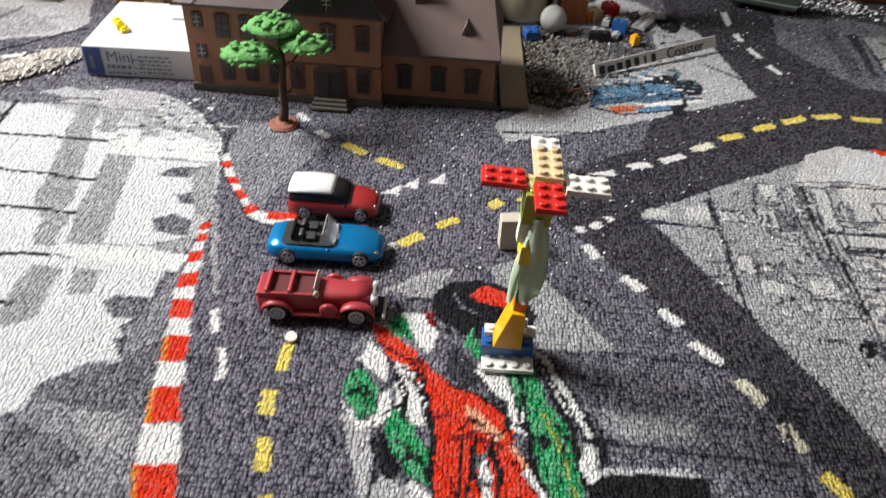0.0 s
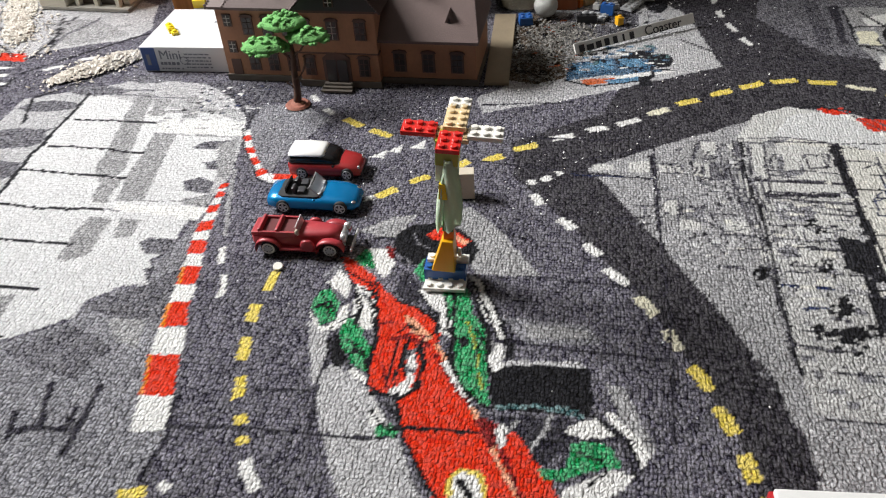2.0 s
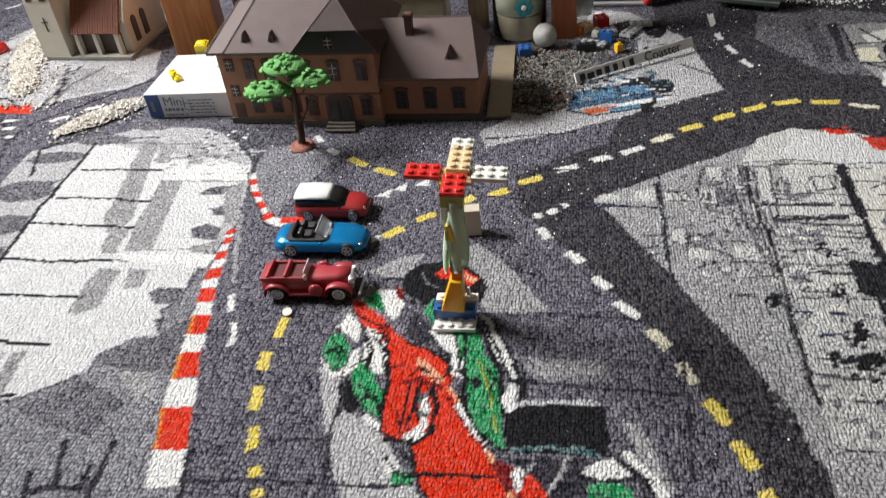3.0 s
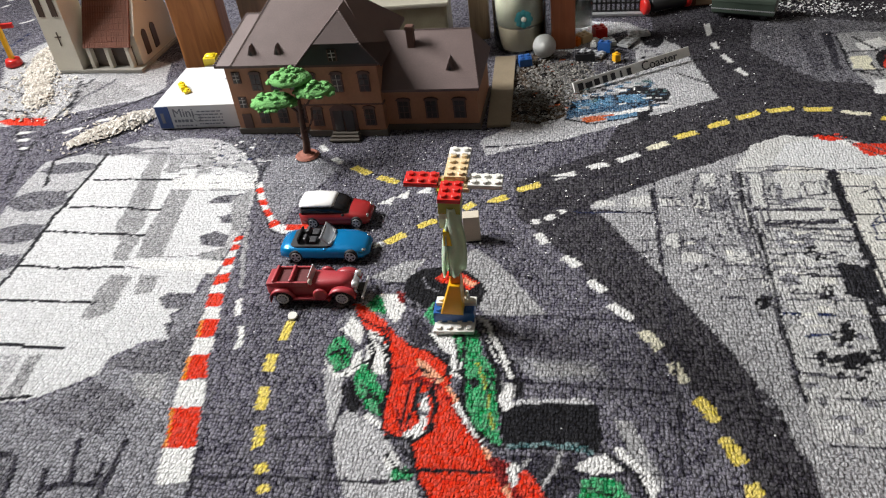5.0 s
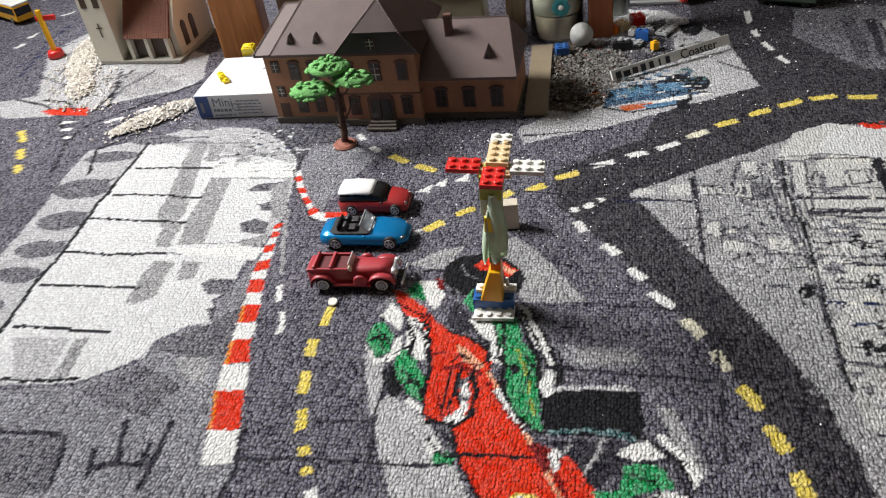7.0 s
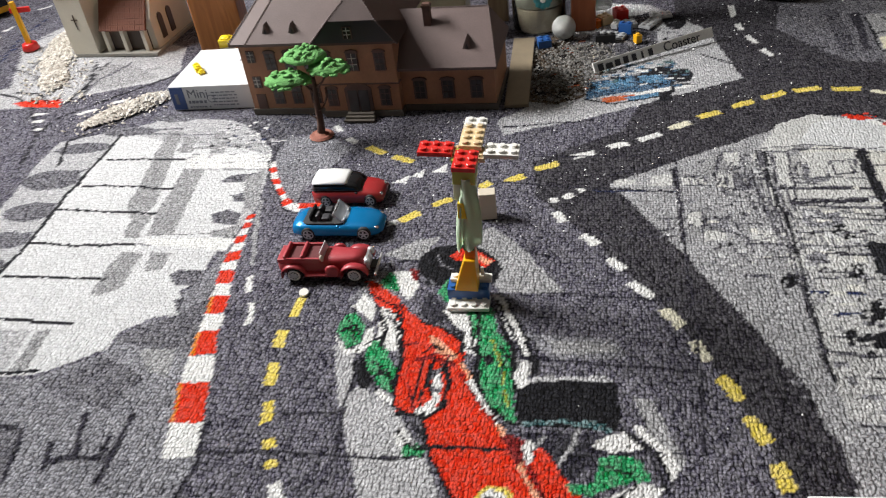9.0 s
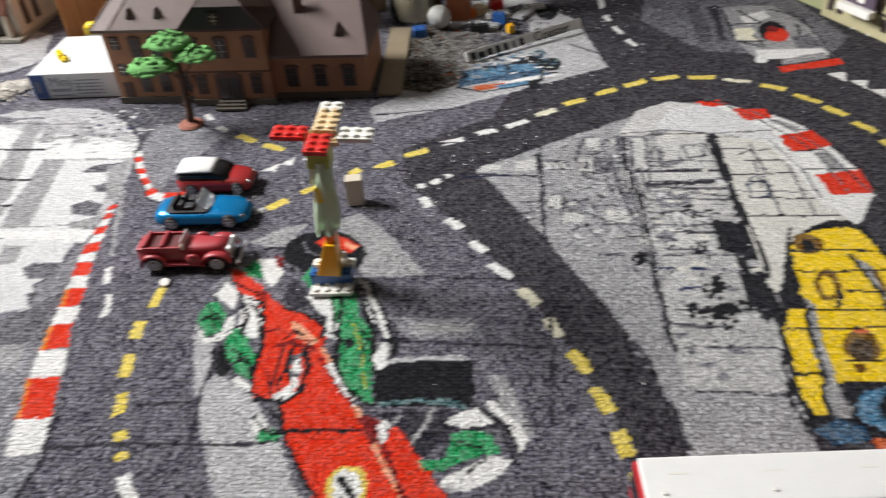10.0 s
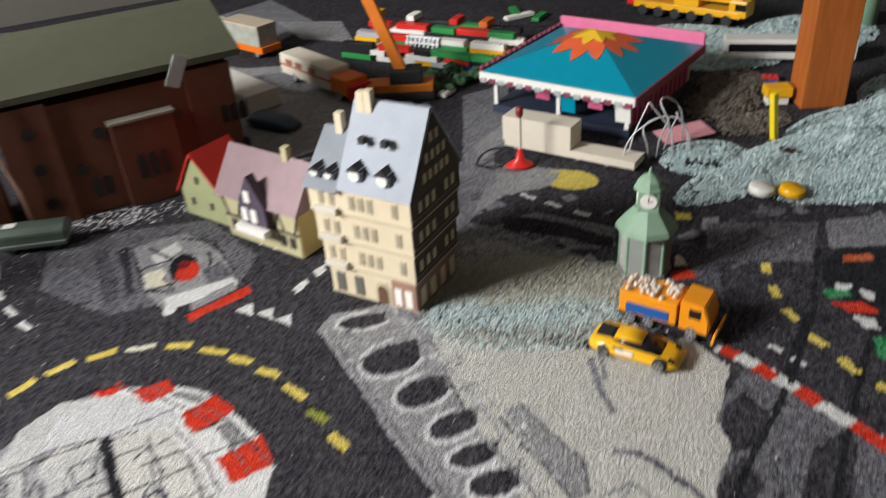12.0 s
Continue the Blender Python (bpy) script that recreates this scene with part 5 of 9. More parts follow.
black_matt = surface("black_matt", (0.018, 0.018, 0.02), 0.6)
rubber = surface("rubber", (0.02, 0.02, 0.021), 0.75)
rim_paint = surface("rim_paint", (0.62, 0.62, 0.63), 0.35, metal=0.2)
chrome = surface("chrome", (0.62, 0.62, 0.62), 0.22, metal=1.0, vary=0.1)
silver = surface("silver", (0.55, 0.55, 0.56), 0.35, metal=0.6)
tan_card = surface("tan_card", (0.56, 0.5, 0.4), 0.7)
brick_red = surface("plastic_red", (0.62, 0.025, 0.02), 0.28, vary=0.05, bump=0.05)
brick_white = surface("plastic_white", (0.78, 0.77, 0.72), 0.3, vary=0.04, bump=0.05)
brick_tan = surface("plastic_tan", (0.72, 0.56, 0.33), 0.3, vary=0.05, bump=0.05)
brick_blue = surface("plastic_blue", (0.02, 0.1, 0.34), 0.28, vary=0.05, bump=0.05)
brick_yellow = surface("plastic_yellow", (0.8, 0.42, 0.01), 0.3, vary=0.05, bump=0.05)
brick_lemon = surface("plastic_lemon", (0.8, 0.62, 0.02), 0.3, vary=0.05, bump=0.05)
brick_orange = surface("plastic_orange", (0.72, 0.16, 0.01), 0.3, vary=0.05, bump=0.05)
brick_lime = surface("plastic_lime", (0.36, 0.42, 0.05), 0.3, vary=0.05, bump=0.05)
brick_green = surface("plastic_green", (0.03, 0.26, 0.07), 0.3, vary=0.05, bump=0.05)
brick_grey = surface("plastic_grey", (0.4, 0.41, 0.42), 0.35, vary=0.05, bump=0.05)
brick_black = surface("plastic_black", (0.018, 0.018, 0.02), 0.3, vary=0.1, bump=0.05)
paper_green = surface("green_paper", (0.72, 0.84, 0.68), 0.85, vary=0.06, bump=0.3)
window_dark = surface("window_dark", (0.03, 0.028, 0.03), 0.2, vary=0.2, bump=0.02)
U = 0.008    # one stud's pitch


# ---- building bricks ----
def bricks(bm, nx, ny, at, layers=3, turn=0.0, studs=True):
    """A building brick of nx by ny studs, with its studs, standing on at; layers: 3 a brick, 1 a plate."""
    h = layers * 0.0032
    m = Matrix.Translation(at) @ pose(0, 0, 0, 0, 0, turn)
    tmp = B()
    box(tmp, (nx * U - 0.0002, ny * U - 0.0002, h), bevel=0.00035)
    if studs:
        for i in range(nx):
            for j in range(ny):
                tube(tmp, 0.0024, 0.0024, 0.0018, ((i - (nx - 1) / 2) * U, (j - (ny - 1) / 2) * U, h - 0.0001), n=14, bevel=0.0003)
    me = bpy.data.meshes.new("tmp")
    bmesh.ops.transform(tmp, matrix=m, verts=tmp.verts)
    tmp.to_mesh(me)
    tmp.free()
    bm.from_mesh(me)
    bpy.data.meshes.remove(me)
    return bm


def brick_signpost():
    t = thing("brick_windmill", "tower of coloured building bricks with crossed plates on top", "toy tower", (0.1185, 0.4365, 0.0015), 1.5)
    part("base_plate", bricks(B(), 4, 2, (0, -0.0065, 0), 1), brick_white, t, "white plate with studs")
    part("base_brick", bricks(B(), 4, 2, (-0.0005, 0.004, 0.0032), 3), brick_blue, t, "blue brick")
    part("rear_brick", bricks(B(), 4, 1, (0.001, 0.0085, 0.0128), 1), brick_white, t, "white plate")
    part("tap", tube(B(), 0.0016, 0.0012, 0.007, (0.010, 0.009, 0.0175), n=12), brick_white, t, "small white peg")
    up = Matrix.Translation((0.0005, 0.002, 0.0128)) @ pose(0, 0, 0, -0.8, 3.8, 0)

    def put(name, bm, mat, label=""):
        bmesh.ops.transform(bm, matrix=up, verts=bm.verts)
        return part(name, bm, mat, t, label)

    bm = B()
    prism(bm, [(-0.0105, 0), (0.0072, 0), (0.0052, 0.029), (-0.0032, 0.029)], 0.0158, Matrix.Translation((0, -0.008, 0)))
    bmesh.ops.bevel(bm, geom=list(bm.edges), offset=0.0004, segments=1, affect="EDGES")
    put("slope_brick", bm, brick_yellow, "yellow slope brick")
    put("middle_brick", bricks(B(), 1, 1, (0.0015, -0.001, 0.029), 3), brick_orange, "orange brick")
    put("stem_brick", bricks(B(), 1, 2, (0.0010, 0, 0.0386), 3), brick_green, "green brick")
    put("stem_brick", bricks(B(), 1, 1, (0.0006, 0.001, 0.0482), 3), brick_green, "green brick")
    put("stem_brick", bricks(B(), 1, 1, (-0.0008, -0.001, 0.0578), 3), brick_green, "green brick")
    put("stem_brick", bricks(B(), 1, 2, (-0.0020, -0.001, 0.0674), 4), brick_lemon, "yellow brick")
    put("stem_brick", bricks(B(), 2, 1, (-0.0010, -0.001, 0.0802), 5), paper_green, "pale brick")
    put("top_brick", bricks(B(), 2, 2, (-0.0010, 0, 0.0949), 6), brick_lime, "lime brick under the plates")
    # one broad curled paper leaf folded round the stem, and a narrow flap beside it
    for x0, wide, z0, tall, back in ((0.0040, 0.0080, 0.0440, 0.056, 0.0), (-0.0052, 0.0034, 0.0420, 0.044, 0.0016)):
        bm, rows = B(), []
        for i in range(19):
            f = i / 18
            w = wide * (0.66 + 0.34 * math.sin(math.pi * min(1.0, 0.12 + 0.85 * f))) * (1 - 0.3 * f * f)
            mid = x0 - 0.0034 * f * f * (1 if x0 > 0 else -0.8)
            rows.append([])
            for k in range(9):
                u = k / 4 - 1
                rows[-1].append(bm.verts.new((mid + w * u, back - 0.0100 + 0.0036 * u * u + 0.0008 * math.sin(7 * f + 2 * u), z0 + tall * f + (0.0020 * math.sin(3 * u + 0.6) - 0.0050 * (1 - abs(u + 0.2))) * (1 - f) ** 3)))
        for a, b in zip(rows, rows[1:]):
            for k in range(8):
                bm.faces.new((a[k], a[k + 1], b[k + 1], b[k]))
        bmesh.ops.solidify(bm, geom=list(bm.faces), thickness=0.00025)
        leaf = put("paper_leaf", bm, paper_green, "curled pale green paper")
        for poly in leaf.data.polygons:
            poly.use_smooth = True
    z = 0.1141
    put("cross_plate", bricks(B(), 2, 3, (0.0018, -0.0162, z + 0.0033), 1), brick_red, "red plate at the front")
    put("cross_plate", bricks(B(), 3, 2, (-0.0212, 0.004, z), 1), brick_red, "red plate at the side")
    put("cross_plate", bricks(B(), 3, 2, (0.0241, 0.004, z), 1), brick_white, "white plate at the side")
    put("cross_plate", bricks(B(), 2, 4, (0.0028, 0.017, z + 0.0032), 1), brick_tan, "tan plate")
    put("cross_plate", bricks(B(), 2, 2, (0.0028, 0.0345, z + 0.0032), 1), brick_white, "white plate at the back")
    put("hub_plate", bricks(B(), 3, 2, (0.0014, 0.004, z - 0.0032), 1), brick_tan, "tan plate")
    return t


brick_signpost()

bm = box(B(), (0.0145, 0.011, 0.026), bevel=0.0006)
tagged(part("wooden_block", bm, tan_card), "small pale wooden block standing on the carpet", "block").matrix_world = pose(0.1185, 0.548, 0.0012, 0, 0, 8)


# ---- toy cars ----
def wheel(parent, at, r, w, tyre_mat, rim_mat, spokes=5, ring=None):
    tyre = part("wheel", tube(B(), r, r, w, (at[0], at[1] + w / 2, at[2]), (90, 0, 0), 24, r * 0.14), tyre_mat, parent, "", True)
    for side in (-1, 1):
        y = at[1] + side * (w / 2 + 0.0001)
        bm = B()
        tube(bm, r * (0.82 if ring else 0.74), r * (0.80 if ring else 0.72), 0.0006, (at[0], y + 0.0003, at[2]), (90, 0, 0), 20)
        part("rim_ring", bm, ring or rim_mat, tyre)
        bm = B()
        tube(bm, r * 0.60, r * 0.58, 0.0008, (at[0], y + 0.0004 + side * 0.00012, at[2]), (90, 0, 0), 20)
        part("hub_cap", bm, black_matt, tyre)
        bm = B()
        for k in range(spokes):
            a = 360 / spokes * k
            box(bm, (r * 0.24, 0.0006, r * 0.56), (at[0] + 0.0, y + side * 0.0004, at[2]), tip=(0, a))
        tube(bm, r * 0.18, r * 0.15, 0.0009, (at[0], y + 0.00045 + side * 0.0004, at[2]), (90, 0, 0), 12)
        part("rim", bm, rim_mat, tyre, "spoked rim")
    return tyre


def hull(bm, stations, bulge=0.82, y0=0.0):
    """A smooth car body from stations along x: (x, half width, underside, shoulder, crown)."""
    rings = []
    for x, w, lo, sh, hi in stations:
        pts = [(-w * 0.9, lo), (-w, lo + (sh - lo) * 0.35), (-w * 0.97, sh - (sh - lo) * 0.12), (-w * bulge, sh + (hi - sh) * 0.55), (-w * bulge * 0.55, hi), (0, hi + (hi - lo) * 0.02)]
        pts += [(-y, z) for y, z in pts[-2::-1]]
        rings.append([Vector((x, y0 + y, z)) for y, z in pts])
    return loft(bm, rings)


def hatchback():
    t = thing("toy_hatchback", "small red toy hatchback with a white roof parked on the carpet", "toy car", (-0.0140, 0.5765, 0.0012), 1.0, "parked toy cars")
    s = [(-0.0345, 0.0125, 0.0050, 0.0105, 0.0125), (-0.0335, 0.0142, 0.0035, 0.0125, 0.0150), (-0.026, 0.0152, 0.003, 0.0138, 0.0152), (-0.010, 0.0154, 0.003, 0.0138, 0.0150), (0.008, 0.0154, 0.003, 0.0136, 0.0148), (0.014, 0.0153, 0.003, 0.0132, 0.0152), (0.024, 0.0148, 0.003, 0.0115, 0.0138), (0.031, 0.0138, 0.0035, 0.0095, 0.0115), (0.0345, 0.0115, 0.0045, 0.0075, 0.0085)]
    part("body", hull(B(), s), red_paint, t, "red body", True)
    g = [(-0.0335, 0.0120, 0.0135, 0.016, 0.0185), (-0.0315, 0.0128, 0.0135, 0.019, 0.0225), (-0.024, 0.0132, 0.0135, 0.020, 0.0228), (0.000, 0.0132, 0.0135, 0.020, 0.0226), (0.0075, 0.0130, 0.0135, 0.0185, 0.0205), (0.0145, 0.0122, 0.013, 0.0145, 0.0152)]
    part("window_band", hull(B(), g, 0.9), black_gloss, t, "black tinted windows", True)
    r = [(-0.0338, 0.0105, 0.0205, 0.0214, 0.0226), (-0.0325, 0.0122, 0.0208, 0.0222, 0.0240), (-0.018, 0.0128, 0.021, 0.0228, 0.0248), (-0.002, 0.0124, 0.0208, 0.0224, 0.0240), (0.0012, 0.0108, 0.0206, 0.0214, 0.0224)]
    part("roof", hull(B(), r, 0.9), white_gloss, t, "white roof", True)
    for x in (-0.0215, 0.0215):
        for y in (-0.0135, 0.0135):
            wheel(t, (x, y, 0.0060), 0.0058, 0.0042, rubber, silver)
    for y in (-0.009, 0.009):
        part("headlight", ball(B(), 0.0022, (0.0318, y, 0.0100), (0.6, 1, 1)), chrome, t, "round headlight", True)
        part("tail_light", box(B(), (0.001, 0.002, 0.004), (-0.0347, y * 1.15, 0.009)), brick_red, t)
    part("mirror", ball(B(), 0.0016, (0.010, -0.0165, 0.0152), (1, 0.8, 0.7)), black_gloss, t, "", True)
    part("bumper", box(B(), (0.002, 0.024, 0.003), (0.0345, 0, 0.0038), bevel=0.0006), black_matt, t)
    return t


def convertible():
    t = thing("toy_convertible", "metallic blue open toy sports car parked on the carpet", "toy car", (-0.0115, 0.5265, 0.0012), 1.5, "parked toy cars")
    s = [(-0.0375, 0.0100, 0.0055, 0.0092, 0.0108), (-0.036, 0.0138, 0.0035, 0.0115, 0.0132), (-0.028, 0.0158, 0.0028, 0.0128, 0.0146), (-0.018, 0.0162, 0.0028, 0.0125, 0.0140), (0.004, 0.0160, 0.0028, 0.0120, 0.0136), (0.012, 0.0164, 0.0028, 0.0122, 0.0146), (0.024, 0.0162, 0.0028, 0.0115, 0.0134), (0.033, 0.0142, 0.0032, 0.0092, 0.0106), (0.0378, 0.0095, 0.0045, 0.0068, 0.0076)]
    part("body", hull(B(), s), blue_paint, t, "glossy blue body", True)
    bm = B()
    loft(bm, [[Vector((x * 0.0172 - 0.0100, y * 0.0126, z)) for x, y in ((-1, -0.8), (-0.8, -1), (0.8, -1), (1, -0.9), (1, 0.9), (0.8, 1), (-0.8, 1), (-1, 0.8))] for z in (0.0100, 0.01475)])
    part("cockpit", bm, black_matt, t, "black open cockpit")
    for y in (-0.0055, 0.0055):
        bm = box(B(), (0.006, 0.008, 0.0035), (-0.0085, y, 0.0142), bevel=0.001)
        box(bm, (0.0028, 0.0078, 0.0062), (-0.0135, y, 0.0142), bevel=0.001, tip=(0, -14))
        part("seat", bm, surface("seat_grey", (0.035, 0.035, 0.04), 0.45), t)
    bm = B()
    for y in (-0.0112, 0.0112):
        box(bm, (0.0007, 0.0007, 0.0116), (0.0074, y, 0.0138), tip=(0, -42))
    box(bm, (0.0007, 0.0226, 0.0007), (-0.0004, 0, 0.0222))
    part("windscreen_frame", bm, silver, t)
    bm = B()
    rings = []
    for k in range(7):
        u = k / 3 - 1
        rings.append([Vector((0.0095 - 0.0022 * u * u, 0.0108 * u, 0.0138)), Vector((0.0018 - 0.0022 * u * u, 0.0108 * u, 0.0224)), Vector((0.0013 - 0.0022 * u * u, 0.0108 * u, 0.0222)), Vector((0.0090 - 0.0022 * u * u, 0.0108 * u, 0.0136))])
    loft(bm, rings)
    part("windscreen", bm, clear("tinted_glass", (0.5, 0.52, 0.55), 0.45), t, "smoky plastic windscreen", True).visible_shadow = False
    part("dashboard", box(B(), (0.004, 0.02, 0.0025), (0.0056, 0, 0.0136), bevel=0.0008), brick_grey, t)
    part("steering_wheel", tube(B(), 0.0028, 0.0028, 0.0007, (-0.0005, 0.005, 0.0168), (0, -60, 0), 14), black_matt, t)
    part("roll_bar", box(B(), (0.0016, 0.019, 0.0050), (-0.0205, 0, 0.0150), bevel=0.0007), black_gloss, t)
    for x in (-0.0228, 0.0232):
        for y in (-0.0142, 0.0142):
            wheel(t, (x, y, 0.0062), 0.0060, 0.0044, rubber, silver)
    for y in (-0.0105, 0.0105):
        part("headlight", ball(B(), 0.0022, (0.0335, y, 0.0095), (0.9, 0.9, 0.45)), chrome, t, "", True)
    part("mirror", ball(B(), 0.0015, (0.0035, -0.0172, 0.0148), (1, 0.8, 0.7)), blue_paint, t, "", True)
    return t


def tourer():
    t = thing("toy_vintage_car", "dark red vintage open toy car parked on the carpet", "toy car", (-0.0030, 0.4680, 0.0012), 1.8, "parked toy cars")
    s = [(-0.0385, 0.0075, 0.0060, 0.0125, 0.0140), (-0.0365, 0.0098, 0.0048, 0.0150, 0.0165), (-0.026, 0.0108, 0.0045, 0.0162, 0.0175), (-0.004, 0.0108, 0.0045, 0.0160, 0.0170), (0.004, 0.0098, 0.0045, 0.0158, 0.0182), (0.020, 0.0082, 0.005, 0.0150, 0.0182), (0.0295, 0.0066, 0.005, 0.0145, 0.0178)]
    part("body", hull(B(), s, 0.9), crimson_paint, t, "dull dark red body", True)
    for x0, x1 in ((-0.030, -0.0185), (-0.0165, -0.005)):
        bm = B()
        box(bm, (x1 - x0, 0.0165, 0.0012), ((x0 + x1) / 2, 0, 0.0170))
        # flat dark red sheet: the open well's shade painted on the closed body
        part("floor_well", bm, surface("well_shade", (0.1, 0.01, 0.012), 0.7), t)
        bm = B()
        for y in (-0.0098, 0.0098):
            box(bm, (x1 - x0 + 0.002, 0.0018, 0.0045), ((x0 + x1) / 2, y, 0.0155), bevel=0.0004)
        box(bm, (0.0022, 0.0195, 0.0062), (x0 - 0.0006, 0, 0.0158), bevel=0.0007, tip=(0, -8))
        part("seat", bm, crimson_paint, t, "moulded red seat back", False)
    part("rear_lid", box(B(), (0.007, 0.019, 0.0035), (-0.0345, 0, 0.0150), bevel=0.0012), crimson_paint, t)
    part("windscreen", box(B(), (0.0008, 0.0165, 0.0062), (-0.0022, 0, 0.0175), tip=(0, -12)), silver, t, "worn silver windscreen frame")
    part("side_mirror", ball(B(), 0.0026, (-0.002, -0.0098, 0.0200), (0.7, 0.6, 1.1), 2, 0.2), tan_card, t, "worn cream lamp", True)
    part("grille", box(B(), (0.0028, 0.0115, 0.0125), (0.0305, 0, 0.0048), bevel=0.0012), silver, t, "tarnished silver grille")
    for y in (-0.0068, 0.0068):
        part("headlight", tube(B(), 0.0026, 0.0029, 0.0042, (0.0295, y * 1.05, 0.0150), (0, 90, 0), 16, 0.0005), silver, t, "", True)
    part("bumper", box(B(), (0.0018, 0.027, 0.0024), (0.0375, 0, 0.0055), bevel=0.0007), silver, t)
    part("bumper_iron", box(B(), (0.008, 0.010, 0.0016), (0.0335, 0, 0.0060)), black_matt, t)
    for side in (-1, 1):
        y = side * 0.0120
        for xw, span, lead in ((-0.0255, 0.0105, 0), (0.0215, 0.0115, 0)):
            bm, rings = B(), []
            for k in range(11):
                a = radians(198 - 19.5 * k)
                r = 0.0082
                for_q = Vector((xw + span * math.cos(a) * 0.93, 0, 0.0058 + r * math.sin(a)))
                rings.append([for_q + Vector((0, y - 0.0032, 0)), for_q + Vector((0, y + 0.0032, 0)), for_q + Vector((0.0, y + 0.0030, 0.0012)), for_q + Vector((0, y - 0.0030, 0.0012))])
            loft(bm, rings)
            part("mudguard", bm, crimson_paint, t, "", True)
        part("running_board", box(B(), (0.030, 0.0055, 0.0018), (-0.002, y, 0.0052), bevel=0.0005), crimson_paint, t)
        part("spare_wheel_cover", tube(B(), 0.0056, 0.0052, 0.0030, (0.0052, side * 0.0140 + 0.0015, 0.0105), (90, 0, 0), 22, 0.0007), crimson_paint, t, "", True)
        for x in (-0.0255, 0.0215):
            wheel(t, (x, side * 0.0118, 0.0060), 0.0060, 0.0036, rubber, silver, 8, brick_white)
    return t


hatchback().scale = (0.98, 1.02, 1.06)
convertible().scale = (1.09, 1.06, 1.06)
tourer().scale = (1.09, 1.06, 1.06)


# ---- town hall ----
wall_terracotta = surface("terracotta_wall", (0.37, 0.18, 0.1), 0.75, grain=30, vary=0.16, bump=0.3)
roof_slate = surface("mauve_roof", (0.112, 0.074, 0.068), 0.6, grain=60, vary=0.14, bump=0.4)
slate_dark = surface("dark_slate", (0.03, 0.027, 0.028), 0.6, grain=60, vary=0.2, bump=0.4)
trim_brown = surface("brown_trim", (0.085, 0.04, 0.028), 0.6, vary=0.15)
stone_grey = surface("stone_plinth", (0.1, 0.085, 0.07), 0.8, vary=0.2, bump=0.4)
glass_dark = surface("dark_pane", (0.028, 0.022, 0.02), 0.25, bump=0.02)
glazing_white = surface("glazing_bar", (0.5, 0.47, 0.42), 0.6)


def hip(bm, x0, x1, y0, y1, z, rx0, rx1, ry, top, under=0.003):
    """A hipped roof over a rectangle, with its ridge."""
    base = [Vector((x0, y0, z)), Vector((x1, y0, z)), Vector((x1, y1, z)), Vector((x0, y1, z))]
    lo = [bm.verts.new(p - Vector((0, 0, under))) for p in base]
    e = [bm.verts.new(p) for p in base]
    a, b = bm.verts.new((rx0, ry, top)), bm.verts.new((rx1, ry, top))
    bm.faces.new((e[0], e[1], b, a))
    bm.faces.new((e[1], e[2], b))
    bm.faces.new((e[2], e[3], a, b))
    bm.faces.new((e[3], e[0], a))
    for i in range(4):
        bm.faces.new((lo[i], lo[(i + 1) % 4], e[(i + 1) % 4], e[i]))
    bm.faces.new(lo[::-1])
    return bm


def facade_window(t, x, y, z, w, h, turn=0.0, white=False, arch=True, frame_mat=None):
    m = pose(x, y, z, 0, 0, turn)
    bm = box(B(), (w, 0.0016, h), (0, -0.0004, 0))
    if arch:
        prism(bm, [(-w * 0.62, h), (w * 0.62, h), (w * 0.45, h + 0.0022), (0, h + 0.0032), (-w * 0.45, h + 0.0022)], 0.0022, Matrix.Translation((0, -0.0015, 0)))
    bmesh.ops.transform(bm, matrix=m, verts=bm.verts)
    win = part("window", bm, frame_mat or trim_brown, t)
    bm = box(B(), (w * 0.74, 0.0008, h * 0.9), (0, -0.0010, h * 0.05))
    bmesh.ops.transform(bm, matrix=m, verts=bm.verts)
    part("pane", bm, glass_dark, win)
    bm = B()
    box(bm, (0.0007, 0.0006, h * 0.9), (0, -0.0015, h * 0.05))
    for k in (0.35, 0.68):
        box(bm, (w * 0.74, 0.0006, 0.0007), (0, -0.0015, h * k))
    bmesh.ops.transform(bm, matrix=m, verts=bm.verts)
    part("window_cross", bm, glazing_white if white else trim_brown, win)
    return win


def small_dormer(t, x, y, z, s=0.008):
    bm = B()
    prism(bm, [(-s * 0.55, 0), (s * 0.55, 0), (0, s * 1.35)], s * 1.8, Matrix.Translation((x, y, z)))
    part("dormer", bm, roof_slate, t, "small pointed roof vent")
    bm = B()
    prism(bm, [(-s * 0.22, s * 0.1), (s * 0.22, s * 0.1), (0, s * 0.75)], 0.0006, Matrix.Translation((x, y - 0.0007, z)))
    part("dormer_face", bm, slate_dark, t)


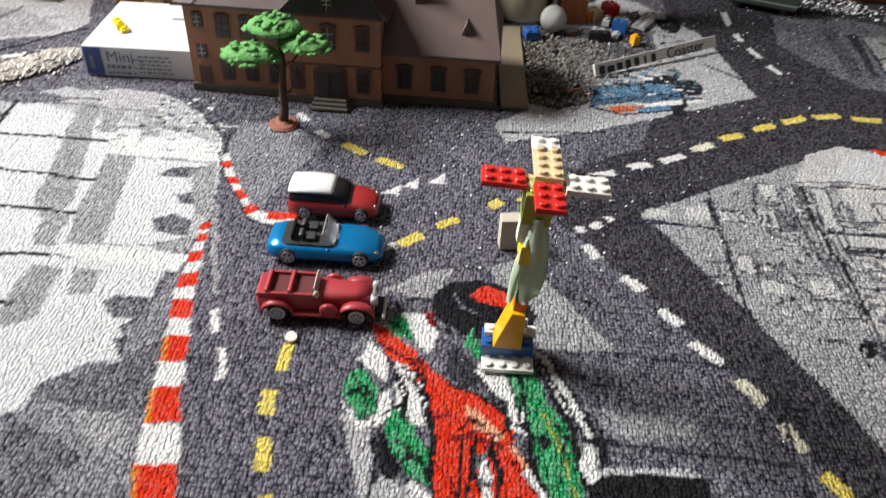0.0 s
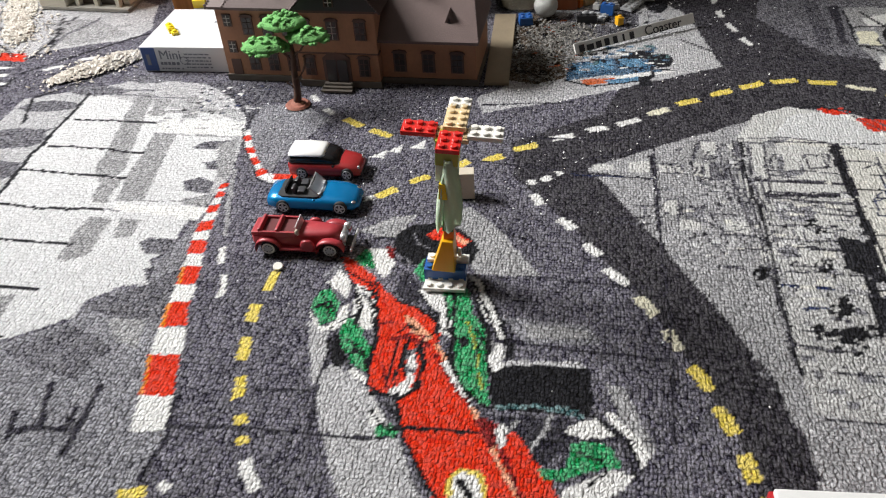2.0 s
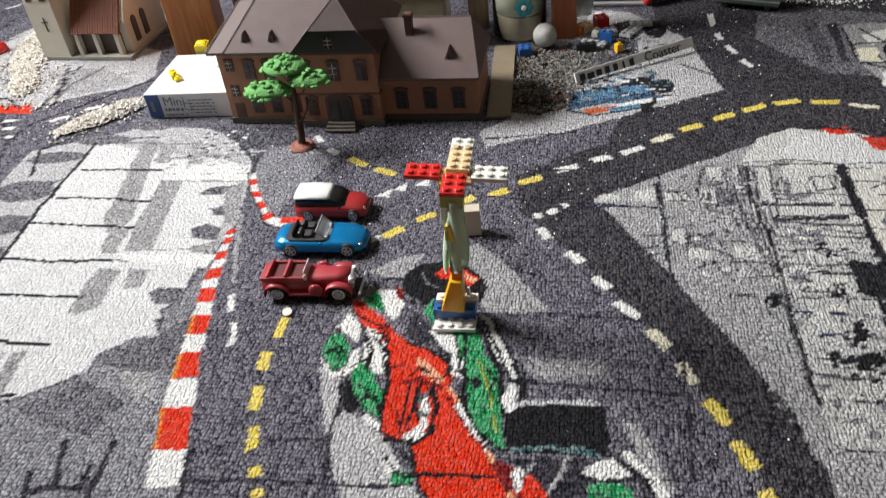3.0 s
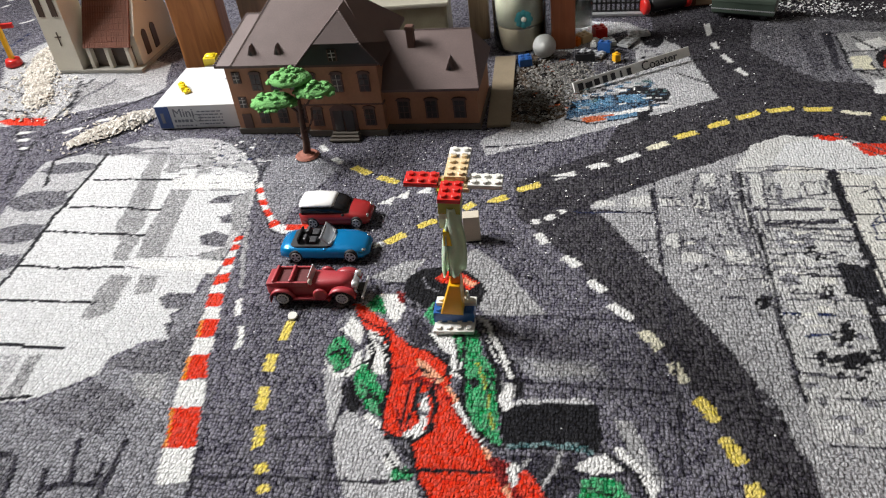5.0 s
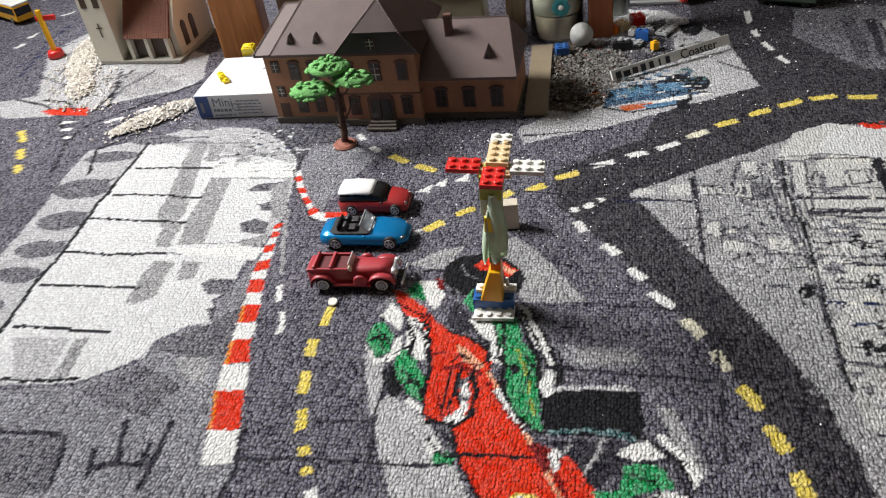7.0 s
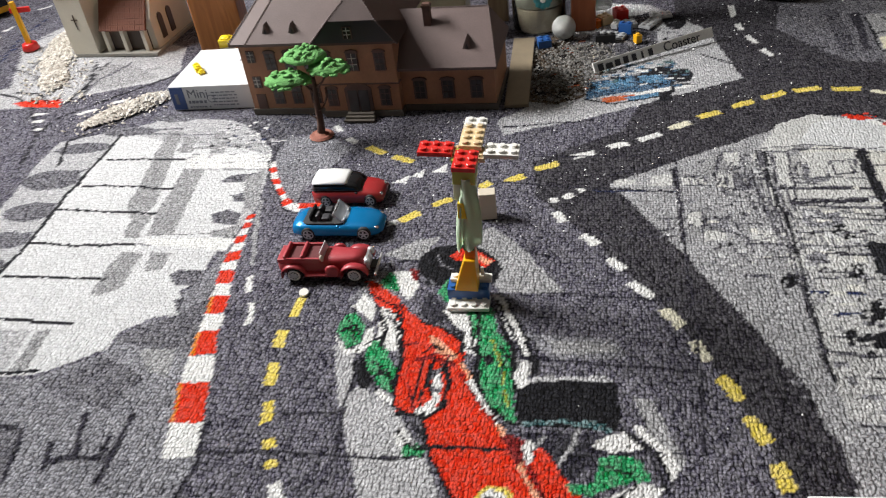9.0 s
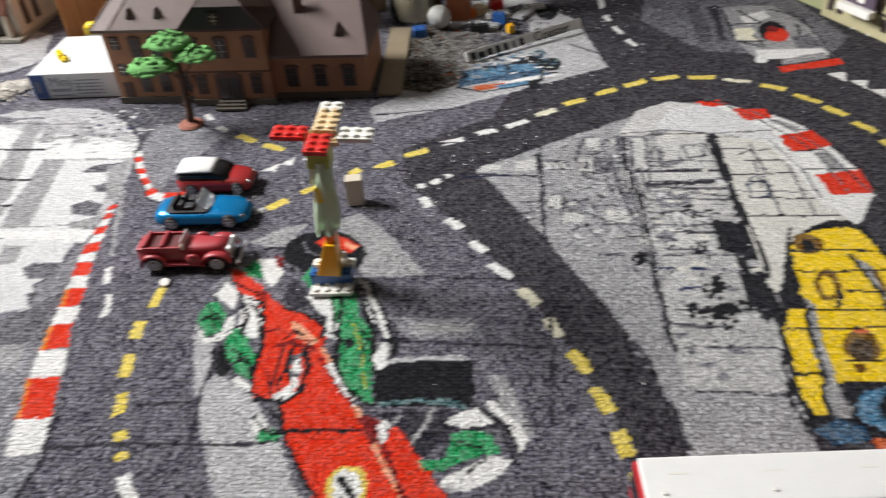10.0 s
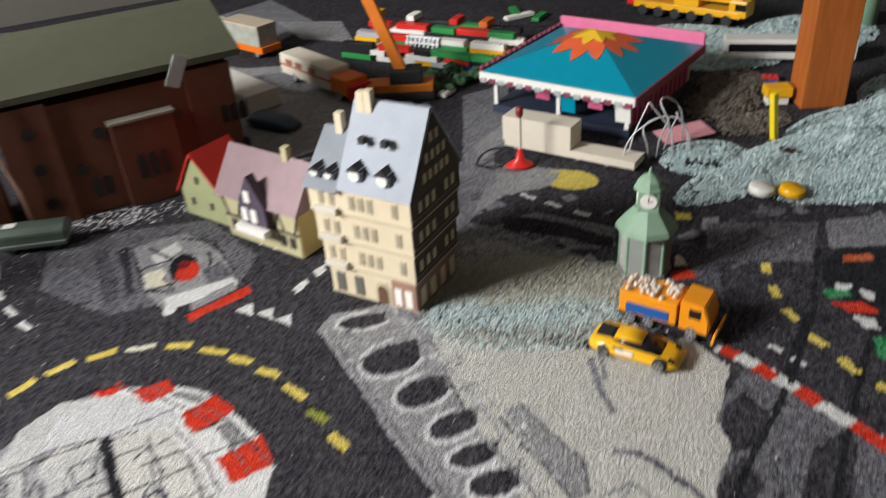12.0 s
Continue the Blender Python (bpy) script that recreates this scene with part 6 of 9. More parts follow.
def town_hall():
    t = thing("town_hall", "terracotta model town hall with a mauve hipped roof on the carpet", "model house", (-0.176, 0.747, 0.0012), -0.9)
    W, D, H = 0.176, 0.105, 0.086
    part("wall", box(B(), (W, D, H), (W / 2, D / 2, 0)), wall_terracotta, t, "terracotta main block")
    part("wing_wall", box(B(), (0.102, 0.088, 0.052), (W + 0.051, 0.049, 0)), wall_terracotta, t, "lower wing")
    part("bay_wall", box(B(), (0.088, 0.008, H), (0.132, -0.0035, 0)), wall_terracotta, t, "projecting middle bay")
    # added band: its dark tone stands for the darkness at the walls' foot
    bm = B()
    box(bm, (W + 0.003, D + 0.003, 0.007), (W / 2, D / 2, 0))
    box(bm, (0.104, 0.091, 0.007), (W + 0.052, 0.049, 0))
    box(bm, (0.091, 0.010, 0.007), (0.132, -0.004, 0))
    part("plinth", bm, stone_grey, t, "added dark band at the foot of the walls")
    bm = B()
    box(bm, (W + 0.004, D + 0.004, 0.003), (W / 2, D / 2, H - 0.003))
    box(bm, (0.106, 0.092, 0.003), (W + 0.051, 0.049, 0.049))
    box(bm, (0.091, 0.0095, 0.0026), (0.132, -0.004, H - 0.0026))
    box(bm, (0.091, 0.0092, 0.0016), (0.132, -0.0038, 0.038))
    part("cornice", bm, trim_brown, t)
    part("roof", hip(B(), 0.012, W + 0.006, -0.008, D + 0.008, H + 0.001, 0.060, W - 0.048, D / 2, 0.150), roof_slate, t, "mauve hipped roof")
    part("side_roof", hip(B(), -0.008, 0.060, -0.006, D + 0.006, H + 0.0005, 0.018, 0.060, D / 2, 0.122), roof_slate, t, "lower hipped side roof")
    # cross gable with a half hip over the bay
    bm = B()
    zb, zt, zr = H + 0.0005, H + 0.025, 0.137
    xl, xr, xm, y0 = 0.090, 0.180, 0.1375, -0.010
    f = [bm.verts.new(p) for p in ((xl, y0, zb), (xr, y0, zb), (xm + 0.024, y0, zt), (xm - 0.024, y0, zt))]
    bm.faces.new(f)
    part("gable", bm, slate_dark, t, "dark slate gable")
    bm = B()
    e0, e1 = bm.verts.new((xl - 0.004, y0 - 0.003, zb - 0.002)), bm.verts.new((xr + 0.004, y0 - 0.003, zb - 0.002))
    g0, g1 = bm.verts.new((xm - 0.026, y0 - 0.003, zt)), bm.verts.new((xm + 0.026, y0 - 0.003, zt))
    r0, r1 = bm.verts.new((xm, y0 + 0.026, zr)), bm.verts.new((xm, 0.052, zr))
    b0, b1 = bm.verts.new((xl - 0.004, 0.052, zb - 0.002)), bm.verts.new((xr + 0.004, 0.052, zb - 0.002))
    bm.faces.new((e0, g0, r0, r1, b0))
    bm.faces.new((e1, b1, r1, r0, g1))
    bm.faces.new((g0, g1, r0))
    bmesh.ops.solidify(bm, geom=list(bm.faces), thickness=0.0018)
    part("gable_roof", bm, roof_slate, t, "mauve half-hipped gable roof")
    bm = B()
    for a, b in (((xl - 0.004, y0 - 0.003, zb - 0.002), (xm - 0.026, y0 - 0.003, zt)), ((xm - 0.026, y0 - 0.003, zt), (xm, y0 + 0.026, zr)), ((xm + 0.026, y0 - 0.003, zt), (xm, y0 + 0.026, zr)), ((0.012, -0.008, H + 0.001), (0.060, D / 2, 0.150)), ((-0.008, -0.006, H + 0.001), (0.018, D / 2, 0.122)), ((0.018, D / 2, 0.122), (0.050, D / 2, 0.122)), ((xm + 0.026, y0 - 0.003, zt), (xr + 0.004, y0 - 0.003, zb - 0.002)), ((0.060, D / 2, 0.150), (W - 0.048, D / 2, 0.150))):
        a, b = Vector(a), Vector(b)
        n = max(3, int((b - a).length / 0.0030))
        for k in range(n):
            p = a.lerp(b, (k + 0.5) / n)
            ball(bm, 0.0014, p, (1, 1, 0.8), 1)
    tagged(part("ridge_tiles", bm, roof_slate, t, "row of ridge tiles"), kind="stuff")
    part("wing_roof", hip(B(), W - 0.006, W + 0.106, -0.004, 0.100, 0.053, W - 0.02, W + 0.094, 0.049, 0.098), roof_slate, t, "mauve wing roof")
    bm = B()
    for a, b in (((W + 0.106, -0.004, 0.053), (W + 0.094, 0.049, 0.098)), ((W + 0.03, 0.049, 0.098), (W + 0.094, 0.049, 0.098))):
        a, b = Vector(a), Vector(b)
        n = int((b - a).length / 0.0030)
        for k in range(n):
            ball(bm, 0.0013, a.lerp(b, (k + 0.5) / n), (1, 1, 0.7), 1)
    tagged(part("ridge_tiles", bm, roof_slate, t), kind="stuff")
    bm = box(B(), (0.008, 0.007, 0.030), (W + 0.030, 0.036, 0.078))
    box(bm, (0.0095, 0.0085, 0.003), (W + 0.030, 0.036, 0.104))
    part("chimney", bm, trim_brown, t, "brown chimney")
    small_dormer(t, 0.036, 0.000, 0.0945)
    small_dormer(t, 0.066, 0.000, 0.0945)
    small_dormer(t, W + 0.074, 0.012, 0.066, 0.009)
    # windows of the front
    for z in (0.013, 0.054):
        for x in (0.034, 0.056, 0.078):
            facade_window(t, x, -0.0002, z, 0.0125, 0.020)
    for x, z in ((0.100, 0.013), (0.160, 0.013), (0.100, 0.054), (0.130, 0.054), (0.160, 0.054)):
        facade_window(t, x, -0.0077, z, 0.0125, 0.021, white=(x == 0.130))
    for x in (W + 0.020, W + 0.051, W + 0.082):
        facade_window(t, x, 0.0048, 0.014, 0.0140, 0.022)
    bm = B()
    prism(bm, [(-0.015, 0), (0.015, 0), (0.015, 0.030), (0.010, 0.034), (0, 0.036), (-0.010, 0.034), (-0.015, 0.030)], 0.003, Matrix.Translation((0.130, -0.0095, 0.004)))
    door = part("door", bm, trim_brown, t, "dark double door with a curved head")
    bm = B()
    for x in (-0.0062, 0.0062):
        box(bm, (0.0105, 0.0012, 0.027), (0.130 + x, -0.0100, 0.005))
    part("door_leaf", bm, glass_dark, door)
    bm = B()
    for k in range(3):
        box(bm, (0.034 - 0.002 * k, 0.014 - 0.004 * k, 0.0022), (0.130, -0.0155 + 0.002 * k, 0.0022 * k))
    part("steps", bm, stone_grey, t, "grey stone steps")
    # gable window and the west side
    facade_window(t, 0.131, y0 - 0.0002, H + 0.005, 0.010, 0.013, white=True, arch=False)
    for y in (0.020, 0.050, 0.080):
        for z in (0.022, 0.052):
            facade_window(t, -0.0002, y, z, 0.011, 0.018, -90, True, False)
    for z in (0.033, 0.063):
        facade_window(t, 0.012, -0.0002, z, 0.0095, 0.0135, white=True, arch=False)
    part("corner_door", box(B(), (0.011, 0.0016, 0.024), (0.012, -0.0003, 0.001)), trim_brown, t)
    part("side_door", box(B(), (0.0016, 0.012, 0.026), (-0.0005, 0.017, 0.002)), trim_brown, t)
    return t


town_hall()

# ---- model tree ----
def model_tree():
    t = thing("model_tree", "model tree with bright green flocked crowns and brown trunk", "model tree", (-0.0815, 0.6955, 0.0012))
    bark = surface("bark_brown", (0.075, 0.035, 0.022), 0.75, grain=50, vary=0.3, bump=0.8)
    leaf = surface("flock_green", (0.13, 0.36, 0.10), 0.85, grain=60, vary=0.3, bump=1.0, depth=0.002)
    bm = B()
    tube(bm, 0.0135, 0.011, 0.0022, n=18)
    ball(bm, 0.009, (0, 0, 0.001), (1, 1, 0.35), 2, 0.4, 3)
    part("base", bm, surface("clay_base", (0.25, 0.09, 0.06), 0.8, vary=0.3), t, "reddish brown foot")
    bm = B()
    spine = [(0, 0, 0), (0.002, 0, 0.015), (0.002, 0.001, 0.035), (0.004, 0, 0.055), (0.004, 0.001, 0.080)]
    rings = []
    for (x, y, z), r in zip(spine, (0.0042, 0.0034, 0.0030, 0.0027, 0.0016)):
        rings.append([Vector((x + r * (1 + 0.3 * math.sin(3 * k + z * 300)) * math.cos(k * math.pi / 5), y + r * math.sin(k * math.pi / 5), z)) for k in range(10)])
    loft(bm, rings)
    part("trunk", bm, bark, t, "knotty brown trunk", True)
    limbs = [((0.004, 0, 0.050), (-0.008, -0.004, 0.066)), ((0.004, 0, 0.055), (0.022, -0.002, 0.074)), ((0.004, 0, 0.062), (0.005, 0.004, 0.092)), ((0.002, 0, 0.030), (0.013, -0.003, 0.040)), ((0.002, 0, 0.020), (-0.006, -0.003, 0.027)), ((0.013, -0.003, 0.040), (0.018, -0.004, 0.058))]
    for a, b in limbs:
        a, b = Vector(a), Vector(b)
        wire("limb", [a, a.lerp(b, 0.5) + Vector((0.001, 0, -0.002)), b], 0.0011, bark, t)
    rnd = random.Random(5)
    for cx, cy, cz, rx, ry, rz in ((-0.020, -0.008, 0.069, 0.025, 0.018, 0.012), (-0.001, 0.004, 0.088, 0.024, 0.018, 0.013), (0.025, -0.004, 0.079, 0.022, 0.016, 0.011)):
        bm = ball(B(), 1.0, (0, 0, 0), (1, 1, 1), 3, 0.0)
        for v in bm.verts:
            v.co = Vector((cx + v.co.x * rx * 0.95, cy + v.co.y * ry * 0.95, cz + v.co.z * rz * (0.62 if v.co.z > 0 else 0.3))) + 0.0032 * noise.noise(v.co * 4.5 + Vector((cx * 900, 0, 0))) * v.co.normalized()
        for k in range(80):
            a, q = rnd.uniform(0, 6.283), math.sqrt(rnd.random())
            x, y = cx + rx * q * math.cos(a), cy + ry * q * math.sin(a)
            z = cz + rz * (1 - q * q) * rnd.uniform(0.2, 1) - 0.002 * q
            ball(bm, rnd.uniform(0.0018, 0.0036), (x, y, z), (1.2, 1.1, 0.6), 1, 0.9, k)
        part("crown", bm, leaf, t, "clump of bright green flock", True)
    return t


model_tree()


# ---- white carton with a loose yellow piece ----
def bars(bm, x0, z0, width, rows, step, height, y, seed=1):
    rnd = random.Random(seed)
    for r in range(rows):
        x = x0
        while x < x0 + width:
            w = rnd.uniform(0.0015, 0.006)
            box(bm, (min(w, x0 + width - x), 0.0003, height), (x + w / 2, y, z0 - r * step))
            x += w + 0.0012
    return bm


def letters(name, text, size, m, material, parent, depth=0.0002):
    cu = bpy.data.curves.new(name, "FONT")
    cu.body, cu.size, cu.extrude = text, size, depth
    ob = new("tmp_text", cu)
    me = bpy.data.meshes.new_from_object(ob.evaluated_get(bpy.context.evaluated_depsgraph_get()))
    bpy.data.objects.remove(ob)
    me.transform(m)
    me.materials.append(material)
    o = new(name, me)
    o.parent = parent
    return o


def carton():
    t = thing("carton", "flat white printed carton with a blue end on the carpet", "box", (-0.285, 0.760, 0.0012), 1.5)
    L, D, H = 0.135, 0.105, 0.0300
    white_card = surface("white_card", (0.56, 0.57, 0.58), 0.55, vary=0.04)
    part("body", box(B(), (L, D, H), (L / 2, D / 2, 0), bevel=0.0008), white_card, t)
    navy = surface("navy_print", (0.03, 0.07, 0.22), 0.5)
    grey_ink = surface("grey_ink", (0.16, 0.17, 0.2), 0.6)
    part("end_panel", box(B(), (0.0165, 0.0004, H - 0.002), (0.0095, -0.0003, 0.001)), navy, t, "dark blue end panel")
    part("end_panel", box(B(), (0.0004, D - 0.002, H - 0.002), (-0.0003, D / 2, 0.001)), navy, t, "dark blue end panel")
    part("end_mark", box(B(), (0.004, 0.0004, 0.013), (0.008, -0.0007, 0.008)), grey_ink, t)
    letters("lettering", "Mini", 0.0155, pose(0.0215, -0.0004, 0.0155, 90), grey_ink, t)
    bm = bars(B(), 0.0215, 0.0085, 0.022, 1, 0.003, 0.0035, -0.0004, 3)
    bars(bm, 0.0215, 0.003, 0.024, 1, 0.003, 0.0018, -0.0004, 4)
    bars(bm, 0.052, 0.021, 0.030, 5, 0.004, 0.0014, -0.0004, 5)
    part("print_bars", bm, grey_ink, t, "lines of small grey print")
    bm = B()
    for k in range(20):
        a = k * math.pi / 10
        box(bm, (0.0012, 0.0003, 0.0008), (0.0505 + 0.0045 * math.cos(a), -0.0004, 0.0135 + 0.0045 * math.sin(a)))
    part("seal_mark", bm, grey_ink, t)
    bm = box(B(), (0.012, 0.004, 0.0003), (0.072, 0.068, H + 0.0001))
    part("top_mark", bm, grey_ink, t)
    return t


carton()
t = thing("brick_piece", "small yellow hinged building brick lying on the carton", "toy brick", (-0.262, 0.800, 0.0316), -52)
part("plate", bricks(B(), 2, 1, (-0.004, 0, 0), 2), brick_lemon, t)
part("plate", bricks(B(), 1, 1, (0.008, 0.0015, 0), 1), brick_lemon, t)
t = thing("brick_piece", "small yellow rounded brick standing behind the carton", "toy brick", (-0.259, 0.880, 0.0012), 10)
part("base_brick", bricks(B(), 2, 2, (0, 0, 0), 9), brick_white, t, "white brick column")
part("brick", bricks(B(), 2, 2, (0, 0, 0.0288), 3), brick_lemon, t)
part("dome", ball(B(), 0.0065, (0, 0, 0.0386), (1, 1, 0.5)), brick_lemon, t, "", True)


# ---- model church ----
def church():
    t = thing("model_church", "cream model church with a red tiled roof and square tower", "model church", (-0.5100, 0.9240, 0.0012), -3)
    cream = surface("cream_wall", (0.62, 0.58, 0.48), 0.7, vary=0.06, bump=0.25)
    tile = surface("red_tile", (0.2, 0.072, 0.042), 0.65, vary=0.15)
    dark = surface("dark_glazing", (0.07, 0.045, 0.03), 0.35)
    base = surface("paved_base", (0.3, 0.285, 0.25), 0.85, vary=0.2)
    part("base", box(B(), (0.130, 0.120, 0.004), (0.058, 0.064, 0)), base, t, "grey paved base plate")
    part("tower", box(B(), (0.040, 0.044, 0.260), (0.011, 0.027, 0.004)), cream, t, "tall square cream tower")
    bm = B()
    prism(bm, [(0.020, 0.004), (0.118, 0.004), (0.118, 0.050), (0.080, 0.150), (0.020, 0.046)], 0.080, Matrix(((0, 1, 0, 0.038), (1, 0, 0, 0), (0, 0, 1, 0), (0, 0, 0, 1))))
    part("nave", bm, cream, t, "cream nave")
    # tiled slope in courses
    bm = B()
    low, high = Vector((0, 0.010, 0.034)), Vector((0, 0.088, 0.156))
    for k in range(18):
        p0 = low.lerp(high, k / 18)
        box(bm, (0.072, 0.0036, 0.0090), (0.0765, p0.y, p0.z), tip=(-33, 0))
        for j in range(19):
            box(bm, (0.0029, 0.0016, 0.0060), (0.0430 + 0.0038 * j, p0.y - 0.0016, p0.z + 0.0012), tip=(-30, 0))
    part("roof", bm, tile, t, "brown-red tiled roof")
    for x in (0.046, 0.074, 0.106):
        part("porch_pier", box(B(), (0.0055, 0.008, 0.032), (x, 0.014, 0.004)), cream, t)
    part("porch_arch", box(B(), (0.066, 0.002, 0.028), (0.076, 0.0190, 0.004)), dark, t)
    for y, z, h in ((0.0, 0.082, 0.050),):
        for x in (0.001, 0.021):
            bm = B()
            prism(bm, [(-0.0045, 0), (0.0045, 0), (0.0045, h), (0.002, h + 0.004), (-0.002, h + 0.004), (-0.0045, h)], 0.002, Matrix.Translation((x, 0.0042, z)))
            part("window", bm, dark, t, "tall narrow round-headed window")
    bm = box(B(), (0.0012, 0.0008, 0.020), (0.012, 0.0046, 0.040))
    box(bm, (0.0095, 0.0008, 0.0013), (0.012, 0.0046, 0.0525))
    part("cross", bm, dark, t, "thin dark cross")
    for y in (0.042, 0.066):
        bm = B()
        prism(bm, [(-0.0055, 0), (0.0055, 0), (0.0055, 0.030), (0.003, 0.034), (0, 0.0355), (-0.003, 0.034), (-0.0055, 0.030)], 0.002, pose(0.1195, y, 0.012, 0, 0, 90))
        part("window", bm, dark, t, "round-headed window")
    part("round_window", tube(B(), 0.0045, 0.0045, 0.002, (0.1172, 0.073, 0.080), (0, 90, 0), 16), dark, t)
    return t


church()

# ---- yellow and red toy signals ----
def signal(x, y, turn, label, tall=0.062):
    t = thing("toy_signal", label, "toy signal", (x, y, 0.0012), turn)
    part("foot", tube(B(), 0.0125, 0.0105, 0.010, n=22, bevel=0.0012), brick_red, t, "round red foot", True)
    part("pole", box(B(), (0.0062, 0.0062, tall), (0, 0, 0.009), bevel=0.0008), brick_yellow, t, "yellow pole")
    part("arm", box(B(), (0.030, 0.0042, 0.0075), (0.006, 0.003, tall - 0.008), bevel=0.0012), brick_red, t, "red arm")
    return t


signal(-0.612, 0.963, 8, "yellow toy signal with a red foot and red arm")

# ---- tall wooden legs of the furniture ----
oak = wood("orange_oak", (0.36, 0.125, 0.028), (0.58, 0.235, 0.06))
dark_oak = wood("dark_wood", (0.09, 0.04, 0.018), (0.19, 0.09, 0.04))
amber_wood = wood("amber_wood", (0.32, 0.085, 0.014), (0.45, 0.13, 0.026))
mahogany = wood("red_wood", (0.22, 0.06, 0.02), (0.34, 0.1, 0.035))


def leg(name, x, y, w, d, h, mat, turn, label):
    t = thing(name, label, "furniture leg", (x, y, 0.0005), turn)
    part("post", box(B(), (w, d, h), bevel=0.002), mat, t)
    return t


leg("wooden_post", -0.298, 0.958, 0.062, 0.055, 0.34, oak, 14, "tall orange wooden post standing on the carpet")
# 0.45 m posts: unseen upper lengths are added to cast shade eastward
leg("wooden_post", -0.215, 0.985, 0.055, 0.06, 0.45, dark_oak, 8, "dark brown wooden post behind the town hall")
leg("wooden_post", 0.186, 0.965, 0.030, 0.032, 0.45, mahogany, 4, "reddish brown wooden post beside the jar")
leg("wooden_post", 1.455, 0.825, 0.062, 0.05, 0.40, amber_wood, -28, "orange-brown wooden post by the gravel")


# ---- articulated bus ----
def bus_part(t, name, L, front):
    W, H = 0.0315, 0.0365
    body = part(name, box(B(), (L, W, H - 0.008), (0, 0, 0.005), bevel=0.0012), surface(name + "_red", (0.42, 0.015, 0.02), 0.3, coat=0.3), t, "red body")
    part("roof", box(B(), (L - 0.0045, W - 0.0014, 0.0044), (0, 0, H - 0.004), bevel=0.0012), white_gloss, body, "white roof")
    for y in (-W / 2, W / 2):
        part("window_band", box(B(), (L - 0.006, 0.0006, 0.012), (0, y, 0.0175)), black_gloss, body, "dark window band")
    n = int(L / 0.019)
    for k in range(n + 1):
        for y in (-W / 2, W / 2):
            part("window_pillar", box(B(), (0.0010, 0.0010, 0.012), (-L / 2 + 0.003 + k * (L - 0.006) / n, y, 0.0175)), brick_red, body)
    for k in range(3):
        part("roof_hatch", box(B(), (0.010, 0.0014, 0.0004), (-L / 2 + 0.022 + k * (L - 0.044) / 2, 0.004, H + 0.0001)), brick_white, body)
        part("roof_vent", tube(B(), 0.0012, 0.0012, 0.0012, (-L / 2 + 0.012 + k * (L - 0.03) / 2, -0.008, H), n=10), brick_white, body)
    bm = B()
    box(bm, (L - 0.002, W + 0.0006, 0.0012), (0, 0, 0.0105))
    part("waistline", bm, surface(name + "_dark", (0.12, 0.008, 0.01), 0.4), body)
    for x in ((-L * 0.3, L * 0.32) if front else (L * 0.18,)):
        for y in (-0.0135, 0.0135):
            wheel(t, (x, y, 0.0062), 0.0060, 0.0045, rubber, silver)
    if front:
        part("windscreen", box(B(), (0.0006, W - 0.005, 0.015), (-L / 2, 0, 0.015)), black_gloss, body)
    return body


def bus():
    t = thing("toy_bus", "red articulated toy bus with a white roof on the carpet", "toy bus", (0.394, 0.2405, 0.0012), 4.0)
    a = bus_part(t, "front_car", 0.1425, True)
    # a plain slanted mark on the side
    bm = B()
    for dx, dz, w in ((0, 0.006, 0.018), (-0.002, 0.0125, 0.018), (-0.004, 0.019, 0.018)):
        box(bm, (w, 0.0005, 0.0036), (-0.020 + dx, -0.0162, dz))
    box(bm, (0.0045, 0.0005, 0.008), (-0.031, -0.0162, 0.0138))
    box(bm, (0.0045, 0.0005, 0.008), (-0.0135, -0.0162, 0.0072))
    part("side_mark", bm, brick_white, a, "white curved side mark")
    t2 = thing("toy_bus_trailer", "red rear car of the articulated toy bus, white roof", "toy bus", (0.5445, 0.2545, 0.0012), 1.2)
    b = bus_part(t2, "rear_car", 0.114, False)
    bm = B()
    loft(bm, [[Vector((-0.0575 - 0.0012 * k, y * (0.0125 - (k % 2) * 0.002), z)) for y, z in ((-1, 0.006), (1, 0.006), (1, 0.024 - (k % 2) * 0.002), (-1, 0.024 - (k % 2) * 0.002))] for k in range(17)])
    part("bellows", bm, rubber, t2, "black folded bellows")
    bm = box(B(), (0.019, 0.016, 0.030), (-0.068, 0.006, 0.004), turn=-14, bevel=0.001)
    part("coupling", bm, surface("coupling_orange", (0.55, 0.09, 0.02), 0.45, vary=0.3), t2, "orange-red coupling")
    part("rear_mark", box(B(), (0.012, 0.024, 0.018), (0.0615, -0.001, 0.008), bevel=0.0012), brick_yellow, t2, "yellow rear end panel")
    return t


bus()


# ---- clutter beside the town hall ----
t = thing("card_strip", "tan card strip lying beside the town hall", "card", (0.119, 0.838, 0.0012), 2.5)
part("card", box(B(), (0.026, 0.178, 0.0035), (0, 0, 0), bevel=0.0005), surface("tan_strip", (0.22, 0.175, 0.115), 0.7, vary=0.15), t)


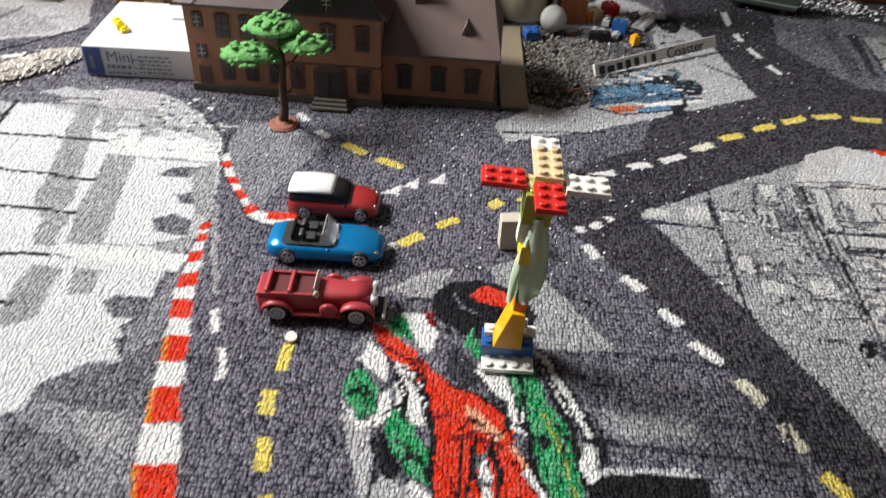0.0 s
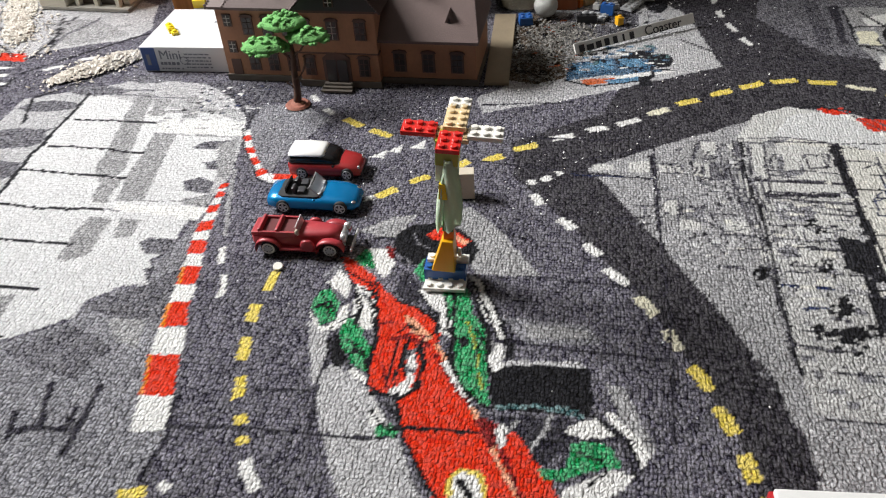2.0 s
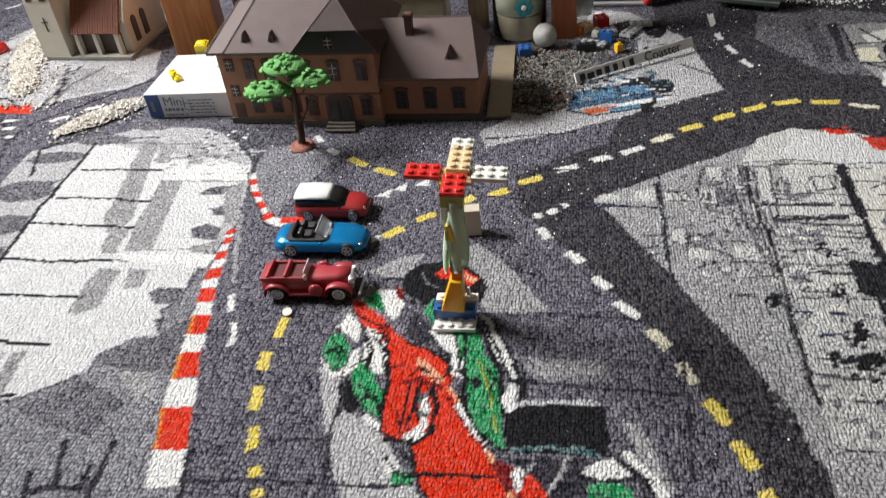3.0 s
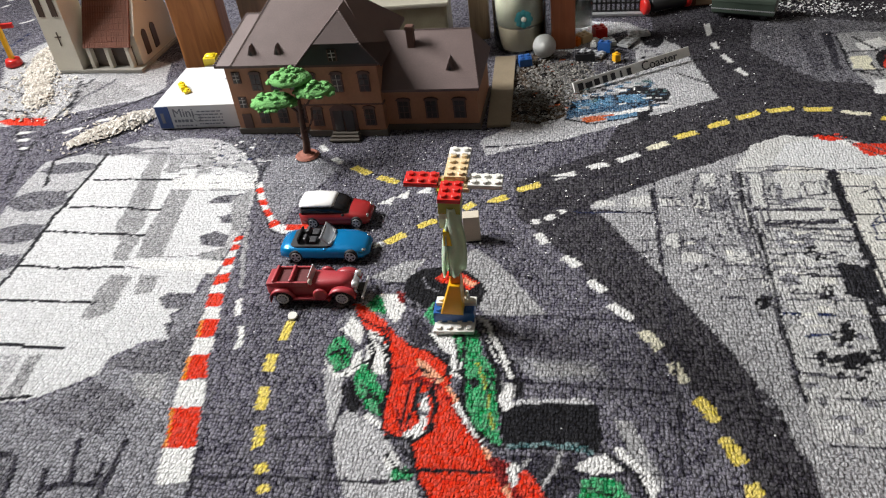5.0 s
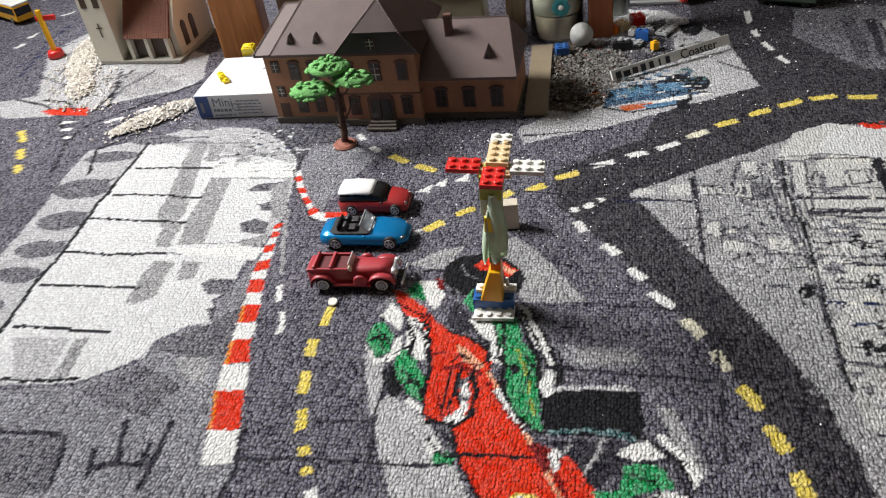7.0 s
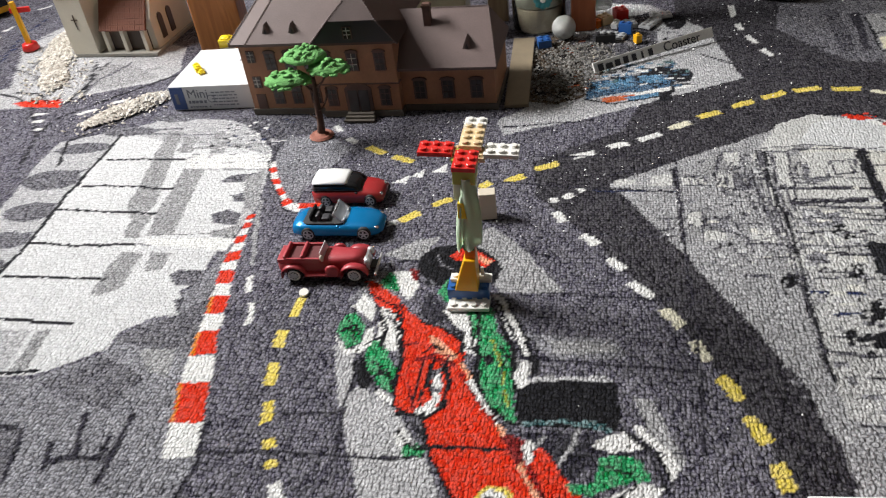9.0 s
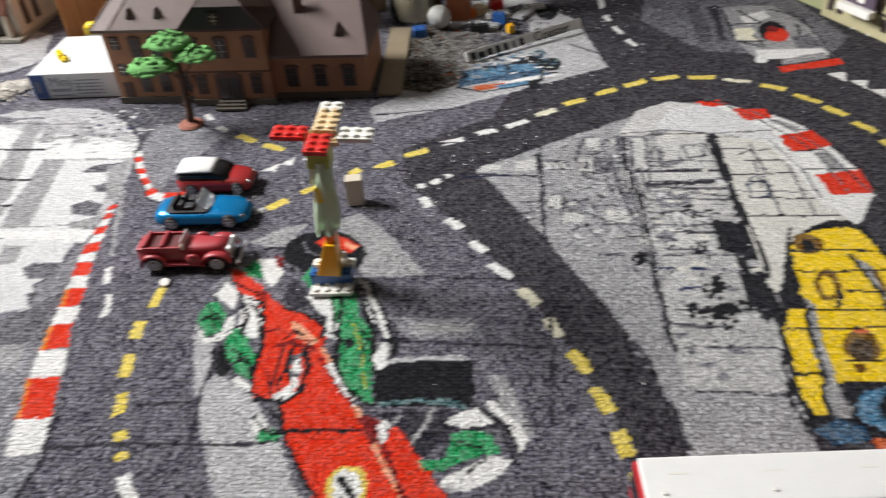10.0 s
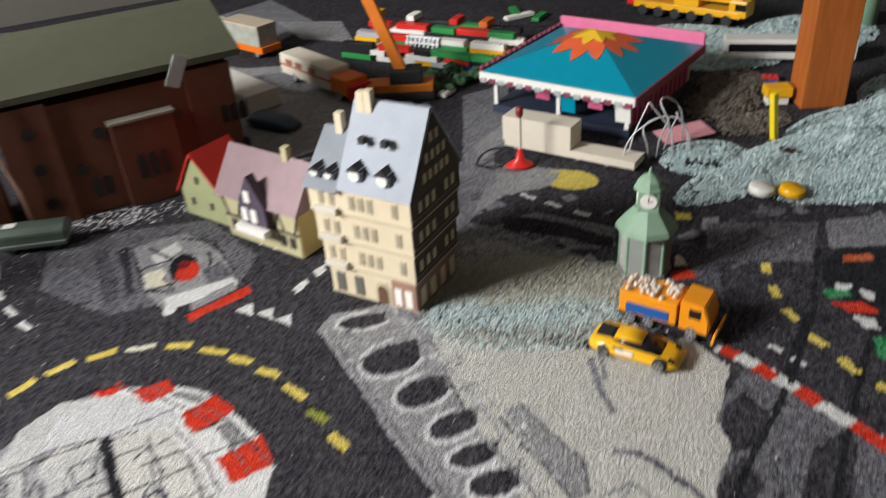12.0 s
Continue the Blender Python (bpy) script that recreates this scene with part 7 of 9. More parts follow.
def jar():
    t = thing("glass_jar", "clear glass jar with a teal flower sticker", "jar", (0.131, 0.970, 0.0012))
    r = 0.034
    bm = B()
    prof = [(r - 0.004, 0), (r, 0.004), (r, 0.085), (r - 0.005, 0.097), (r - 0.006, 0.115), (r - 0.008, 0.115), (r - 0.007, 0.097), (r - 0.002, 0.084), (r - 0.002, 0.005), (r - 0.006, 0.0025)]
    rings = [[Vector((q * math.cos(k * math.pi / 16), q * math.sin(k * math.pi / 16), z)) for k in range(32)] for q, z in prof]
    loft(bm, rings)
    part("jar_glass", bm, clear("jar_glass", (0.93, 0.95, 0.93), 0.05), t, "clear glass", True).visible_shadow = False
    part("filling", tube(B(), r - 0.003, r - 0.003, 0.028, (0, 0, 0.004), n=40), surface("murky_filling", (0.2, 0.17, 0.12), 0.6, vary=0.4, bump=0.8), t, "brownish filling")
    part("paper_lining", tube(B(), r - 0.0032, r - 0.0032, 0.06, (0, 0, 0.034), n=40), surface("pale_lining", (0.4, 0.4, 0.31), 0.7, vary=0.25), t, "pale paper lining", True)
    bm = B()
    for k in range(8):
        a = k * math.pi / 4
        ball(bm, 0.0048, (0.008 + 0.0075 * math.cos(a), -r - 0.0006, 0.047 + 0.0075 * math.sin(a)), (1, 0.18, 1), 1)
    part("flower_sticker", bm, surface("teal_sticker", (0.03, 0.22, 0.24), 0.5), t, "teal flower sticker")
    part("flower_heart", ball(B(), 0.0036, (0.008, -r - 0.0014, 0.047), (1, 0.3, 1), 1), brick_white, t)


jar()
t = thing("glitter_ball", "small silver glitter ball beside the jar", "ball", (0.164, 0.928, 0.0012))
part("ball", ball(B(), 0.0145, (0, 0, 0.0145), detail=4), surface("glitter", (0.55, 0.56, 0.54), 0.35, metal=0.5, grain=140, vary=0.5, bump=1.0, depth=0.001), t, "", True)
t = thing("brick_piece", "dark blue building brick by the glitter ball", "toy brick", (0.141, 0.908, 0.0012), 12)
part("brick", bricks(B(), 2, 2, (0, 0, 0), 3), brick_blue, t)
for x, y, turn, nx, ny, layers, mat, label, up in ((0.232, 0.985, 20, 2, 2, 4, brick_red, "red building brick among loose pieces", 0), (0.238, 0.938, -15, 2, 1, 4, brick_blue, "blue building brick among loose pieces", 0), (0.252, 0.909, 30, 1, 1, 3, brick_yellow, "yellow building brick leaning on the board", 0), (0.268, 0.962, 60, 4, 2, 1, brick_grey, "grey building plate lying flat", 0), (0.214, 0.913, 5, 3, 1, 3, brick_black, "black building brick among loose pieces", 0), (0.222, 0.928, -20, 4, 2, 1, brick_grey, "grey building plate under loose pieces", 0), (0.212, 0.972, 40, 2, 2, 3, brick_tan, "tan building brick lying askew", 0), (0.200, 0.962, -35, 2, 1, 3, brick_orange, "orange building brick lying askew", 0), (0.283, 0.985, 10, 3, 2, 1, brick_grey, "grey building plate lying flat", 0), (0.226, 0.958, 75, 2, 1, 2, brick_white, "white building plate among loose pieces", 0), (0.243, 0.958, 15, 2, 2, 2, brick_grey, "grey building brick among loose pieces", 0)):
    t = thing("brick_piece", label, "toy brick", (x, y, 0.0012 + up), turn, "loose bricks by the board")
    part("brick", bricks(B(), nx, ny, (0, 0, 0), layers), mat, t)


def name_board():
    t = thing("name_board", "long white hand-lettered board propped on loose pieces", "sign", (0.2035, 0.827, 0.0016), 30.6, tip=(0, -1.5))
    part("board", box(B(), (0.156, 0.0030, 0.0115), (0.078, 0, 0), tip=(-28, 0), bevel=0.0004), surface("white_board", (0.7, 0.69, 0.66), 0.6, vary=0.12), t)
    m = pose(0.089, -0.0021, 0.0010, 62, 0, 0)
    dark = surface("marker_black", (0.02, 0.02, 0.025), 0.5)
    letters("lettering", "Coaster", 0.0150, m, dark, t, 0.0003)
    bm = B()
    for k, (w, h) in enumerate(((0.0055, 0.006), (0.007, 0.0048), (0.0055, 0.0055), (0.005, 0.006), (0.0045, 0.006), (0.002, 0.006), (0.0045, 0.006))):
        box(bm, (w * 1.25, 0.0006, h * 1.35), (0.008 + 0.0107 * k, -0.0020, 0.0014), tip=(-28, 0), bevel=0.0002)
    part("lettering_bars", bm, dark, t, "row of dark letter-sized bars")


name_board()

# grille of black bars with a red-wheeled roller behind the pieces
t = thing("toy_fence", "black plastic lattice fence piece", "toy fence", (0.254, 1.060, 0.0012), -3)
bm = B()
for k in range(11):
    part("bar", box(B(), (0.0028, 0.003, 0.030), (-0.032 + 0.0064 * k, 0, 0)), brick_black, t)
for k in range(3):
    part("rail", box(B(), (0.070, 0.0024, 0.0025), (0, -0.0004, 0.003 + 0.011 * k)), brick_black, t)
part("white_foot", box(B(), (0.078, 0.012, 0.003), (0, -0.004, 0)), brick_grey, t)
t = thing("toy_roller", "black toy axle with red wheels", "toy part", (0.318, 1.062, 0.0012), 22)
part("axle", tube(B(), 0.009, 0.009, 0.050, (-0.02, 0, 0.011), (0, 90, 0), 18, 0.001), brick_black, t, "", True)
for x in (-0.028, 0.032):
    part("wheel", tube(B(), 0.011, 0.011, 0.008, (x - 0.004, 0, 0.0112), (0, 90, 0), 20, 0.002), brick_red, t, "red wheel", True)
t = thing("plastic_cup", "clear plastic cup behind the loose pieces", "cup", (0.206, 1.030, 0.0012))
bm = B()
loft(bm, [[Vector((q * math.cos(k * math.pi / 12), q * math.sin(k * math.pi / 12), z)) for k in range(24)] for q, z in ((0.016, 0), (0.019, 0.055), (0.018, 0.055), (0.0152, 0.0015))])
part("cup", bm, clear("cup_plastic", (0.9, 0.92, 0.9), 0.12), t, "", True).visible_shadow = False

t = thing("toy_box", "small red box with a white top behind the lattice fence", "box", (0.345, 1.135, 0.0012), -8)
part("body", box(B(), (0.046, 0.026, 0.018), bevel=0.001), brick_red, t, "red body")
part("lid", box(B(), (0.044, 0.024, 0.004), (0, 0, 0.018), bevel=0.001), brick_white, t, "white lid")
bm = ball(B(), 0.030, (0, 0, 0.020), (1.2, 0.8, 0.62), 4, 0.5, 6)
tagged(part("crumpled_bag", bm, surface("bag_green", (0.02, 0.2, 0.06), 0.4, vary=0.2)), "crumpled green plastic bag behind the lattice fence", "bag").matrix_world = pose(0.275, 1.150, 0.0012, 0, 0, 20)
bm = ball(B(), 0.018, (0, 0, 0.012), (1.2, 0.9, 0.7), 3, 0.6, 9)
tagged(part("crumpled_paper", bm, surface("crumpled_white", (0.62, 0.62, 0.6), 0.7)), "crumpled white paper beside the green bag", "paper").matrix_world = pose(0.325, 1.185, 0.0012, 0, 0, 50)

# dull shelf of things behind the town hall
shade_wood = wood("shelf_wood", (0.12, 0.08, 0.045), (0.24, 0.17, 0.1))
t = thing("glass_tray", "pale glass tray behind the town hall", "tray", (-0.02, 0.945, 0.0012), 3)
part("tray", box(B(), (0.13, 0.05, 0.075), bevel=0.004), surface("tray_glass", (0.34, 0.32, 0.22), 0.25, vary=0.2), t)
part("rim", box(B(), (0.136, 0.056, 0.006), (0, 0, 0.073), bevel=0.002), surface("rim_glass", (0.45, 0.43, 0.35), 0.2), t)
# boards stretched above what is seen, to shade the ground east of them
for x, y, w, h, mat in ((-0.115, 0.975, 0.022, 0.42, shade_wood), (-0.082, 0.985, 0.030, 0.45, dark_oak), (0.075, 1.000, 0.026, 0.44, shade_wood)):
    t = thing("wooden_board", "tall brown wooden board standing behind the town hall", "board", (x, y, 0.0012), 4, "boards behind the house")
    part("plank", box(B(), (w, 0.02, h), bevel=0.001), mat, t)


# ---- yellow toy coach far in the west ----
def coach():
    t = thing("toy_coach", "yellow toy coach with dark windows on the carpet road", "toy bus", (-0.800, 1.128, 0.0012), 152)
    part("body", box(B(), (0.10, 0.030, 0.026), (0, 0, 0.005), bevel=0.003), brick_yellow, t)
    part("window", box(B(), (0.094, 0.0308, 0.011), (0, 0, 0.017)), black_gloss, t, "dark window band")
    part("windscreen", box(B(), (0.1006, 0.027, 0.013), (0, 0, 0.015)), black_gloss, t)
    part("roof", box(B(), (0.098, 0.029, 0.004), (0, 0, 0.030), bevel=0.0015), white_gloss, t, "white roof")
    for x in (-0.03, 0.03):
        for y in (-0.0135, 0.0135):
            wheel(t, (x, y, 0.006), 0.006, 0.004, rubber, silver)


coach()


# ---- tall half-timbered corner house ----
cream_front = surface("cream_plaster", (0.64, 0.55, 0.39), 0.75, vary=0.07, bump=0.2)
timber_dark = surface("dark_timber", (0.045, 0.032, 0.026), 0.7, vary=0.25)
slate_grey = surface("blue_grey_slate", (0.28, 0.31, 0.36), 0.6, grain=60, vary=0.1, bump=0.3)
shutter = surface("pale_shutter", (0.5, 0.43, 0.3), 0.7)


def tall_house():
    """Front along +x, its east side along +y."""
    t = thing("tall_house", "tall cream model house with a steep blue-grey roof", "model house", (0.6850, 0.7570, 0.0012), -56)
    W, D, E = 0.1005, 0.080, 0.126
    storeys = ((0.0, 0.034, 0.0), (0.034, 0.066, 0.0022), (0.066, 0.098, 0.0044), (0.098, E, 0.0064))
    for z0, z1, out in storeys:
        part("storey", box(B(), (W + out * 2, D + out * 2, z1 - z0), (W / 2, D / 2, z0)), cream_front, t, "cream plaster storey")
        bm = box(B(), (W + out * 2 + 0.0015, D + out * 2 + 0.0015, 0.0018), (W / 2, D / 2, z0 - 0.0004))
        part("string_course", bm, shutter, t)
        if z0 > 0:
            for x in (0.008, 0.020, 0.043, 0.053, 0.063, 0.090):
                win = part("window", box(B(), (0.0068, 0.0012, 0.015), (x, -out - 0.0002, z0 + 0.008)), shutter, t)
                part("pane", box(B(), (0.0042, 0.0012, 0.0125), (x, -out - 0.0006, z0 + 0.0092)), surface("dim_pane", (0.34, 0.3, 0.22), 0.4), win)
            # dark timbered east side with rows of windows
            part("side_panel", box(B(), (0.0012, D + out * 2 - 0.001, z1 - z0 - 0.002), (W + out + 0.0004, D / 2, z0 + 0.001)), timber_dark, t, "dark timbered side")
            for k in range(6):
                if k == 3:
                    continue
                part("window", box(B(), (0.0012, 0.0052, 0.011), (W + out + 0.0012, 0.009 + k * 0.0124, z0 + 0.011)), shutter, t)
            part("sill_beam", box(B(), (0.002, D + out * 2, 0.0016), (W + out + 0.001, D / 2, z0 + 0.007)), surface("beam_brown", (0.12, 0.09, 0.07), 0.7), t)
        if z0 > 0:
            part("balcony", box(B(), (0.026, 0.006, 0.0065), (0.014, -out - 0.003, z0 + 0.001), bevel=0.0006), surface("balcony_white", (0.6, 0.56, 0.48), 0.6), t, "pale balcony")
    # ground floor: arched door, shop windows
    bm = B()
    prism(bm, [(-0.006, 0), (0.006, 0), (0.006, 0.016), (0.003, 0.021), (-0.003, 0.021), (-0.006, 0.016)], 0.003, Matrix.Translation((0.062, -0.001, 0)))
    part("door", bm, surface("house_door", (0.12, 0.06, 0.035), 0.6), t, "arched brown door")
    bm = B()
    prism(bm, [(-0.009, 0), (0.009, 0), (0.009, 0.018), (0.0045, 0.025), (-0.0045, 0.025), (-0.009, 0.018)], 0.001, Matrix.Translation((0.062, -0.0007, 0)))
    part("door_surround", bm, shutter, t)
    for x, w in ((0.012, 0.010), (0.034, 0.010)):
        part("shop_window", box(B(), (w, 0.0014, 0.022), (x, -0.0004, 0.003)), surface("shop_glass", (0.14, 0.13, 0.11), 0.3), t)
    for x in (0.080, 0.092):
        part("shop_window", box(B(), (0.008, 0.0014, 0.020), (x, -0.0006, 0.003)), brick_white, t, "white framed shop window")
    part("corner_pier", box(B(), (0.027, 0.0012, 0.032), (0.0868, -0.0002, 0.001)), surface("red_stone", (0.32, 0.18, 0.13), 0.75), t, "reddish stone corner")
    # same red stone as the corner, its colour darkened for the shaded side
    part("side_base", box(B(), (0.0012, D, 0.032), (W + 0.0003, D / 2, 0.001)), surface("red_stone_shaded", (0.2, 0.12, 0.09), 0.75), t)
    for k in range(4):
        part("side_arch", box(B(), (0.0014, 0.010, 0.020), (W + 0.0010, 0.011 + k * 0.0195, 0.004)), shutter, t)
    # roofs: a high one to the east, a lower one to the west
    def saddle(x0, x1, y0, y1, z, top, name, mat):
        bm = B()
        ym = (y0 + y1) / 2
        prism(bm, [(y0, z), (y1, z), (ym + 0.002, top), (ym - 0.002, top)], x1 - x0, Matrix(((0, 1, 0, x0), (1, 0, 0, 0), (0, 0, 1, 0), (0, 0, 0, 1))))
        return part(name, bm, mat, t, "steep blue-grey slate roof")
    saddle(0.030, W + 0.009, -0.010, D + 0.008, E, 0.199, "roof", slate_grey)
    saddle(-0.008, 0.0305, -0.013, D + 0.008, E - 0.002, 0.168, "roof", surface("dull_slate", (0.2, 0.22, 0.25), 0.65, grain=60, vary=0.15, bump=0.3))
    part("gable_side", (lambda b: prism(b, [(-0.008, E), (D + 0.006, E), (D / 2, 0.195)], 0.0012, Matrix(((0, 1, 0, W + 0.0088), (1, 0, 0, 0), (0, 0, 1, 0), (0, 0, 0, 1)))))(B()), timber_dark, t, "dark timbered gable")
    for z, n, y0 in ((0.136, 5, 0.016), (0.153, 4, 0.022), (0.170, 2, 0.032)):
        for k in range(n):
            part("window", box(B(), (0.0010, 0.0048, 0.009), (W + 0.0106, y0 + k * 0.0105, z)), shutter, t)
    # dormers with round white fronts
    for x, z, y, s in ((0.004, 0.135, -0.007, 0.8), (0.020, 0.135, -0.007, 0.8), (0.050, 0.139, -0.007, 1.1), (0.080, 0.139, -0.007, 1.1)):
        d = part("dormer", box(B(), (0.012 * s, 0.020, 0.011 * s), (x, y + 0.011, z - 0.002), bevel=0.001), slate_grey, t, "slate dormer")
        part("dormer_window", tube(B(), 0.0052 * s, 0.0052 * s, 0.0012, (x, y + 0.001, z + 0.0035), (90, 0, 0), 16), brick_white, d, "white dormer window")
        bm = B()
        prism(bm, [(-0.0075 * s, 0), (0.0075 * s, 0), (0, 0.006 * s)], 0.022, Matrix.Translation((x, y - 0.001, z + 0.009 * s - 0.002)))
        part("dormer_roof", bm, slate_dark, d)
    for x, z, y in ((0.052, 0.168, 0.011), (0.076, 0.168, 0.011)):
        part("roof_light", box(B(), (0.006, 0.008, 0.006), (x, y, z), bevel=0.0005), slate_dark, t)
    for x, z in ((0.012, 0.158), (0.048, 0.184), (0.040, 0.182)):
        bm = box(B(), (0.0075, 0.0075, 0.026), (x, D / 2 - 0.006, z))
        part("chimney", bm, cream_front, t, "cream chimney")


tall_house()


# ---- two small houses ----
def timbered_house():
    t = thing("timbered_house", "cream model house with dark timber and mauve roof", "model house", (0.6230, 0.9340, 0.0012), -62)
    W, D, E = 0.115, 0.060, 0.055
    yellow = surface("yellow_plaster", (0.58, 0.46, 0.2), 0.75, vary=0.1)
    pale = surface("pale_plaster", (0.46, 0.42, 0.25), 0.75, vary=0.1)
    part("wall", box(B(), (W, D, E), (W / 2, D / 2, 0)), pale, t, "pale plaster walls")
    part("side_wall", box(B(), (0.001, D - 0.002, E), (W + 0.0006, D / 2, 0)), yellow, t, "yellow side wall")
    bm = B()
    prism(bm, [(-0.007, E), (D + 0.007, E), (D / 2, 0.105)], W + 0.012, Matrix(((0, 1, 0, -0.006), (1, 0, 0, 0), (0, 0, 1, 0), (0, 0, 0, 1))))
    part("roof", bm, surface("mauve_tile", (0.25, 0.165, 0.18), 0.65, vary=0.15), t, "mauve saddle roof")
    bm = B()
    prism(bm, [(0.038, 0.030), (0.078, 0.030), (0.078, 0.058), (0.058, 0.092), (0.038, 0.058)], 0.012, Matrix.Translation((0, -0.010, 0)))
    part("gable_bay", bm, surface("dark_bay", (0.07, 0.05, 0.08), 0.6), t, "dark timbered gable bay")
    for x, z, w, h in ((0.046, 0.036, 0.009, 0.016), (0.060, 0.036, 0.009, 0.016), (0.054, 0.060, 0.009, 0.014)):
        part("window", box(B(), (w, 0.001, h), (x, -0.0106, z)), brick_white, t, "white framed window")
    for x in (0.012, 0.026, 0.090, 0.104):
        part("window", box(B(), (0.009, 0.0012, 0.014), (x, -0.0003, 0.010)), timber_dark, t)
    for k in range(8):
        part("timber", box(B(), (0.0020, 0.0012, 0.026), (0.006 + k * 0.0147, -0.0005, 0.028), tip=(0, 18 if k % 2 else -18)), timber_dark, t)
    part("beam", box(B(), (W, 0.0014, 0.0025), (W / 2, -0.0006, 0.027)), timber_dark, t)
    part("beam", box(B(), (W, 0.0014, 0.0025), (W / 2, -0.0006, E - 0.003)), timber_dark, t)
    part("balcony", box(B(), (0.046, 0.010, 0.008), (0.058, -0.014, 0.024), bevel=0.0008), brick_white, t, "white balcony")
    part("chimney", box(B(), (0.008, 0.008, 0.022), (0.085, D / 2, 0.095)), pale, t, "pale chimney")


def red_roof_house():
    t = thing("red_roof_house", "pale green model house with a bright red roof", "model house", (0.5900, 1.0190, 0.0012), -62)
    W, D = 0.088, 0.058
    wallm = surface("pale_green_plaster", (0.36, 0.38, 0.2), 0.75, vary=0.1)
    part("wall", box(B(), (W, D, 0.040), (W / 2, D / 2, 0)), wallm, t, "pale green walls")
    bm = B()
    prism(bm, [(0.002, 0.040), (W - 0.002, 0.040), (W * 0.42, 0.092)], 0.002, Matrix.Translation((0, 0.0, 0)))
    part("gable", bm, wallm, t)
    bm = B()
    for a, b in (((-0.006, 0.036), (W * 0.42, 0.098)), ((W * 0.42, 0.098), (W + 0.006, 0.036))):
        prism(bm, [a, b, (b[0], b[1] - 0.003), (a[0], a[1] - 0.003)], D + 0.010, Matrix.Translation((0, -0.004, 0)))
    part("roof", bm, surface("red_roof", (0.62, 0.03, 0.02), 0.55, vary=0.1), t, "bright red roof")
    for x, z in ((0.036, 0.052), (0.020, 0.018), (0.056, 0.018)):
        part("window", box(B(), (0.006, 0.0012, 0.010), (x, -0.0004, z)), timber_dark, t)
    return t


timbered_house()
red_roof_house().scale = (0.92, 0.92, 0.9)


# ---- brick station with a green-grey roof ----
def station():
    t = thing("brick_station", "large dark red brick model station with a grey-green roof", "model building", (0.415, 1.082, 0.0012), 3)
    brick = surface("station_brick", (0.13, 0.042, 0.02), 0.75, grain=80, vary=0.2, bump=0.4)
    roofm = surface("green_grey_roof", (0.075, 0.077, 0.048), 0.7, vary=0.1, bump=0.2)
    dark = surface("dark_opening", (0.018, 0.013, 0.012), 0.4)
    W, D, E = 0.275, 0.20, 0.146
    part("wall", box(B(), (W, D, E), (W / 2, D / 2, 0)), brick, t, "dark brick walls")
    for x in (0.0, W - 0.055):
        part("corner_tower", box(B(), (0.058, 0.05, 0.152), (x + 0.027, 0.019, 0)), brick, t, "brick corner tower")
    part("middle_bay", box(B(), (0.075, 0.02, 0.110), (0.155, -0.006, 0)), brick, t)
    part("bay_ledge", box(B(), (0.080, 0.024, 0.003), (0.155, -0.006, 0.110)), surface("ledge_stone", (0.26, 0.24, 0.2), 0.7), t)
    bm = B()
    prism(bm, [(-0.008, E + 0.012), (D + 0.02, E + 0.012), (D + 0.02, E + 0.020), (D * 0.62, 0.206), (D * 0.45, 0.206), (-0.008, E + 0.020)], W + 0.03, Matrix(((0, 1, 0, -0.012), (1, 0, 0, 0), (0, 0, 1, 0), (0, 0, 0, 1))))
    part("roof", bm, roofm, t, "broad grey-green roof")
    for x, z in ((0.030, 0.030), (0.030, 0.075), (0.030, 0.120), (0.075, 0.060), (0.225, 0.060), (0.105, 0.100), (0.200, 0.100)):
        part("round_window", tube(B(), 0.0075, 0.0075, 0.002, (x, -0.0004 if 0.05 < x < 0.24 else -0.0058, z), (90, 0, 0), 16), dark, t, "dark round window")
    for x, z, h, y in ((0.085, 0.020, 0.022, 0), (0.098, 0.020, 0.022, 0), (0.142, 0.035, 0.028, -0.016), (0.156, 0.035, 0.028, -0.016), (0.170, 0.035, 0.028, -0.016), (0.210, 0.020, 0.022, 0), (0.258, 0.075, 0.020, -0.006), (0.270, 0.075, 0.020, -0.006), (0.282, 0.075, 0.020, -0.006), (0.262, 0.025, 0.020, -0.006), (0.278, 0.025, 0.020, -0.006)):
        bm = B()
        prism(bm, [(-0.0048, 0), (0.0048, 0), (0.0048, h), (0.002, h + 0.004), (-0.002, h + 0.004), (-0.0048, h)], 0.002, Matrix.Translation((x, y - 0.0008, z)))
        part("window", bm, dark, t, "dark arched window")
    # forecourt wing with a pale door, at the west end
    part("west_wing", box(B(), (0.075, 0.10, 0.105), (-0.055, 0.045, 0)), brick, t)
    part("wing_door", box(B(), (0.020, 0.002, 0.045), (-0.045, -0.0055, 0.002)), surface("wing_door", (0.25, 0.16, 0.1), 0.7), t)
    part("wing_ledge", box(B(), (0.030, 0.004, 0.003), (-0.045, -0.0062, 0.048)), surface("wing_ledge", (0.3, 0.24, 0.18), 0.7), t)
    wire("drain_pipe", [(0.004, -0.012, 0.0), (0.001, -0.013, 0.06), (-0.008, -0.015, 0.11), (-0.014, -0.016, 0.178)], 0.0022, surface("copper_pipe", (0.36, 0.2, 0.13), 0.6), t, "pinkish brown pipe")
    part("roof_flap", box(B(), (0.017, 0.002, 0.042), (0.200, -0.016, 0.140), tip=(12, 24)), surface("pale_flap", (0.42, 0.47, 0.46), 0.5), t, "pale upright flap")
    return t


station()

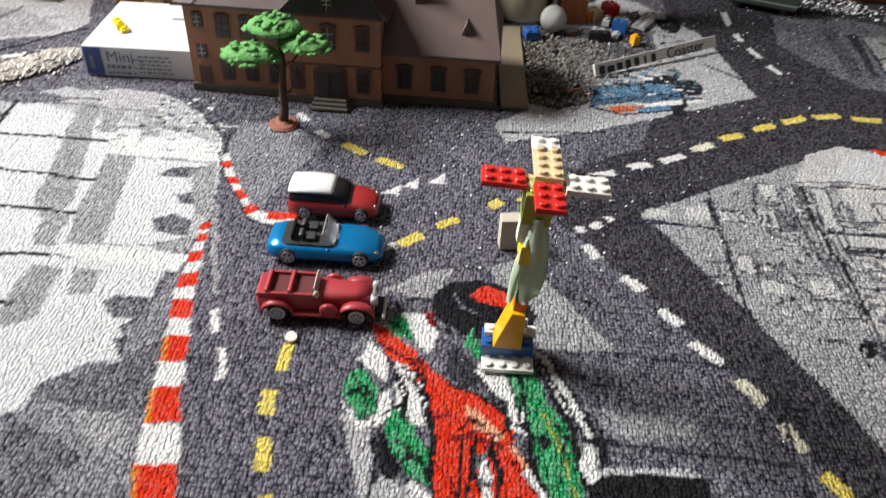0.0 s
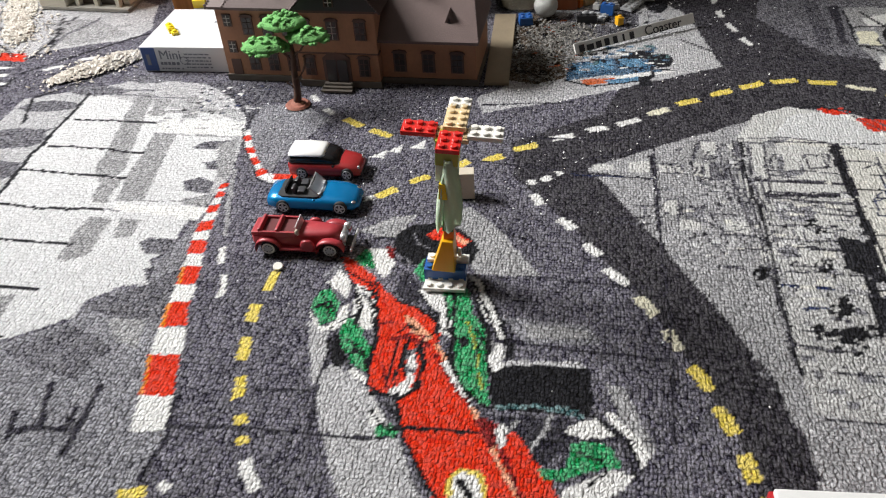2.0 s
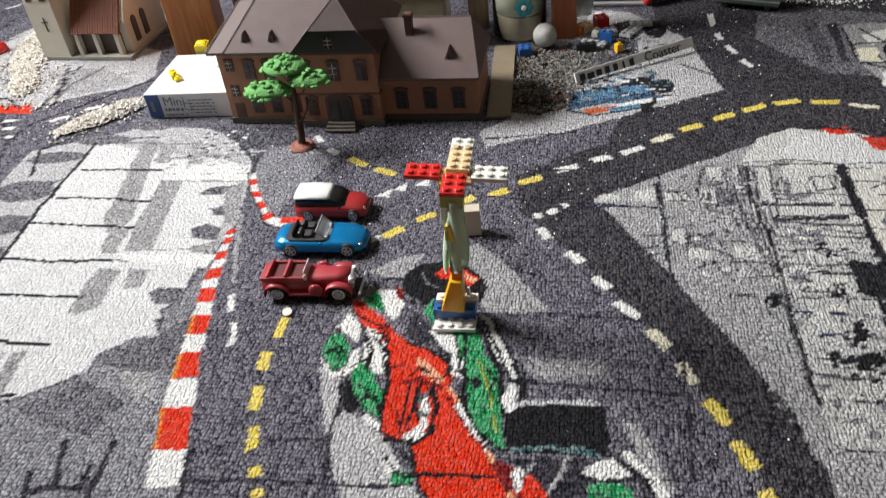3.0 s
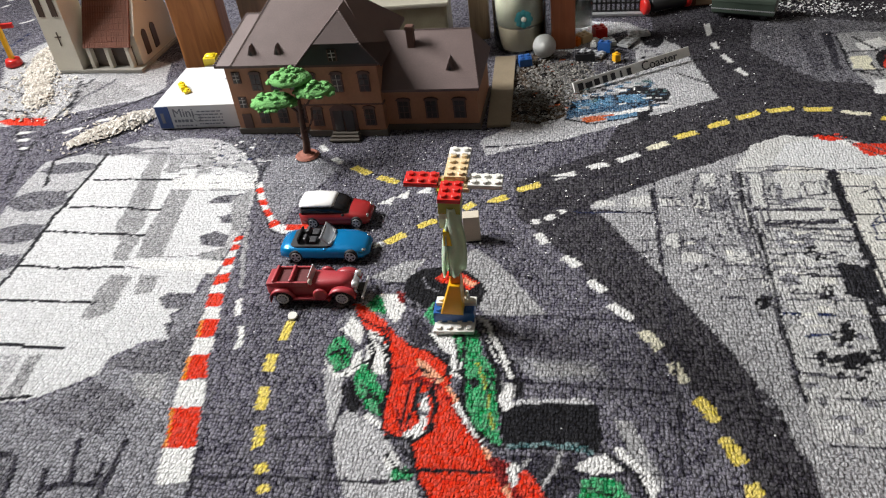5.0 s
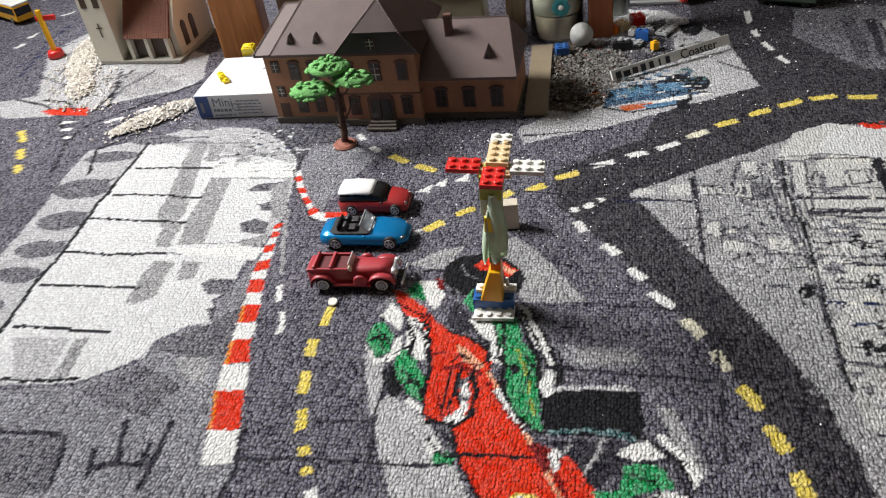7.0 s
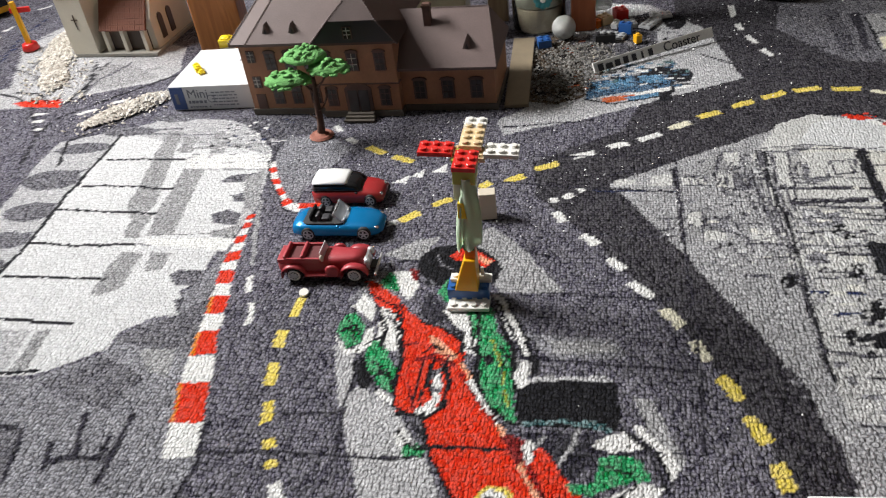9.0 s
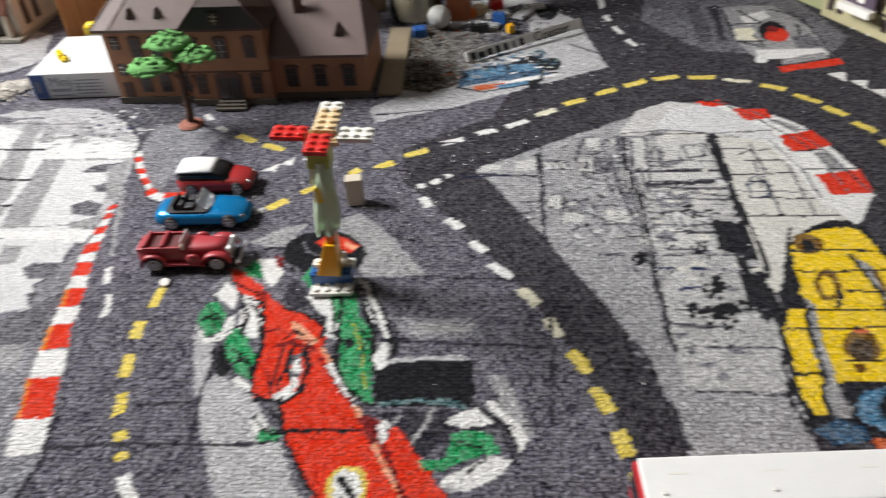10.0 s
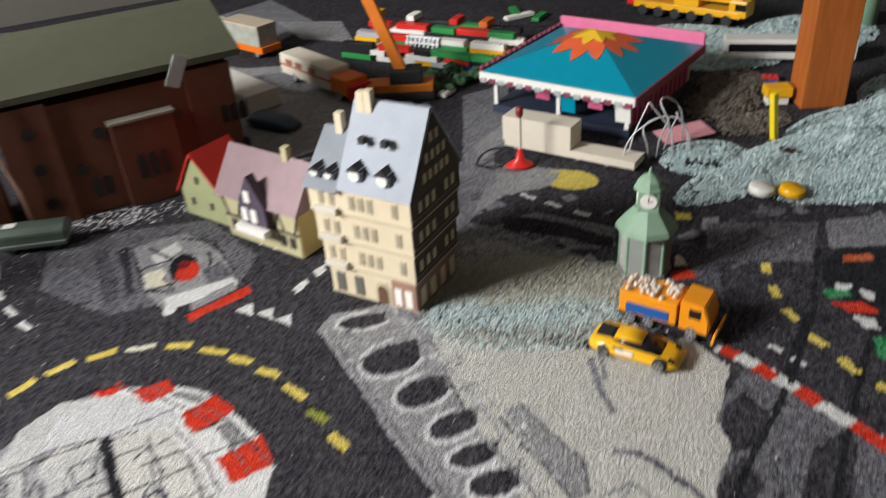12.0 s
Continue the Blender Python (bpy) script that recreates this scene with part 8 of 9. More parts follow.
t = thing("railway_wagon", "dark green toy railway wagon with a rounded roof", "toy wagon", (0.4170, 1.0350, 0.0012), -19)
wagon_green = surface("wagon_green", (0.06, 0.085, 0.065), 0.45, vary=0.15)
part("body", box(B(), (0.078, 0.030, 0.016), (0, 0, 0.007), bevel=0.001), wagon_green, t)
bm = B()
loft(bm, [[Vector((x, 0.0155 * math.cos(a), 0.022 + 0.011 * math.sin(a))) for a in [k * math.pi / 10 for k in range(11)]] for x in (-0.0395, 0.0395)])
part("roof", bm, wagon_green, t, "rounded green roof", False)
part("stripe", box(B(), (0.0786, 0.0306, 0.0014), (0, 0, 0.012)), brick_grey, t)
part("underframe", box(B(), (0.074, 0.022, 0.004), (0, 0, 0.004)), black_matt, t)
part("roof_patch", box(B(), (0.014, 0.010, 0.0006), (-0.022, -0.003, 0.0328)), brick_white, t)
for x in (-0.026, 0.026):
    for y in (-0.011, 0.011):
        wheel(t, (x, y, 0.005), 0.0048, 0.003, black_matt, black_matt)


# ---- green clock kiosk ----
def kiosk():
    t = thing("clock_kiosk", "grey-green model clock kiosk with a white clock face", "clock tower", (0.9720, 0.6180, 0.0012), -40)
    green = surface("copper_green", (0.22, 0.34, 0.24), 0.6, vary=0.12)
    stone = surface("kiosk_stone", (0.22, 0.235, 0.22), 0.7, vary=0.12)
    part("base", tube(B(), 0.030, 0.030, 0.004, n=8), stone, t)
    for k in range(8):
        a = radians(45 * k + 22.5)
        part("wall_panel", box(B(), (0.0195, 0.003, 0.052), (0.0235 * math.cos(a), 0.0235 * math.sin(a), 0.004), turn=math.degrees(a) + 90), stone if k % 2 else surface("poster_panel", (0.42, 0.4, 0.38), 0.7, vary=0.4), t, "grey wall panel")
        b = radians(45 * k)
        part("pillar", tube(B(), 0.0022, 0.0022, 0.054, (0.0262 * math.cos(b), 0.0262 * math.sin(b), 0.004), n=8), green, t)
    part("canopy", tube(B(), 0.0335, 0.0315, 0.006, (0, 0, 0.056), n=8), green, t, "green eaves")
    part("lower_roof", tube(B(), 0.0315, 0.0145, 0.020, (0, 0, 0.062), n=8), green, t, "green tiered roof")
    part("drum", box(B(), (0.0225, 0.0225, 0.026), (0, 0, 0.080), bevel=0.001), green, t, "square green clock stage")
    for m in (0, 90, 180, 270):
        mm = pose(0, 0, 0, 0, 0, m)
        bm = tube(B(), 0.0088, 0.0088, 0.0012, (0, -0.0112, 0.0945), (90, 0, 0), 24)
        bmesh.ops.transform(bm, matrix=mm, verts=bm.verts)
        face = part("clock_face", bm, brick_white, t, "white clock face")
        bm = box(B(), (0.0008, 0.0004, 0.0062), (0, -0.0126, 0.0945))
        box(bm, (0.0045, 0.0004, 0.0008), (0.002, -0.0126, 0.0941))
        bmesh.ops.transform(bm, matrix=mm, verts=bm.verts)
        part("clock_hand", bm, black_matt, face)
    part("cap", tube(B(), 0.0165, 0.0155, 0.003, (0, 0, 0.106), n=8), green, t)
    bm = B()
    loft(bm, [[Vector((q * math.cos(k * math.pi / 4), q * math.sin(k * math.pi / 4), z)) for k in range(8)] for q, z in ((0.0145, 0.109), (0.0125, 0.116), (0.0070, 0.121), (0.0022, 0.124), (0.0012, 0.131))])
    part("dome", bm, green, t, "green dome")
    return t


kiosk().scale = (0.92, 0.92, 0.87)


# ---- yellow truck and sports car ----
def truck():
    t = thing("toy_truck", "orange-yellow toy truck with a loaded bed", "toy truck", (0.9300, 0.5320, 0.0012), -60, "yellow toy vehicles")
    orange = surface("truck_orange", (0.8, 0.29, 0.012), 0.35, vary=0.06, coat=0.3)
    part("chassis", box(B(), (0.100, 0.026, 0.006), (0, 0, 0.006)), black_matt, t)
    part("bed", box(B(), (0.062, 0.032, 0.022), (-0.018, 0, 0.012), bevel=0.001), orange, t, "orange load bed")
    part("side_panel", box(B(), (0.046, 0.0335, 0.010), (-0.018, 0, 0.014)), brick_blue, t, "dark blue side panel")
    bm = B()
    rnd = random.Random(3)
    for k in range(60):
        ball(bm, rnd.uniform(0.0018, 0.0036), (rnd.uniform(-0.045, 0.009), rnd.uniform(-0.013, 0.013), 0.0345 + rnd.uniform(0, 0.003)), (1, 1, 0.7), 1, 0.5, k)
    part("load", bm, surface("pale_load", (0.66, 0.6, 0.52), 0.8, vary=0.2), t, "pale lumpy load")
    bm = B()
    prism(bm, [(0.016, 0.010), (0.047, 0.010), (0.047, 0.024), (0.041, 0.038), (0.016, 0.040)], 0.032, Matrix.Translation((0, -0.016, 0)))
    bmesh.ops.bevel(bm, geom=list(bm.edges), offset=0.0014, segments=2, affect="EDGES")
    part("cab", bm, orange, t, "orange cab")
    part("cab_window", box(B(), (0.012, 0.0328, 0.009), (0.032, 0, 0.025)), black_gloss, t)
    part("windscreen", box(B(), (0.0008, 0.026, 0.011), (0.0455, 0, 0.0255), tip=(0, -24)), black_gloss, t)
    part("plough", box(B(), (0.003, 0.034, 0.012), (0.052, 0, 0.003), tip=(0, 10), bevel=0.0008), orange, t, "orange front blade")
    for x in (-0.036, -0.016, 0.030):
        for y in (-0.0135, 0.0135):
            wheel(t, (x, y, 0.0078), 0.0076, 0.0055, rubber, silver)
    return t


def sports_car():
    t = thing("toy_sports_car", "glossy yellow toy sports car with dark windows", "toy car", (0.8800, 0.5140, 0.0012), -58, "yellow toy vehicles")
    yellow = surface("sports_yellow", (0.8, 0.43, 0.01), 0.22, vary=0.04, coat=0.6)
    s = [(-0.0385, 0.0125, 0.004, 0.0095, 0.0115), (-0.034, 0.0158, 0.003, 0.0122, 0.0140), (-0.020, 0.0168, 0.003, 0.0126, 0.0152), (0.002, 0.0164, 0.003, 0.0116, 0.0140), (0.018, 0.0162, 0.003, 0.0105, 0.0120), (0.030, 0.0150, 0.003, 0.0085, 0.0096), (0.0385, 0.0115, 0.004, 0.006, 0.0066)]
    part("body", hull(B(), s), yellow, t, "yellow wedge body", True)
    g = [(-0.022, 0.0095, 0.0125, 0.0140, 0.0156), (-0.008, 0.0118, 0.0125, 0.0160, 0.0186), (0.005, 0.0120, 0.0115, 0.0156, 0.0182), (0.0225, 0.0106, 0.0090, 0.0106, 0.0114)]
    part("canopy", hull(B(), g, 0.85), black_gloss, t, "dark windows", True)
    r = [(-0.018, 0.0085, 0.0155, 0.0164, 0.0174), (-0.008, 0.0096, 0.0172, 0.0182, 0.0195), (0.006, 0.0092, 0.0166, 0.0178, 0.0190)]
    part("roof", hull(B(), r, 0.9), yellow, t, "", True)
    part("engine_lid", box(B(), (0.012, 0.016, 0.0012), (-0.028, 0, 0.0142), bevel=0.0004), black_matt, t, "black engine lid")
    part("decal", box(B(), (0.015, 0.0338, 0.0032), (-0.006, 0, 0.0085)), brick_white, t, "white side decal")
    for y in (-0.0152, 0.0152):
        part("side_vent", box(B(), (0.010, 0.0016, 0.0026), (-0.012, y, 0.0098), bevel=0.0003), black_matt, t, "black side vent")
    for y in (-0.0095, 0.0095):
        part("headlight", box(B(), (0.005, 0.0046, 0.0008), (0.0315, y, 0.0086), tip=(0, 14), bevel=0.0002), black_gloss, t, "dark headlight")
    for x in (-0.0235, 0.0235):
        for y in (-0.0145, 0.0145):
            wheel(t, (x, y, 0.0062), 0.0060, 0.0045, rubber, chrome)
    return t


truck().scale = (0.86, 1.0, 1.02)
sports_car().scale = (1.04, 1.14, 1.08)


# ---- fairground carousel ----
def carousel():
    # eaves corners: west, south, east, north
    t = thing("fairground_ride", "toy fairground pavilion with a blue roof and orange star", "toy pavilion", (1.208, 1.024, 0.0012), -63.5)
    S, E = 0.122, 0.059
    teal = surface("teal_roof", (0.0, 0.26, 0.38), 0.3, vary=0.05)
    pink = surface("pink_card", (0.55, 0.1, 0.22), 0.5)
    maroon = surface("maroon_side", (0.2, 0.04, 0.07), 0.6, vary=0.15)
    star_o, star_y = surface("star_orange", (0.72, 0.12, 0.04), 0.4), surface("star_yellow", (0.8, 0.5, 0.03), 0.4)
    part("floor_plate", box(B(), (2 * S * 0.9, 2 * S * 0.9, 0.012)), surface("ride_floor", (0.03, 0.04, 0.07), 0.5), t, "dark floor")
    part("back_wall", box(B(), (2 * S * 0.82, 0.004, E), (0, S * 0.78, 0.01)), maroon, t)
    part("east_wall", box(B(), (0.004, 2 * S * 0.86, E), (S * 0.86, 0, 0.01)), maroon, t, "striped maroon wall")
    for k in range(12):
        part("stripe", box(B(), (0.0045, 0.006, E), (S * 0.865, -S * 0.8 + k * 0.0175, 0.01)), pink, t)
    for x in (-0.86, 0.0, 0.86):
        for y in (-0.86, 0.86):
            part("post", box(B(), (0.006, 0.006, E), (S * x, S * y, 0.01)), brick_white, t)
    for k in range(4):
        part("front_panel", box(B(), (0.022, 0.003, 0.026), (S * (-0.2 + 0.34 * k), -S * 0.88, 0.034 - 0.012 * (k % 2)), tip=(8, 0)), (pink, teal, pink, brick_white)[k], t, "bright painted panel")
    for k in range(7):
        part("bumper_seat", ball(B(), 0.012, (S * (-0.65 + 0.2 * k), -S * 0.35 + 0.03 * (k % 2), 0.022), (1, 0.8, 0.7), 2, 0.3, k), surface("seat_green", (0.03, 0.16, 0.13), 0.4), t, "dark green ride seat", True)
    for a, b, mat in (((-S, -S), (S, -S), brick_white), ((S, -S), (S, S), maroon), ((S, S), (-S, S), pink), ((-S, S), (-S, -S), maroon)):
        mx, my = (a[0] + b[0]) / 2, (a[1] + b[1]) / 2
        part("fascia", box(B(), (0.004 if a[0] == b[0] else 2 * S, 2 * S if a[0] == b[0] else 0.004, 0.012), (mx, my, E - 0.006)), mat, t, "fascia board")
    part("pink_edge", box(B(), (2 * S, 0.006, 0.022), (0, S * 0.99, E + 0.002), bevel=0.001), surface("rose_edge", (0.72, 0.16, 0.3), 0.45), t, "raised rose-pink edge")
    for k in range(16):
        part("edge_knob", ball(B(), 0.0062, (-S, -S * 0.94 + k * S * 0.125, E + 0.008), (0.8, 1, 1.1), 1, 0.2, k), maroon, t, "", True)
        part("fringe", box(B(), (0.010, 0.003, 0.007), (-S * 0.94 + k * S * 0.125, -S - 0.0022, E - 0.009), bevel=0.0006), maroon if k % 2 else brick_grey, t)
    bm = B()
    top = 0.106
    base = [bm.verts.new((x * S * 0.99, y * S * 0.99, E + 0.006)) for x, y in ((-1, -1), (1, -1), (1, 1), (-1, 1))]
    apex = bm.verts.new((0, 0, top))
    for k in range(4):
        bm.faces.new((base[k], base[(k + 1) % 4], apex))
    bm.faces.new(base[::-1])
    part("roof", bm, teal, t, "teal pyramid roof")

    def on_roof(x, y, lift):
        return (x, y, top - (top - E - 0.006) * max(abs(x), abs(y)) / (S * 0.99) + lift)

    for r0, r1, n, mat, lift in ((0.072, 0.046, 12, star_o, 0.0008), (0.036, 0.022, 8, star_y, 0.0016)):
        bm = B()
        rim = []
        for k in range(n * 8):
            f = (k % 8) / 8
            r = r0 + (r1 - r0) * (1 - abs(2 * f - 1))
            a = 2 * math.pi * k / (n * 8)
            rim.append(bm.verts.new(on_roof(r * math.cos(a), r * math.sin(a), lift)))
        c = bm.verts.new((0, 0, top + lift))
        for k in range(len(rim)):
            bm.faces.new((rim[k], rim[(k + 1) % len(rim)], c))
        part("star", bm, mat, t, "painted star")


carousel()

bone = surface("bone_white", (0.66, 0.6, 0.5), 0.6, vary=0.06)
t = thing("cream_trailer", "cream toy trailer block before the fairground", "toy trailer", (1.046, 0.919, 0.0012), -60)
part("bed", box(B(), (0.185, 0.034, 0.010), (0.045, 0, 0.004), bevel=0.0008), bone, t)
part("cabin", box(B(), (0.100, 0.034, 0.034), (0.0, 0, 0.012), bevel=0.0012), bone, t)
for x in (-0.03, 0.06, 0.10):
    for y in (-0.014, 0.014):
        wheel(t, (x, y, 0.0052), 0.005, 0.004, black_matt, brick_grey)
t = thing("toy_signal", "red toy signal with a grey post on the carpet", "toy signal", (0.9960, 0.8930, 0.0012), -30)
bm = B()
loft(bm, [[Vector((q * math.cos(k * math.pi / 8), q * math.sin(k * math.pi / 8) * 0.7, z)) for k in range(16)] for q, z in ((0.020, 0), (0.017, 0.003), (0.006, 0.010), (0.003, 0.024))])
part("foot", bm, brick_red, t, "flared red foot", True)
part("pole", tube(B(), 0.0022, 0.0022, 0.056, (0, 0, 0.02), n=10), bone, t)
part("lamp", ball(B(), 0.0065, (0, 0, 0.074), (0.8, 0.8, 1.3)), surface("lamp_maroon", (0.2, 0.02, 0.02), 0.4), t, "dark red lamp", True)
wire("hoop", [(0.028 * math.cos(a) - 0.028, 0.028 * math.sin(a), 0.003 + 0.010 * abs(math.sin(a))) for a in [k * 0.35 for k in range(15)]], 0.0016, black_matt, t, "black cable loop")

# bent silver wire tangle over the kiosk
t = thing("wire_tangle", "loose tangle of bent silver wire", "wire", (1.150, 0.800, 0.0012), 0)
for k, (ax, ay, bx, by, high, sway) in enumerate(((-0.030, 0.030, 0.040, 0.022, 0.066, 0.010), (-0.034, 0.020, 0.012, 0.010, 0.060, -0.014), (0.004, -0.004, 0.050, 0.030, 0.072, 0.012), (-0.012, 0.012, 0.034, -0.006, 0.050, 0.016), (0.016, 0.024, 0.030, -0.010, 0.063, -0.012))):
    pts = []
    for i in range(17):
        f = i / 16
        pts.append((ax + (bx - ax) * f + sway * math.sin(2 * math.pi * f + k), ay + (by - ay) * f + sway * math.sin(math.pi * f), high * math.sin(math.pi * f) ** 0.55 + 0.001))
    wire("strand", pts, 0.0011, rim_paint, t)
t = thing("pink_card", "pink paper card lying on the gravel", "card", (1.225, 0.842, 0.0060), -12, tip=(4, -3))
part("card", box(B(), (0.072, 0.040, 0.0012)), surface("pink_paper", (0.66, 0.3, 0.34), 0.8), t)
for x, y, mat, label in ((1.181, 0.664, brick_white, "white plastic bottle cap on the gravel"), (1.206, 0.642, brick_yellow, "orange-yellow plastic bottle cap on the gravel")):
    t = thing("bottle_cap", label, "cap", (x, y, 0.006), 0, tip=(6, 4))
    part("cap", tube(B(), 0.0150, 0.0142, 0.009, n=28, bevel=0.0012), mat, t, "", True)
t = thing("yellow_stick", "yellow plastic stick standing in the gravel", "stick", (1.311, 0.766, 0.0012), 0, tip=(-3, -8))
part("stick", box(B(), (0.008, 0.008, 0.066), bevel=0.001), brick_lemon, t)


# ---- vehicles and bricks in the far corner ----
def crane():
    t = thing("toy_crane", "orange toy crane with a raised boom", "toy crane", (0.975, 1.215, 0.0012), -30)
    o = surface("crane_orange", (0.68, 0.19, 0.02), 0.4)
    part("deck", box(B(), (0.105, 0.040, 0.012), (0, 0, 0.014), bevel=0.001), o, t, "orange deck")
    part("track", box(B(), (0.11, 0.012, 0.014), (0, -0.018, 0), bevel=0.004), rubber, t)
    part("track", box(B(), (0.11, 0.012, 0.014), (0, 0.018, 0), bevel=0.004), rubber, t)
    part("house", box(B(), (0.050, 0.036, 0.022), (0.01, 0, 0.026), bevel=0.002), black_matt, t, "black machine house")
    part("boom", box(B(), (0.017, 0.017, 0.32), (0.006, 0, 0.036), tip=(-6, -21), bevel=0.001), o, t, "orange boom")


def caravan():
    t = thing("toy_caravan", "cream toy camper with red trim and orange cab", "toy camper", (0.885, 1.345, 0.0012), -76)
    part("body", box(B(), (0.150, 0.042, 0.036), (-0.015, 0, 0.010), bevel=0.003), bone, t)
    part("cab", box(B(), (0.045, 0.042, 0.028), (0.085, 0, 0.010), bevel=0.003), brick_orange, t, "orange cab")
    part("front", box(B(), (0.012, 0.042, 0.022), (0.112, 0, 0.008), bevel=0.002), brick_red, t)
    part("stripe", box(B(), (0.150, 0.0426, 0.003), (-0.015, 0, 0.026)), surface("trim_red", (0.4, 0.06, 0.03), 0.5), t, "red trim line")
    for x in (-0.06, -0.03, 0.01):
        part("window", box(B(), (0.020, 0.0428, 0.009), (x, 0, 0.030)), surface("camper_window", (0.3, 0.12, 0.07), 0.3), t)
    for x in (-0.05, 0.085):
        for y in (-0.018, 0.018):
            wheel(t, (x, y, 0.009), 0.0088, 0.006, rubber, silver)


def mobile_crane():
    t = thing("mobile_crane", "yellow toy mobile crane with many wheels", "toy crane", (1.600, 1.250, 0.0012), -68)
    part("chassis", box(B(), (0.215, 0.040, 0.012), (0, 0, 0.016), bevel=0.001), brick_yellow, t)
    part("boom", box(B(), (0.230, 0.018, 0.018), (-0.01, 0, 0.040), bevel=0.001), brick_yellow, t, "yellow boom")
    part("cab", box(B(), (0.034, 0.038, 0.030), (0.100, 0, 0.018), bevel=0.003), brick_yellow, t, "yellow cab")
    part("cab_window", box(B(), (0.020, 0.0386, 0.012), (0.106, 0, 0.031)), black_gloss, t)
    part("crane_cab", box(B(), (0.05, 0.036, 0.018), (0.0, 0, 0.028), bevel=0.002), brick_yellow, t)
    part("tail", box(B(), (0.024, 0.038, 0.022), (-0.112, 0, 0.018), bevel=0.002), brick_red, t, "red and white tail")
    for k in range(6):
        for y in (-0.017, 0.017):
            wheel(t, (-0.088 + 0.034 * k, y, 0.0112), 0.011, 0.007, rubber, black_matt)


crane()
caravan()
mobile_crane()
t = thing("toy_wagon", "orange toy wagon with a grey box load", "toy wagon", (0.842, 1.610, 0.0012), -68)
part("chassis", box(B(), (0.120, 0.046, 0.012), (0, 0, 0.010), bevel=0.001), brick_orange, t, "orange chassis")
part("load_box", box(B(), (0.108, 0.044, 0.036), (0, 0, 0.022), bevel=0.001), surface("wagon_load", (0.34, 0.35, 0.3), 0.7, vary=0.3), t, "grey patterned box")
part("lid", box(B(), (0.110, 0.046, 0.003), (0, 0, 0.058)), surface("wagon_lid", (0.5, 0.42, 0.32), 0.7), t)
for x in (-0.04, 0.04):
    for y in (-0.018, 0.018):
        wheel(t, (x, y, 0.008), 0.0078, 0.006, rubber, silver)
t = thing("white_carton", "plain white carton lying near the station", "box", (0.752, 1.370, 0.0012), -74)
part("carton", box(B(), (0.150, 0.060, 0.030), bevel=0.002), surface("plain_carton", (0.62, 0.6, 0.55), 0.7), t)
t = thing("dark_toy", "dark blue toy vehicle body lying near the carton", "toy car", (0.765, 1.225, 0.0012), -60)
part("body", hull(B(), [(-0.045, 0.014, 0.003, 0.010, 0.012), (-0.03, 0.020, 0.002, 0.014, 0.018), (0.02, 0.020, 0.002, 0.014, 0.017), (0.045, 0.013, 0.003, 0.008, 0.010)]), surface("dark_teal", (0.03, 0.06, 0.09), 0.4), t, "", True)
t = thing("white_coach", "white toy coach with dark windows behind the gravel", "toy bus", (1.560, 0.975, 0.0012), -40)
part("body", box(B(), (0.20, 0.034, 0.032), (0, 0, 0.006), bevel=0.002), brick_white, t)
part("window", box(B(), (0.188, 0.0346, 0.013), (0, 0, 0.018)), black_gloss, t, "dark window band")
t = thing("brick_piece", "yellow toy cabin block by the wooden post", "toy brick", (1.408, 0.855, 0.0012), -30)
part("block", box(B(), (0.036, 0.026, 0.014), (0, 0, 0.012), bevel=0.001), brick_yellow, t)
part("foot", box(B(), (0.030, 0.020, 0.012), bevel=0.001), brick_white, t)
rnd = random.Random(21)
palette = ((brick_red, "red"), (brick_white, "white"), (brick_yellow, "yellow"), (brick_black, "black"), (brick_green, "green"), (brick_blue, "blue"), (brick_grey, "grey"), (brick_orange, "orange"))
ax, ay = math.cos(radians(-56)), math.sin(radians(-56))
for row in range(4):
    for layer in range((3, 4, 5, 5)[row]):
        along = 0.010 * row + rnd.uniform(0, 0.02)
        while along < 0.300:
            n = rnd.choice((4, 6, 8, 8, 10))
            mat, word = palette[rnd.choice((0, 0, 1, 1, 1, 2, 3, 3, 3, 4, 4, 5, 6))]
            away = 0.034 * row + rnd.uniform(-0.003, 0.003)
            x = 0.975 + ax * (along + n * U / 2) - ay * away
            y = 1.475 + ay * (along + n * U / 2) + ax * away
            t = thing("brick_piece", word + " building brick in a stacked brick structure", "toy brick", (x, y, 0.0012 + 0.0096 * layer), -56 + rnd.choice((0, 0, 0, 3, -4)), "heap of bricks")
            part("brick", bricks(B(), n, 2, (0, 0, 0), 3, studs=layer >= 2), mat, t)
            along += n * U + rnd.choice((0.0, 0.0, 0.001, 0.012))
for along, high, mat, word in ((0.02, 0.0492, brick_yellow, "yellow"), (0.10, 0.0492, brick_white, "white"), (0.19, 0.0492, brick_red, "red"), (0.25, 0.0492, brick_orange, "orange")):
    t = thing("brick_piece", word + " building brick on top of the brick structure", "toy brick", (0.975 + ax * along - ay * 0.10, 1.475 + ay * along + ax * 0.10, high), 34, "heap of bricks")
    part("brick", bricks(B(), 4, 2, (0, 0, 0), 3), mat, t)
t = thing("lattice_plate", "grey plastic lattice plate leaning on the bricks", "toy part", (1.070, 1.345, 0.0012), -56, tip=(-24, 0))
for k in range(8):
    part("bar", box(B(), (0.0030, 0.003, 0.046), (-0.031 + 0.0088 * k, 0, 0)), brick_grey, t)
for k in range(5):
    part("rail", box(B(), (0.068, 0.0026, 0.0030), (0, -0.0004, 0.001 + 0.0105 * k)), brick_grey, t)
